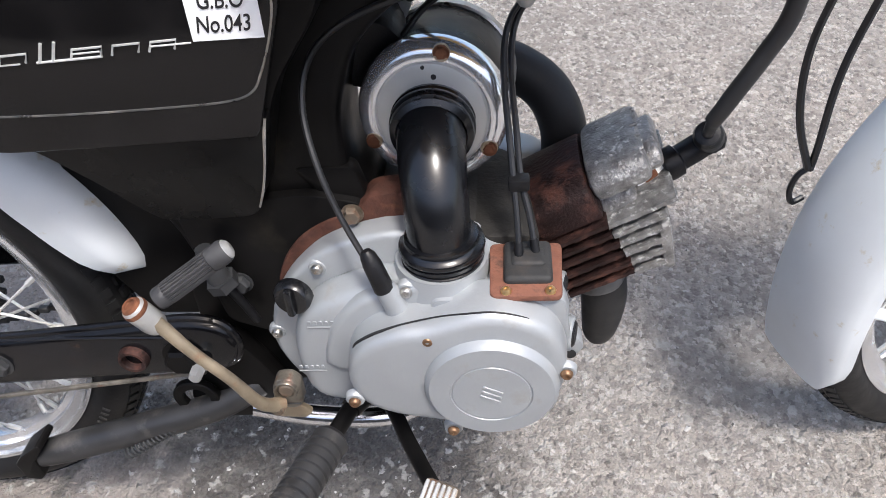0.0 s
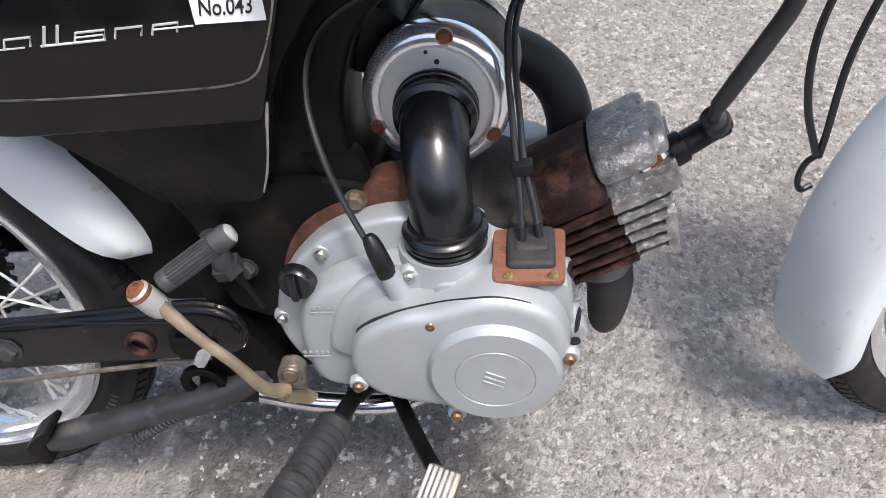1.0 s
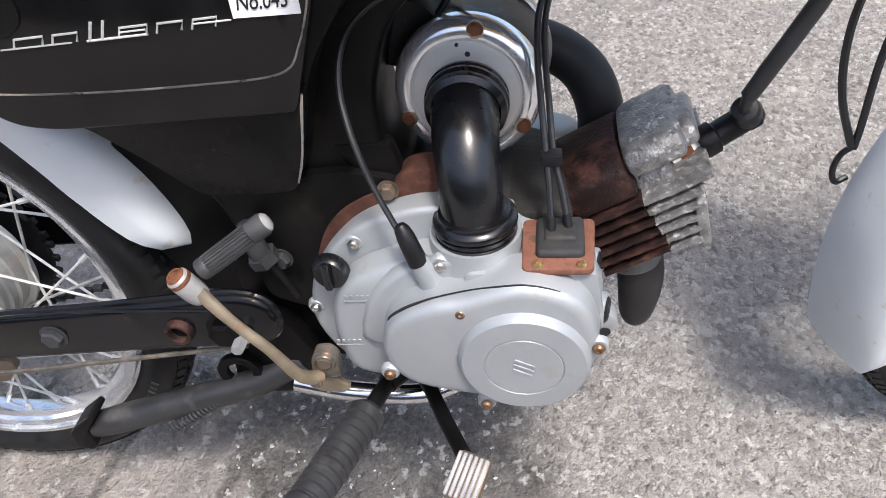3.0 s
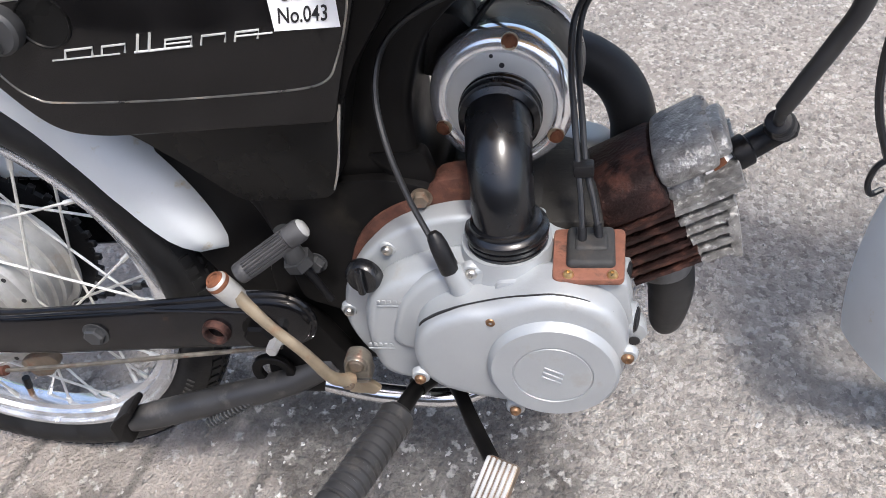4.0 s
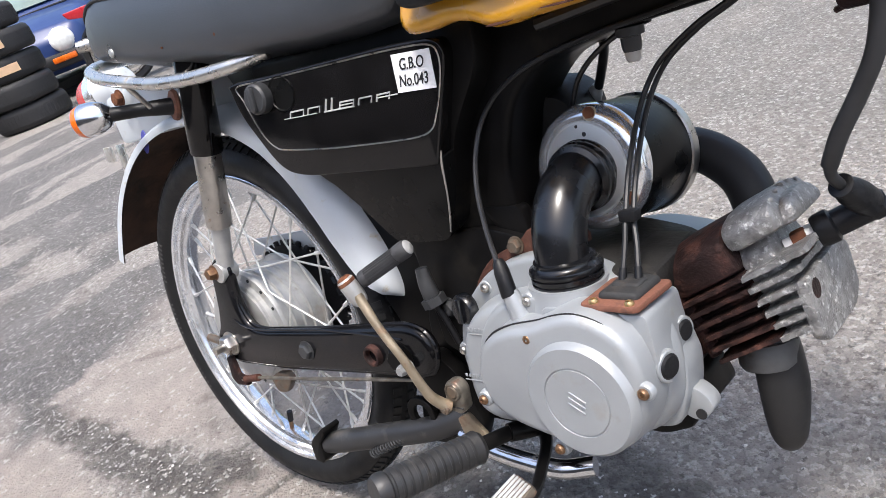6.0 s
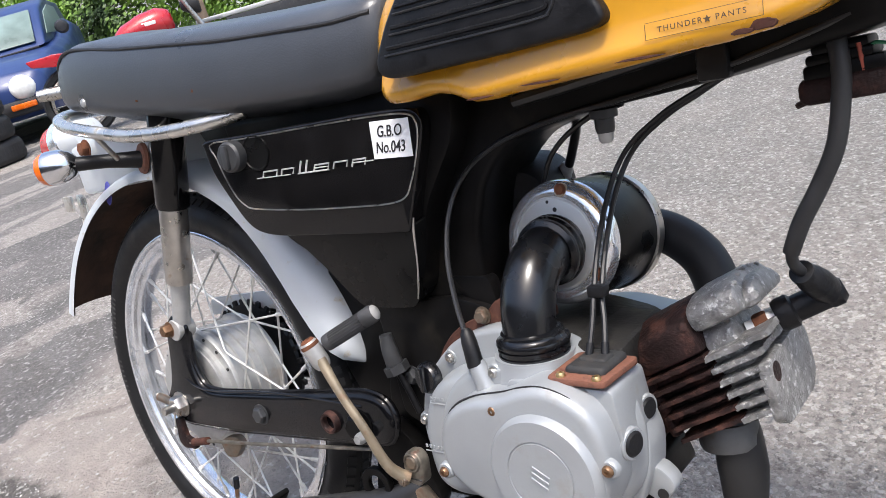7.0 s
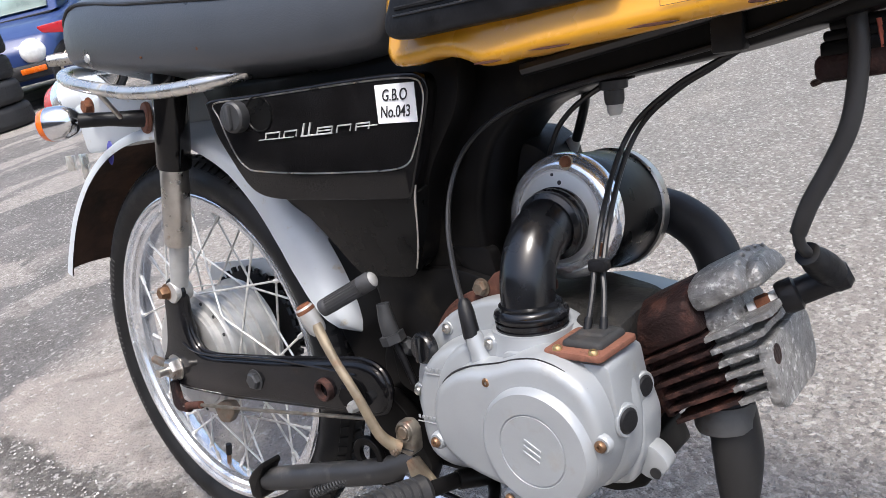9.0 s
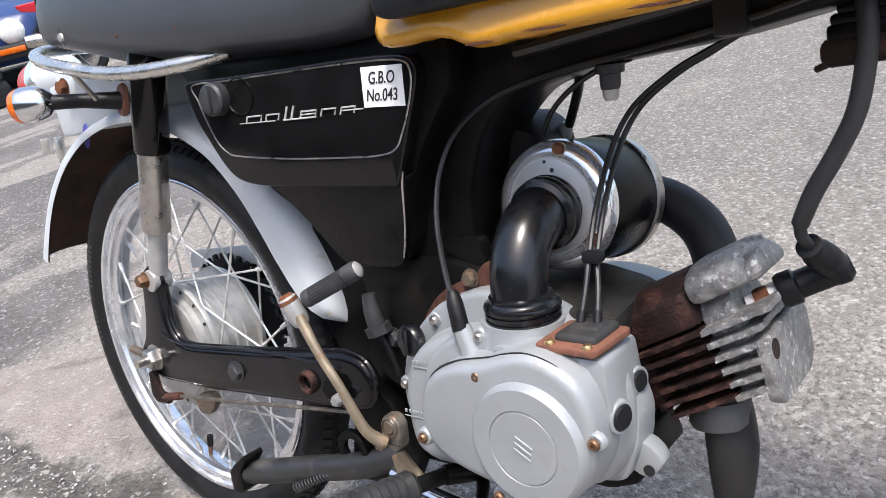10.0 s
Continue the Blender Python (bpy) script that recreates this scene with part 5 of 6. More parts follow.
pedal_rubber = part("pedal_rubber", lathe([(0, 0.004), (0.0082, 0.004), (0.0088, 0.006), (0.0088, 0.012), (0.0080, 0.013), (0.0080, 0.052), (0.0092, 0.053), (0.0094, 0.064), (0.0085, 0.067), (0, 0.067)], pedal_m, 32), PEDAL_RUBBER, kick, "grooved weathered black rubber kick pedal")
for k in range(20):
    a = 2 * math.pi * k / 20
    part("groove_rib", block(0.0082 * math.cos(a), 0.0325, 0.0082 * math.sin(a), 0.0014, 0.039, 0.0014, 0, pedal_m), PEDAL_RUBBER, pedal_rubber)
part("pedal_end", lathe([(0, 0.0705), (0.0055, 0.070), (0.0078, 0.068), (0.0078, 0.066), (0, 0.066)], pedal_m, 20), HUB_ALU, kick)

# the front end of the rear mudguard, ahead of the wheel
part("mudguard_front", prism(fillet([(0.280, 0.46), (0.42, 0.46), (0.42, 0.285), (0.318, 0.285), (0.288, 0.34)], 0.01), -0.03, 0.03, 0.004), FRAME_PAINT, bike)
# foot rest, brake pedal, stand
foot_a, foot_b = Vector((0.512, -0.105, 0.236)), Vector((0.468, -0.245, 0.248))
fm = along(foot_a, foot_b)
rest = part("foot_rest", lathe([(0, 0), (0.008, 0), (0.008, 0.06), (0, 0.06)], fm, 14), FRAME_PAINT, bike, "ribbed black rubber foot rest")
prof = [(0, 0.035), (0.014, 0.035), (0.0175, 0.040)]
for k in range(11):
    y = 0.044 + 0.0088 * k
    prof += [(0.0168, y), (0.0168, y + 0.005), (0.0150, y + 0.006), (0.0150, y + 0.0078)]
prof += [(0.0172, 0.142), (0.0172, 0.150), (0.0145, 0.155), (0, 0.155)]
part("rubber_grip", lathe(prof, fm, 24), DUSTY_PAINT, rest, "ribbed black rubber")
tube_part("rest_bracket", [(0.512, -0.105, 0.236), (0.530, -0.07, 0.232), (0.545, 0.0, 0.225)], [0.010, 0.012, 0.012], FRAME_PAINT, rest)
tube_part("cross_bar", [(0.40, -0.062, 0.186), (0.46, -0.066, 0.176), (0.53, -0.064, 0.172), (0.57, -0.05, 0.176)], 0.011, CHROME, bike, "chromed bar under the engine")
brake = tube_part("brake_pedal", [(0.520, -0.060, 0.222), (0.545, -0.090, 0.222), (0.566, -0.130, 0.222), (0.589, -0.175, 0.230), (0.600, -0.20, 0.248)], 0.0075, FRAME_PAINT, bike, "worn foot brake pedal with grooved alloy pad", flat=0.7)
pad_m = along((0.603, -0.203, 0.258), (0.591, -0.234, 0.244))
part("pad", block(0.0, 0.013, 0.0, 0.030, 0.040, 0.010, 0.004, pad_m), RUSTY_STEEL, brake, "grooved alloy pad gone rusty at its edge")
for k in range(6):
    part("pad_groove", block(-0.0118 + 0.0047 * k, 0.013, 0.0056, 0.0032, 0.036, 0.002, 0.0008, pad_m, rounds=1), HUB_ALU, brake)
stand = tube_part("folded_stand", [(0.163, -0.092, 0.143), (0.20, -0.090, 0.153), (0.28, -0.080, 0.172), (0.36, -0.066, 0.190), (0.41, -0.05, 0.21)], [0.014, 0.0155, 0.0155, 0.0155, 0.015], DUSTY_PAINT, bike, "folded black tubular stand with return spring", seg=16)
part("stand_foot", prism(fillet([(0.148, 0.122), (0.146, 0.146), (0.156, 0.158), (0.182, 0.178), (0.186, 0.172), (0.170, 0.152), (0.172, 0.128), (0.164, 0.120)], 0.003), -0.108, -0.078, 0.002), FRAME_PAINT, stand, "bent steel foot of the stand")
part("stand_eye", lathe([(0.0135, -0.003), (0.0135, 0.003), (0.0150, 0.004), (0.0225, 0.004), (0.0235, 0.003), (0.0235, -0.003), (0.0225, -0.004), (0.0150, -0.004)], along((0.3470, -0.068, 0.2080), (0.3470, -1, 0.2080)), 28, close=True), FRAME_PAINT, stand, "black eye of the stand bracket")
coil = []
for k in range(15 * 8 + 1):
    u = k / (15 * 8)
    c = Vector((0.266, -0.098, 0.152)).lerp(Vector((0.331, -0.080, 0.184)), u)
    way = (Vector((0.331, -0.080, 0.184)) - Vector((0.266, -0.098, 0.152))).normalized()
    side = way.orthogonal().normalized()
    coil.append(c + 0.0055 * (math.cos(2 * math.pi * k / 8) * side + math.sin(2 * math.pi * k / 8) * way.cross(side)))
tube_part("return_spring", coil, 0.0013, PLASTIC, stand, seg=6, steps=1)
part("stand_bracket", prism(fillet([(0.33, 0.165), (0.34, 0.215), (0.36, 0.285), (0.385, 0.29), (0.41, 0.27), (0.44, 0.21), (0.42, 0.17)], 0.01), -0.062, -0.04, 0.003), FRAME_PAINT, bike)

# rear brake lever, rod and switch
lever = part("brake_arm", prism(fillet([(-0.004, 0.262), (0.010, 0.264), (0.014, 0.236), (0.032, 0.232), (0.034, 0.220), (0.004, 0.218), (-0.006, 0.226)], 0.004), -0.108, -0.100, 0.002), IRON, bike, "rusty brake arm and rod")
tube_part("brake_rod", [(0.020, -0.106, 0.228), (0.06, -0.105, 0.236), (0.16, -0.102, 0.247), (0.38, -0.090, 0.270)], 0.0025, CLAMP_STEEL, lever, seg=8)
part("rod_sleeve", tube(bmesh.new(), [(0.03, -0.106, 0.230), (0.064, -0.105, 0.237)], 0.0055, 10, 1), SEAM_RUST, lever)
part("cam_arm", prism(fillet([(0.060, 0.226), (0.080, 0.236), (0.104, 0.240), (0.112, 0.228), (0.092, 0.206), (0.070, 0.204)], 0.006), -0.086, -0.074, 0.003), RUSTY_STEEL, lever)
switch = tube_part("brake_light_switch", [(0.408, -0.070, 0.400), (0.410, -0.070, 0.382), (0.414, -0.069, 0.362)], [0.007, 0.009, 0.010], PLASTIC, bike, "black brake light switch on a pull spring")
part("switch_nut", lathe([(0, 0), (0.014, 0), (0.014, 0.010), (0, 0.010)], along((0.413, -0.069, 0.366), (0.419, -0.067, 0.345)), 6), PLASTIC, switch)
tube_part("pull_wire", [(0.416, -0.068, 0.356), (0.424, -0.066, 0.335), (0.432, -0.064, 0.310)], 0.004, RUBBER, switch)
screw(bike, 0.424, -0.056, 0.349, 0.009, PLASTIC, "bracket_bolt", "", hexagon=True, high=0.008)
screw(near_arm, 0.3868, -0.104, 0.296, 0.0066, HUB_ALU, "cap_nut", "bright domed nut", hexagon=True, high=0.017)

# far side of the rear wheel: chain and chain guard, seen between the spokes
ring = part("rear_sprocket", lathe([(0.045, 0.060), (0.098, 0.060), (0.098, 0.066), (0.045, 0.066)], at(*AXLE), 40), RUBBER, bike, "oily black chain wheel and chain")
for a in range(0, 360, 11):
    part("tooth", block(0.101, 0.063, 0, 0.010, 0.006, 0.008, 0.001, at(*AXLE) @ Matrix.Rotation(radians(a), 4, "Y"), rounds=1), RUBBER, ring)
for z0, z1 in ((0.373, 0.352), (0.175, 0.280)):
    for k in range(26):
        u = k / 26
        part("chain_link", block(0.02 + 0.37 * u, 0.063, z0 + (z1 - z0) * u, 0.0125, 0.008, 0.008, 0.0015, rounds=1), PLASTIC if k % 2 else RUBBER, ring)
guard_bar = part("chain_guard", prism(fillet([(-0.11, 0.358), (-0.10, 0.388), (0.05, 0.404), (0.30, 0.385), (0.32, 0.355), (0.05, 0.376)], 0.008), 0.053, 0.058, 0.002), SILVER_PAINT, bike, "silver chain guard on the far side")

# ---- cables and hoses ----
CLUTCH = [(0.556, -0.114, 0.418), (0.550, -0.109, 0.4255), (0.5355, -0.097, 0.4535), (0.523, -0.083, 0.486), (0.5150, -0.064, 0.518), (0.5195, -0.050, 0.546), (0.538, -0.044, 0.568), (0.572, -0.046, 0.586), (0.611, -0.048, 0.597), (0.66, -0.049, 0.6055), (0.70, -0.049, 0.6105), (0.80, -0.048, 0.626), (0.90, -0.04, 0.652)]
clutch_cable = tube_part("clutch_cable", CLUTCH, 0.0026, CABLE, bike, "thin black control cable", seg=8)
part("cable_boot", lathe([(0, 0), (0.0072, 0), (0.0080, 0.002), (0.0074, 0.024), (0.0062, 0.032), (0.0038, 0.036), (0, 0.036)], along((0.566, -0.120, 0.396), (0.554, -0.112, 0.430)), 14), RUBBER, clutch_cable)
for dy, dx, base in ((0.0, -0.0028, (0.667, -0.094, 0.404)), (0.004, 0.0028, (0.680, -0.090, 0.404))):
    tube_part("throttle_cable", [base, (0.5 * (base[0] + 0.668 + dx), -0.079 + dy, 0.430), (0.667 + dx, -0.066 + dy, 0.4525), (0.664 + dx, -0.044 + dy, 0.485), (0.6610 + dx, -0.0125 + dy, 0.519), (0.6655 + dx, 0.008 + dy, 0.547), (0.683 + dx, 0.011 + dy, 0.570), (0.716 + dx, 0.006 + dy, 0.5915), (0.741 + dx, 0.003 + dy, 0.603), (0.772, dy, 0.6165),
                               (0.804, -0.004 + dy, 0.630), (0.85, -0.010 + dy, 0.642), (0.91, -0.015 + dy, 0.66)], 0.0025, CABLE, bike, "black control cable in plastic sheath", seg=8)
    part("cable_ferrule", lathe([(0, 0), (0.0036, 0), (0.0036, 0.012), (0, 0.012)], along(base, (0.5 * (base[0] + 0.668 + dx), -0.078 + dy, 0.434)), 10), RUBBER, boot)
part("cable_clip", block(0.668, -0.0655, 0.454, 0.016, 0.013, 0.010, 0.002), RUBBER, boot)
lead = tube_part("ignition_lead", [(0.8170, -0.006, 0.4540), (0.8145, -0.018, 0.4645), (0.8143, -0.0215, 0.4720), (0.8150, -0.0235, 0.4780)], 0.0046, SPARK_LEAD, bike, "black ignition lead in a thick sleeve", seg=12)
tube_part("sleeve", [(0.8145, -0.0228, 0.4750), (0.8190, -0.0255, 0.4860), (0.826, -0.0275, 0.502), (0.841, -0.027, 0.530), (0.853, -0.028, 0.559), (0.858, -0.025, 0.600), (0.856, -0.022, 0.627), (0.852, -0.018, 0.645), (0.86, -0.01, 0.68)],
          [0.0064, 0.0066, 0.0068, 0.0068, 0.0068, 0.0068, 0.0068, 0.0068, 0.0085], SPARK_LEAD, lead, "thick matt black sleeve", seg=16)
lead_boot = tube_part("lead_boot", [(0.8300, 0.0270, 0.4260), (0.8265, 0.0200, 0.4335), (0.8235, 0.0120, 0.4400), (0.8200, 0.0030, 0.4470), (0.8180, -0.0030, 0.4515), (0.8165, -0.0070, 0.4548)],
                      [0.0110, 0.0122, 0.0128, 0.0118, 0.0094, 0.0082], RUBBER, lead, "bulging black rubber boot", seg=18)
part("boot_lip", lathe([(0, 0.0), (0.0092, 0.0), (0.0102, 0.0015), (0.0098, 0.0034), (0.0078, 0.0040), (0, 0.0036)], along((0.8172, -0.0052, 0.4533), (0.8135, -0.0190, 0.4640)), 20), RUBBER, lead_boot)
tap = part("fuel_tap", lathe([(0, 0), (0.0075, 0), (0.0085, 0.004), (0.0085, 0.012), (0.012, 0.013), (0.012, 0.020), (0.007, 0.022), (0.007, 0.034), (0, 0.034)], along((0.675, -0.028, 0.584), (0.677, -0.03, 0.646)), 16), PLASTIC, bike, "fuel tap with pale filter bowl under the tank")
part("filter_bowl", lathe([(0, 0), (0.0045, 0), (0.0065, 0.003), (0.0065, 0.010), (0, 0.010)], along((0.675, -0.028, 0.575), (0.675, -0.028, 0.636)), 14), HUB_ALU, tap)
tube_part("fuel_hose", [(0.618, 0.030, 0.606), (0.604, 0.050, 0.584), (0.592, 0.058, 0.562), (0.582, 0.066, 0.548)], 0.0048, CABLE, bike, "short black fuel hose", seg=10)
part("hose_union", lathe([(0, 0), (0.008, 0), (0.0075, 0.012), (0.005, 0.018), (0, 0.018)], along((0.571, 0.069, 0.534), (0.580, 0.067, 0.55)), 14), HUB_ALU, bike)
tube_part("breather_hose", [(0.690, -0.02, 0.606), (0.660, -0.016, 0.600), (0.628, -0.010, 0.585), (0.602, 0.0, 0.566), (0.582, 0.012, 0.540)], 0.0026, CABLE, bike, "thin black breather hose", seg=8)
part("cable_band", block(0.779, -0.047, 0.628, 0.024, 0.016, 0.028, 0.003), RUBBER, bike)
tube_part("loom", [(0.60, -0.046, 0.622), (0.70, -0.05, 0.634), (0.80, -0.05, 0.648), (0.90, -0.04, 0.668)], 0.006, CABLE, bike, "black wiring loom under the tank", seg=8)

# rusty voltage regulator behind the steering head
REG = at(0.858, 0.0, 0.5955) @ Matrix.Rotation(radians(-3), 4, "Y")
regulator = part("regulator", block(0, 0, 0, 0.062, 0.045, 0.020, 0.007, REG, rounds=3), IRON, bike, "rusty stepped regulator with loose wires")
for cx, cz, sx, sz in ((0.001, 0.0125, 0.054, 0.012), (-0.001, 0.0215, 0.045, 0.008), (0.000, 0.0285, 0.038, 0.008)):
    part("housing_step", block(cx, 0, cz, sx, 0.040, sz, 0.003, REG), FRAME_PAINT, regulator)
part("connector", block(0.026, -0.012, 0.034, 0.020, 0.012, 0.010, 0.002, REG @ Matrix.Rotation(radians(-18), 4, "Y")), RUBBER, regulator, "black wire connector")
tube_part("terminal", [(0.832, 0.012, 0.588), (0.815, 0.030, 0.582)], 0.0028, IRON, regulator, seg=8)
tube_part("green_wire", [(0.872, -0.01, 0.614), (0.878, -0.016, 0.622), (0.892, -0.014, 0.620), (0.905, 0.0, 0.628)], 0.0014, material("green_wire", (0.02, 0.16, 0.07), 0.4), regulator, seg=6)
tube_part("red_wire", [(0.868, -0.012, 0.612), (0.871, -0.018, 0.604), (0.869, -0.02, 0.624)], 0.0016, material("red_wire", (0.35, 0.08, 0.05), 0.4), regulator, seg=6)
part("steering_head", lathe([(0, -0.08), (0.026, -0.08), (0.028, -0.07), (0.028, 0.07), (0.026, 0.08), (0, 0.08)], along((0.932, 0.0, 0.70), (0.905, 0.0, 0.78)), 24), FRAME_PAINT, bike)

# ---- stickers, script emblem, lamps ----
def words(text, size, m, mat, parent, name="writing", bold=0.0, spaced=1.0):
    cu = bpy.data.curves.new(name, "FONT")
    cu.body, cu.size, cu.align_x, cu.align_y, cu.extrude, cu.offset = text, size, "CENTER", "CENTER", 0.0002, bold
    cu.space_character = spaced
    ob = bpy.data.objects.new(name, cu)
    me = bpy.data.meshes.new_from_object(ob)
    bpy.data.objects.remove(ob)
    me.transform(m)
    me.materials.append(mat)
    out = new(name, me)
    out.parent = parent
    return out


FACE = Matrix.Rotation(radians(90), 4, "X")
ST = at(0.4882, -0.1018, 0.6073)
sticker = part("lot_sticker", block(0, 0, 0, 0.0450, 0.0006, 0.0358, 0, ST @ Matrix.Rotation(radians(2), 4, "Y")), WHITE_PAPER, panel, "white paper lot sticker with black letters")
slant = Matrix(((1, 0.16, 0, 0), (0, 1, 0, 0), (0, 0, 1, 0), (0, 0, 0, 1)))
words("G.B.O", 0.0132, ST @ Matrix.Rotation(radians(2), 4, "Y") @ at(0, -0.0008, 0.0074) @ FACE @ slant @ Matrix.Diagonal((0.86, 1.15, 1, 1)), INK, sticker, bold=0.0001)
words("No.043", 0.0132, ST @ Matrix.Rotation(radians(2), 4, "Y") @ at(-0.001, -0.0008, -0.0078) @ FACE @ slant @ Matrix.Diagonal((0.86, 1.15, 1, 1)), INK, sticker, bold=0.0001)
# plain metal script: a base line, low loops and two tall strokes
emblem = part("script_emblem", block(0.3285, -0.1020, 0.5862, 0.050, 0.0014, 0.0011, 0.0004), SATIN, panel, "slim bright metal script emblem")
LEAN = Matrix(((1, 0, 0.42, -0.42 * 0.586), (0, 1, 0, 0), (0, 0, 1, 0), (0, 0, 0, 1)))


def stroke(points, r=0.0009):
    part("script_stroke", tube(bmesh.new(), [LEAN @ Vector((x, -0.1020, 0.586 + z)) for x, z in points], r, 6, 1), SATIN, emblem)


for x, w in ((0.3130, 0.020), (0.3400, 0.017), (0.3860, 0.019), (0.4120, 0.017), (0.4360, 0.016)):
    stroke([(x, 0.0002), (x, 0.0064), (x + w, 0.0066), (x + w, 0.0006)])
for x in (0.3660, 0.3745):
    stroke([(x, 0.0002), (x, 0.0124)], 0.0011)
stroke([(0.3640, 0.0), (0.4060, 0.0002)])
stroke([(0.3860, 0.0034), (0.4040, 0.0036)], 0.0007)
stroke([(0.4360, 0.0036), (0.4620, 0.0036)], 0.0007)

DECAL_INK = material("faded_ink", (0.06, 0.035, 0.012), 0.5, vary=0.2)
DECAL = at(0.7995, -0.1226, 0.6552) @ Matrix.Rotation(radians(6.3), 4, "Z") @ Matrix.Rotation(radians(-9), 4, "X") @ Matrix.Rotation(radians(-1.5), 4, "Y")
decal = part("tank_decal", block(0, 0, 0, 0.074, 0.0005, 0.0002, 0, DECAL @ at(0, 0, 0.0058)), DECAL_INK, fuel_tank, "thin printed name decal")
for x, z, sx, sz in ((0, -0.0052, 0.074, 0.0003), (-0.037, 0, 0.0003, 0.0106), (0.037, 0, 0.0003, 0.0106)):
    part("decal_line", block(0, 0, 0, sx, 0.0005, sz, 0, DECAL @ at(x, 0, z)), DECAL_INK, decal)
words("THUNDER", 0.0053, DECAL @ at(-0.0142, -0.0003, 0.0) @ FACE, DECAL_INK, decal, spaced=1.28)
words("PANTS", 0.0053, DECAL @ at(0.0180, -0.0003, 0.0) @ FACE, DECAL_INK, decal, spaced=1.28)
bm = bmesh.new()
v = [bm.verts.new(DECAL @ Vector(((0.0028 if k % 2 == 0 else 0.0012) * math.sin(math.pi * k / 5) + 0.0035, -0.0004, (0.0028 if k % 2 == 0 else 0.0012) * math.cos(math.pi * k / 5)))) for k in range(10)]
bm.faces.new(v)
part("star", bm, DECAL_INK, decal, smooth=0)

# direction indicator, tail lamp
for side in (-1, 1):
    body = part("indicator", lathe([(0, 0.040), (0.008, 0.038), (0.017, 0.030), (0.0225, 0.016), (0.0235, 0.0), (0.0225, -0.004), (0, -0.004)], along((-0.082, side * 0.150, 0.6345), (-0.040, side * 0.118, 0.637)), 28), CHROME, bike, "chromed bullet indicator with orange lens")
    part("indicator_lens", lathe([(0, -0.016), (0.012, -0.014), (0.020, -0.009), (0.0225, -0.002), (0.0225, 0.0), (0, 0)], along((-0.0852, side * 0.1524, 0.6343), (-0.040, side * 0.118, 0.637)), 28), ORANGE_LENS, body, "orange lens")
    tube_part("indicator_stalk", [(-0.058, side * 0.131, 0.635), (-0.030, side * 0.10, 0.632), (0.004, side * 0.06, 0.626)], [0.010, 0.0095, 0.0125], RUBBER, body)
    part("stalk_washer", lathe([(0, 0), (0.021, 0), (0.022, 0.002), (0.020, 0.006), (0, 0.006)], along((0.004, side * 0.062, 0.627), (-0.03, side * 0.2, 0.645)), 20), PLATE_RUST, body, "rusty washer")
    tube_part("rail_stay", [(0.0, side * 0.126, 0.672), (-0.004, side * 0.112, 0.655), (-0.012, side * 0.092, 0.632)], 0.0036, DULL_CHROME, rail)
part("tail_bracket", prism(fillet([(-0.21, 0.585), (-0.225, 0.66), (-0.13, 0.672), (0.04, 0.665), (0.055, 0.61), (0.0, 0.60)], 0.012), -0.052, 0.052, 0.006), SILVER_PAINT, bike, "silver tail lamp bracket")
TAIL_A, TAIL_B = (-0.300, -0.005, 0.672), (-0.17, -0.005, 0.688)
tail = part("tail_lamp", lathe([(0.0, -0.062), (0.020, -0.060), (0.032, -0.053), (0.038, -0.040), (0.041, 0.0), (0, 0)], along(TAIL_A, TAIL_B), 36), RED_LENS, bike, "round red tail lamp in chromed housing")
part("lamp_rim", lathe([(0.041, -0.003), (0.0430, -0.002), (0.0435, 0.012), (0.043, 0.024), (0.038, 0.028)], along(TAIL_A, TAIL_B), 36), POLISHED, tail, "bright chromed lamp rim")
part("lamp_housing", lathe([(0.042, 0.020), (0.036, 0.045), (0.026, 0.062), (0, 0.066)], along(TAIL_A, TAIL_B), 32), SILVER_PAINT, tail)
screw(bike, -0.150, -0.062, 0.655, 0.011, RUSTY, "bracket_nut", "rusty bracket nut", hexagon=True, high=0.010)
for px_, pz_, w_, h_ in ((-0.318, 0.572, 0.030, 0.026), (-0.272, 0.560, 0.026, 0.052)):
    part("plate_bracket", block(px_, -0.030, pz_, w_, 0.004, h_, 0.0015), RAIL_CHROME, rear_guard, "small bright bracket")
badge = part("oval_badge", lathe([(0, 0.001), (0.0085, 0.001), (0.009, 0), (0, 0)], along((-0.125, -0.0585, 0.585), (-0.135, -1, 0.70)) @ Matrix.Diagonal((1, 1, 2.0, 1)), 24), material("blue_badge", (0.12, 0.12, 0.55), 0.4), rear_guard, "small blue and white badge")
part("badge_band", block(-0.125, -0.0598, 0.585, 0.016, 0.0008, 0.007, 0), WHITE_PAPER, rear_guard)

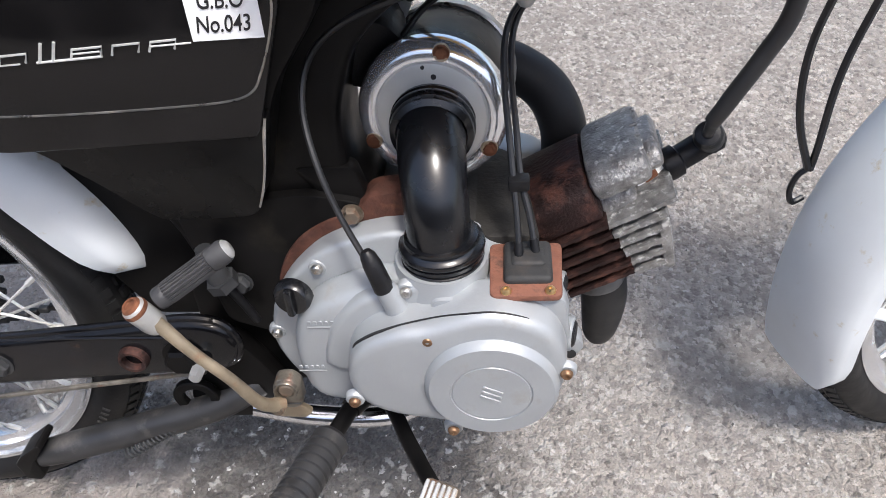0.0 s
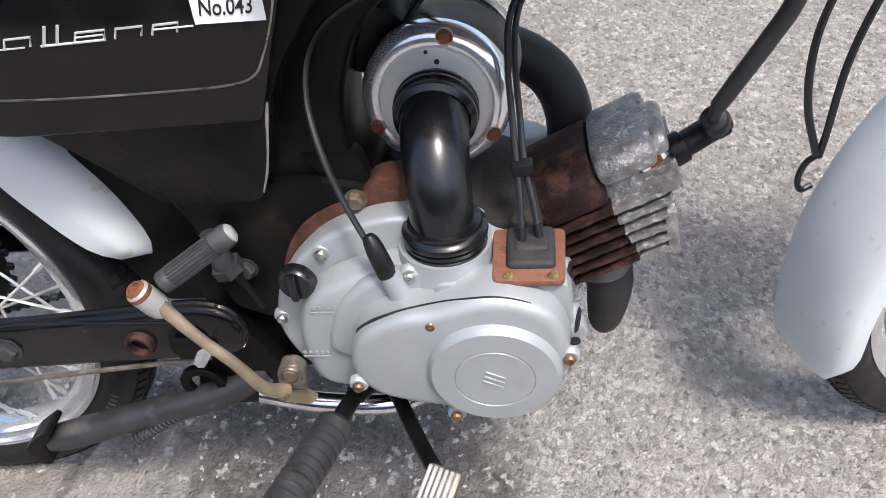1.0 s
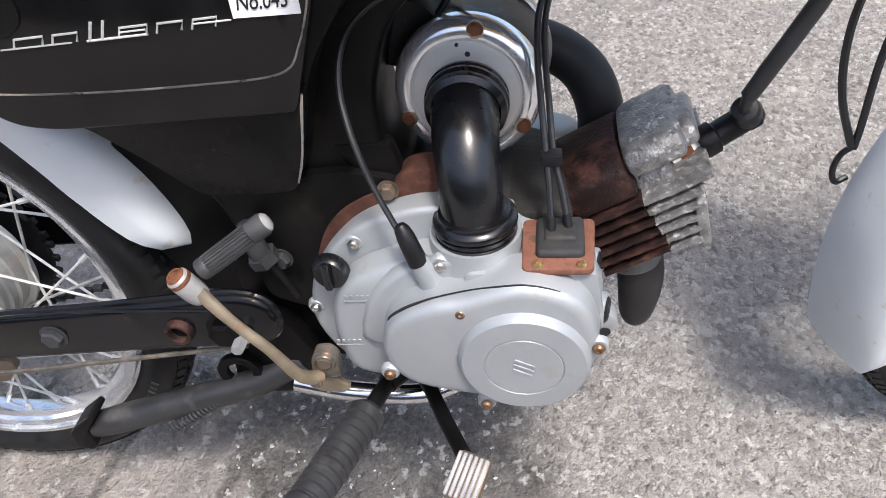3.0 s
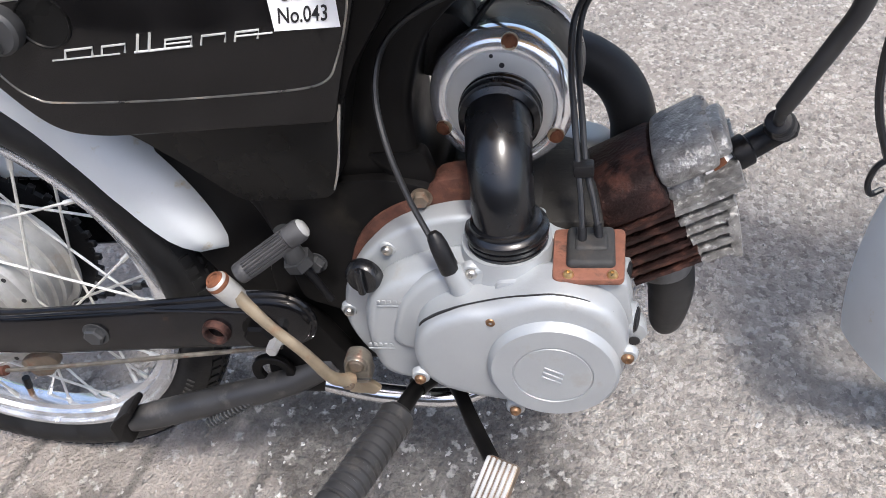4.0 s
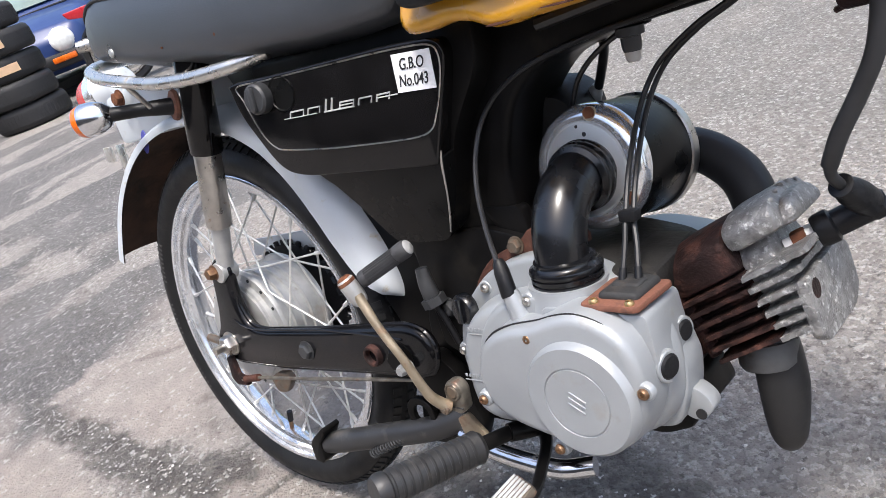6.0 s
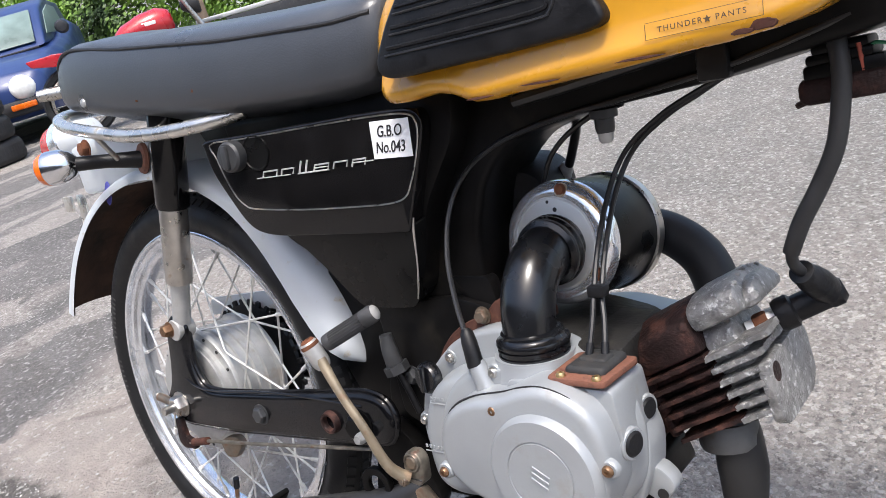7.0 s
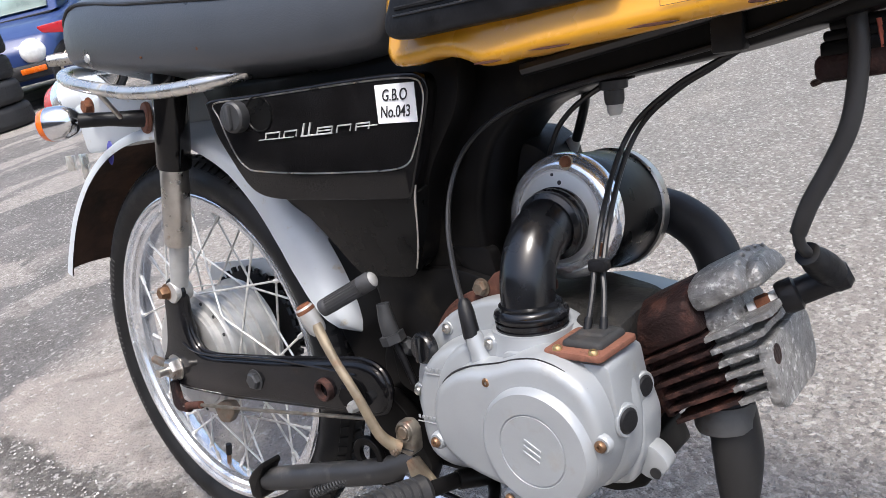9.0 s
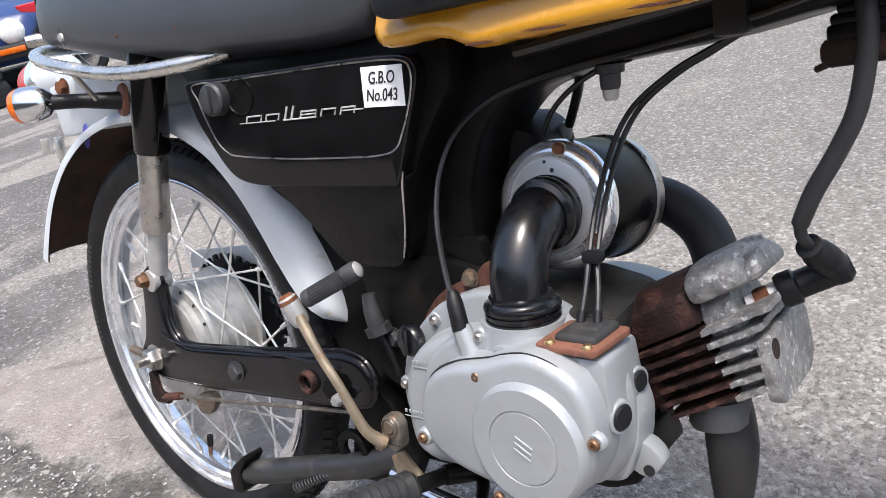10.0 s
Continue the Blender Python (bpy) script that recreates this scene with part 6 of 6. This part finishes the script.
# ---- front wheel, turned to its left ----
FRONT = at(1.206, 0.112, 0.243) @ Matrix.Rotation(radians(20), 4, "Z")
wheel("front_wheel", FRONT, bike)
front_guard = mudguard("front_mudguard", FRONT, bike, [(20, 0.286, 0.270, 0.048), (60, 0.287, 0.268, 0.050), (110, 0.288, 0.262, 0.053), (150, 0.289, 0.256, 0.055), (175, 0.290, 0.255, 0.055), (187, 0.292, 0.258, 0.055), (192, 0.293, 0.262, 0.055), (194.5, 0.294, 0.271, 0.052), (196, 0.294, 0.284, 0.044)],
                       label="silver-painted front mudguard with rust stains")
for side in (-1, 1):
    tube_part("fork_leg", [FRONT @ Vector((0, side * 0.075, -0.01)), FRONT @ Vector((-0.05, side * 0.075, 0.15)), FRONT @ Vector((-0.155, side * 0.07, 0.44))], [0.016, 0.02, 0.024], SILVER_PAINT, bike, "silver-painted front fork leg", steps=4)
    tube_part("guard_stay", [FRONT @ Vector((-0.03, side * 0.070, 0.02)), FRONT @ Vector((-0.16, side * 0.066, -0.01)), FRONT @ Vector((-0.262, side * 0.048, 0.03))], 0.006, SILVER_PAINT, front_guard, flat=0.5)

part("headlamp", lathe([(0, 0.10), (0.075, 0.10), (0.092, 0.09), (0.096, 0.06), (0.085, 0.0), (0.04, -0.05), (0, -0.06)], along((1.03, 0.0, 0.74), (1.2, 0.06, 0.735)), 32), BLACK_PAINT, bike, "round headlamp shell above the front mudguard")
for side in (-1, 1):
    tube_part("handlebar", [(0.955, 0.0, 0.86), (0.955, side * 0.10, 0.88), (0.93, side * 0.22, 0.93), (0.87, side * 0.31, 0.92)], 0.011, CHROME, bike, "chromed handlebar")
part("fork_yoke", block(0.985, 0.0, 0.72, 0.06, 0.17, 0.14, 0.02), FRAME_PAINT, bike)
# front brake and speedometer cables with a guide loop on the mudguard
tube_part("front_cable", [(0.975, 0.036, 0.69), (0.928, 0.048, 0.59), (0.911, 0.060, 0.519), (0.906, 0.060, 0.472), (0.913, 0.061, 0.421), (0.934, 0.070, 0.366)], 0.0035, CABLE, bike, "black front brake cable", seg=8)
tube_part("front_cable", [(0.995, 0.036, 0.67), (0.963, 0.053, 0.59), (0.948, 0.065, 0.514), (0.938, 0.066, 0.458), (0.937, 0.068, 0.390), (0.938, 0.074, 0.362)], 0.0035, CABLE, bike, "black speedometer cable", seg=8)
tube_part("cable_loop", [(0.940, 0.080, 0.360), (0.929, 0.076, 0.353), (0.925, 0.075, 0.337), (0.930, 0.076, 0.323), (0.941, 0.080, 0.325)], 0.003, CABLE, bike, seg=8)

# ---- the yard behind ----
FAR_BLUE = material("car_blue", (0.013, 0.034, 0.13), 0.35, vary=0.1, scale=3, coat=0.25)
# car windows: the grey-green reflection of the hedge is put into the base colour
FAR_GLASS_REFLECTION = material("car_glass_reflection", (0.17, 0.23, 0.215), 0.30, vary=0.4, scale=2.5, spec=0.12)
FAR_DARK = material("dark_plastic", (0.02, 0.02, 0.022), 0.5, vary=0.2)
FAR_RED = material("red_paint", (0.42, 0.012, 0.02), 0.22, vary=0.08, scale=8, coat=0.6)
LAMP_GLASS = material("lamp_glass", (0.65, 0.66, 0.64), 0.15, vary=0.15, scale=20)
TYRE_OLD = material("old_tyre", (0.018, 0.018, 0.019), 0.7, vary=0.35, scale=14, bump=0.3)
WALL_PALE = material("pale_cladding", (0.55, 0.55, 0.53), 0.7, vary=0.08, scale=4)
WOOD = material("weathered_wood", (0.22, 0.16, 0.11), 0.8, vary=0.25, scale=8, bump=0.3, bump_scale=40)
GREY_SHEET = material("grey_sheet", (0.40, 0.40, 0.39), 0.5, vary=0.1, scale=5)
LEAF = material("leaf_green", (0.17, 0.30, 0.040), 0.6, vary=0.5, scale=2.0, detail=3.0, stain=(0.035, 0.065, 0.022), stain_amount=0.42, stain_scale=0.7)
SIDEWAYS = Vector((0.43, 0.90, 0)).normalized()


def old_tyre(place, r=0.35, w=0.215):
    ob = thing("car_tyre", "worn black car tyre lying in a stack", "tyre", place, "stacked tyres")
    prof = [(r * 0.60, 0.0), (r * 0.72, w * 0.04), (r * 0.90, w * 0.02), (r * 0.97, w * 0.10), (r, w * 0.25), (r, w * 0.75), (r * 0.97, w * 0.90), (r * 0.90, w * 0.98), (r * 0.72, w * 0.96), (r * 0.60, w), (r * 0.56, w * 0.8), (r * 0.56, w * 0.2)]
    body = part("carcass", lathe(prof, Matrix.Rotation(radians(90), 4, "X"), 48, close=True), TYRE_OLD, ob)
    bm = bmesh.new()
    for k in range(60):
        for row in (0.32, 0.5, 0.68):
            block(r, 0, w * row, 0.004, 0.022, w * 0.13, 0, Matrix.Rotation(2 * math.pi * (k + row) / 60, 4, "Z"), bm)
    part("tread", bm, TYRE_OLD, body, smooth=0, kind="stuff")
    return ob


stack = [(-6.83, 2.33, 0.0), (-7.25, 1.52, 0.1)]
first = None
for sx, sy, turn in stack:
    for k in range(5):
        m = pose(sx + 0.015 * math.sin(3.1 * k + sx), sy + 0.015 * math.cos(2.3 * k), 0.217 * k + 0.003, 0, 0, 40 * k)
        if first is None:
            first = old_tyre(m)
        else:
            copy_thing(first, m)


# paper labels on two of the stacked tyres
PAPER = material("beige_label", (0.60, 0.40, 0.25), 0.6, vary=0.1)
for k, turn in ((3, -24), (2, -17)):
    m = pose(-6.83 + 0.015 * math.sin(3.1 * k - 6.83), 2.33 + 0.015 * math.cos(2.3 * k), 0.217 * k + 0.11, 0, 0, turn)
    tag = part("paper_label", block(0.361, 0, 0, 0.004, 0.20, 0.075, 0.001, rounds=1), PAPER, label="beige paper label stuck on a stacked tyre")
    tag.matrix_world = m
    tagged(tag, "beige paper label stuck on a stacked tyre", "label", "tyre labels")


def small_car(place):
    car = thing("blue_car", "small dark blue hatchback parked in the yard", "car", place)
    # x ahead, y left, z up
    rows = [(-1.75, 0.62, 0.45, 0.85), (-1.70, 0.70, 0.25, 1.02), (-0.9, 0.74, 0.18, 1.06), (0.0, 0.75, 0.18, 0.86), (0.55, 0.75, 0.18, 0.80), (1.2, 0.72, 0.20, 0.74), (1.62, 0.66, 0.22, 0.64), (1.72, 0.58, 0.28, 0.52)]
    bm, rings = bmesh.new(), []
    for x, w, lo, hi in rows:
        rings.append([bm.verts.new((x, y, z)) for y, z in ((-w, lo), (-w, hi - 0.10), (-w * 0.90, hi - 0.02), (0, hi), (w * 0.90, hi - 0.02), (w, hi - 0.10), (w, lo))])
    for a, b in zip(rings, rings[1:]):
        for k in range(7):
            bm.faces.new((a[k], b[k], b[(k + 1) % 7], a[(k + 1) % 7]))
    bm.faces.new(rings[0])
    bm.faces.new(rings[-1][::-1])
    bmesh.ops.recalc_face_normals(bm, faces=bm.faces)
    bmesh.ops.bevel(bm, geom=bm.edges[:], offset=0.03, segments=2, profile=0.5, affect="EDGES", clamp_overlap=True)
    body = part("body", bm, FAR_BLUE, car, "dark blue paint")
    cabin = [(-1.6, 0.88), (-1.25, 1.24), (-0.35, 1.28), (0.15, 1.18), (0.62, 0.80), (-1.6, 0.80)]
    part("cabin", prism(cabin, -0.62, 0.62, 0.04, 3), FAR_BLUE, body)
    part("windscreen", block(0, 0, 0, 0.50, 1.06, 0.012, 0.005, at(0.40, 0, 1.005) @ Matrix.Rotation(radians(39), 4, "Y")), FAR_GLASS_REFLECTION, body, "windscreen with a grey-green reflection painted into its colour")
    part("scuttle", block(0.60, 0, 0.79, 0.10, 1.1, 0.02, 0.005), FAR_DARK, body)
    for s in (-1, 1):
        part("side_window", prism([(-0.95, 0.90), (-0.80, 1.18), (-0.35, 1.20), (0.05, 1.12), (0.38, 0.90)], s * 0.63 - 0.006, s * 0.63 + 0.006, 0.003), FAR_GLASS_REFLECTION, body)
        part("headlight", lathe([(0, 0.040), (0.06, 0.035), (0.100, 0.014), (0.110, 0), (0.110, -0.06), (0, -0.06)], along((1.715, s * 0.46, 0.49), (2.6, s * 0.60, 0.62)), 24), LAMP_GLASS, body, "round clear headlight")
        part("indicator", block(1.770, s * 0.42, 0.34, 0.03, 0.22, 0.05, 0.01), ORANGE_LENS, body, "orange indicator")
        part("mirror", lathe([(0, 0.06), (0.05, 0.05), (0.07, 0.02), (0.07, 0.0), (0, -0.01)], along((0.30, s * 0.78, 0.92), (1.2, s * 0.78, 0.95)), 16), FAR_DARK, body)
        for x in (-1.15, 1.05):
            wheel_part = part("wheel", lathe([(0, -0.06), (0.17, -0.07), (0.20, -0.08), (0.265, -0.07), (0.27, 0.0), (0.265, 0.07), (0, 0.07)], at(x, s * 0.66, 0.27), 32), TYRE_OLD, car)
            part("hub_cap", lathe([(0, -0.085), (0.08, -0.085), (0.16, -0.075), (0.17, -0.06), (0, -0.06)], at(x, s * 0.66, 0.27) @ Matrix.Rotation(0 if s < 0 else math.pi, 4, "Z"), 24), GREY_SHEET, wheel_part)
    part("bumper", block(1.72, 0, 0.33, 0.10, 1.30, 0.13, 0.03), FAR_DARK, car)
    return car


small_car(pose(-9.53, 3.99, 0, 0, 0, -35.2) @ Matrix.Diagonal((1.19, 1.19, 1.19, 1)))


def far_motorcycle(place, label, tank_mat, tail=False):
    """A parked motorcycle, x ahead: wheels, engine, tank, seat, fork, bars and silencer."""
    ob = thing("parked_motorcycle", label, "motorcycle", place)
    for x in (-0.66, 0.66):
        w = part("wheel", lathe([(0.23, -0.02), (0.24, 0.02), (0.21, 0.02), (0.21, -0.02)], at(x, 0, 0.30), 40, close=True), DULL_CHROME, ob)
        part("tyre", lathe([(0.24, -0.03), (0.28, -0.04), (0.30, 0.0), (0.28, 0.04), (0.24, 0.03)], at(x, 0, 0.30), 40, close=True), TYRE_OLD, w)
        for k in range(12):
            a = math.pi * k / 6
            part("spoke", tube(bmesh.new(), [(x, 0, 0.30), (x + 0.22 * math.cos(a), 0, 0.30 + 0.22 * math.sin(a))], 0.004, 5, 1), DULL_CHROME, w)
    part("engine", block(0.02, 0, 0.36, 0.34, 0.26, 0.26, 0.04), FAR_DARK, ob)
    part("frame", prism(fillet([(-0.55, 0.32), (-0.50, 0.62), (0.30, 0.70), (0.36, 0.52), (0.10, 0.26)], 0.03), -0.05, 0.05, 0.01), FAR_DARK, ob)
    bm, rings = bmesh.new(), []
    for x, w, lo, hi in ((-0.22, 0.06, 0.63, 0.68), (-0.18, 0.10, 0.61, 0.74), (-0.05, 0.13, 0.60, 0.80), (0.12, 0.14, 0.60, 0.84), (0.24, 0.12, 0.61, 0.83), (0.30, 0.07, 0.64, 0.78)):
        rings.append([bm.verts.new((x, w * math.sin(a), (lo + hi) / 2 + (hi - lo) / 2 * math.cos(a))) for a in (2 * math.pi * k / 12 for k in range(12))])
    for a, b in zip(rings, rings[1:]):
        for k in range(12):
            bm.faces.new((a[k], b[k], b[(k + 1) % 12], a[(k + 1) % 12]))
    bm.faces.new(rings[0])
    bm.faces.new(rings[-1][::-1])
    bmesh.ops.recalc_face_normals(bm, faces=bm.faces)
    bmesh.ops.subdivide_edges(bm, edges=bm.edges[:], cuts=1, use_grid_fill=True, smooth=1.0)
    tank_part = part("fuel_tank", bm, tank_mat, ob, "glossy red tank", smooth=80)
    part("tank_badge", block(0.10, -0.139, 0.74, 0.12, 0.006, 0.03, 0.002), WHITE_PAPER, tank_part)
    part("seat", prism(fillet([(-0.62, 0.70), (-0.60, 0.64), (-0.20, 0.62), (-0.16, 0.70), (-0.35, 0.72)], 0.03), -0.11, 0.11, 0.02, 3), FAR_DARK, ob)
    if tail:
        part("tail_cowl", prism(fillet([(-0.93, 0.715), (-0.90, 0.66), (-0.55, 0.58), (-0.42, 0.66), (-0.70, 0.72)], 0.02), -0.10, 0.10, 0.03, 3), tank_mat, ob, "glossy red tail cowl")
    part("silencer", lathe([(0, 0), (0.045, 0.01), (0.055, 0.10), (0.05, 0.62), (0.03, 0.66), (0, 0.66)], along((-0.95, -0.16, 0.44 if tail else 0.30), (0.0, -0.15, 0.34)), 20), DULL_CHROME, ob)
    for s in (-1, 1):
        tube_part("fork_leg", [(0.66, s * 0.08, 0.30), (0.52, s * 0.08, 0.62), (0.42, s * 0.08, 0.88)], 0.02, DULL_CHROME, ob, steps=2)
        tube_part("handlebar", [(0.42, 0, 0.92), (0.40, s * 0.14, 0.95), (0.34, s * 0.28, 0.98), (0.22, s * 0.34, 0.96)], 0.012, DULL_CHROME, ob)
        part("grip", tube(bmesh.new(), [(0.26, s * 0.325, 0.965), (0.16, s * 0.36, 0.95)], 0.018, 10, 1), RUBBER, ob)
    part("headlamp", lathe([(0, 0.10), (0.08, 0.10), (0.095, 0.08), (0.08, 0.0), (0.03, -0.06), (0, -0.06)], along((0.46, 0, 0.80), (1.0, 0, 0.80)), 24), FAR_DARK, ob)
    tube_part("side_stand", [(-0.05, 0.1, 0.28), (0.0, 0.24, 0.02)], 0.012, FAR_DARK, ob, steps=1)
    return ob


HEAD = math.degrees(math.atan2(SIDEWAYS.y, SIDEWAYS.x))
far_motorcycle(pose(-5.97, 3.82, 0, 0, 0, 57.2) @ Matrix.Diagonal((1.12, 1.12, 1.12, 1)), "parked motorcycle with glossy red tail cowl and tank", FAR_RED, tail=True)


def hedge():
    """Loose leaves in clumps along a line, taller and shorter by turns."""
    bm = bmesh.new()
    rng = random.Random(4)
    a, b = Vector((-14.0, 5.0, 0)), Vector((-3.4, 13.6, 0))
    clumps = []
    for k in range(1100):
        u = rng.random()
        h = 1.3 + 1.9 * (0.5 + 0.5 * noise.noise((u * 9, 0.3, 0)))
        c = a.lerp(b, u) + Vector((rng.uniform(-0.5, 0.5), rng.uniform(-0.5, 0.5), rng.uniform(0.1, h)))
        clumps.append((c, rng.uniform(0.18, 0.48)))
    for c, r in clumps:
        for j in range(90):
            d = Vector((rng.gauss(0, 1), rng.gauss(0, 1), rng.gauss(0, 1))).normalized()
            p = c + d * r * rng.uniform(0.6, 1.0)
            t = d.orthogonal().normalized() * rng.uniform(0.026, 0.056)
            s = (d + Vector((rng.uniform(-0.8, 0.8), rng.uniform(-0.8, 0.8), rng.uniform(-0.2, 0.8)))).normalized().cross(t).normalized() * rng.uniform(0.018, 0.034)
            v = [bm.verts.new(q) for q in (p - t, p + s * 0.9, p + t, p - s)]
            bm.faces.new(v)
    ob = part("hedge", bm, LEAF, label="bright green leafy hedge along the yard", smooth=0, kind="stuff")
    return tagged(ob, category="hedge")


hedge()
trunks = thing("fence_post", "weathered brown timber post in the hedge", "post", pose(-8.3, 6.3, 0))
part("timber", block(0, 0, 0.9, 0.10, 0.10, 1.8, 0.01), WOOD, trunks)
for q in ((-7.8, 7.2), (-7.1, 8.2)):
    copy_thing(trunks, pose(q[0], q[1], 0, 0, 0, 12))

trailer = thing("flat_trailer", "low pale grey flatbed trailer with black skirt", "trailer", pose(-6.2, 6.25, 0, 0, 0, HEAD + 4))
part("deck", block(0, 0, 0.70, 2.4, 1.2, 0.04, 0.01), GREY_SHEET, trailer)
part("skirt", block(0, -0.57, 0.57, 2.34, 0.06, 0.215, 0.01), DUSTY_PAINT, trailer)
for x in (-0.5, 0.5):
    for y in (-0.5, 0.5):
        part("wheel", lathe([(0, -0.07), (0.20, -0.07), (0.24, 0.0), (0.20, 0.07), (0, 0.07)], at(x, y, 0.24), 28), TYRE_OLD, trailer)
part("tail_light", block(1.16, -0.60, 0.70, 0.06, 0.04, 0.10, 0.01), RED_LENS, trailer)

# pale clad building across the far end of the yard
shed = thing("clad_building", "pale building with upright cladding boards beyond the hedge", "building", pose(-13.4, 12.4, 0, 0, 0, HEAD))
part("wall", block(0, 0, 2.0, 16.0, 0.3, 4.0, 0.0), WALL_PALE, shed)
for k in range(64):
    part("board", block(-7.9 + 0.25 * k, -0.165, 2.0, 0.21, 0.03, 4.0, 0.004, rounds=1), WALL_PALE, shed)
part("roof_edge", block(0, -0.2, 4.05, 16.2, 0.5, 0.12, 0.01), GREY_SHEET, shed)

# unseen timber-clad wall, added along the near side of the yard to darken reflections
dark_backdrop = thing("added_timber_wall", "long dark timber-clad wall, unseen, added to darken reflections", "building", pose(0, -9.0, 0))
DARK_BOARDS = material("dark_boards", (0.085, 0.075, 0.066), 0.8, vary=0.3, scale=3, bump=0.3, bump_scale=30)
part("wall", block(0, 0, 2.5, 44.0, 0.3, 5.0, 0.0), DARK_BOARDS, dark_backdrop)
for k in range(88):
    part("board", block(-21.75 + 0.5 * k, 0.17, 2.5, 0.44, 0.04, 5.0, 0.004, rounds=1), DARK_BOARDS, dark_backdrop)
part("roof_edge", block(0, 0.2, 5.08, 44.4, 0.8, 0.16, 0.01), GREY_SHEET, dark_backdrop)
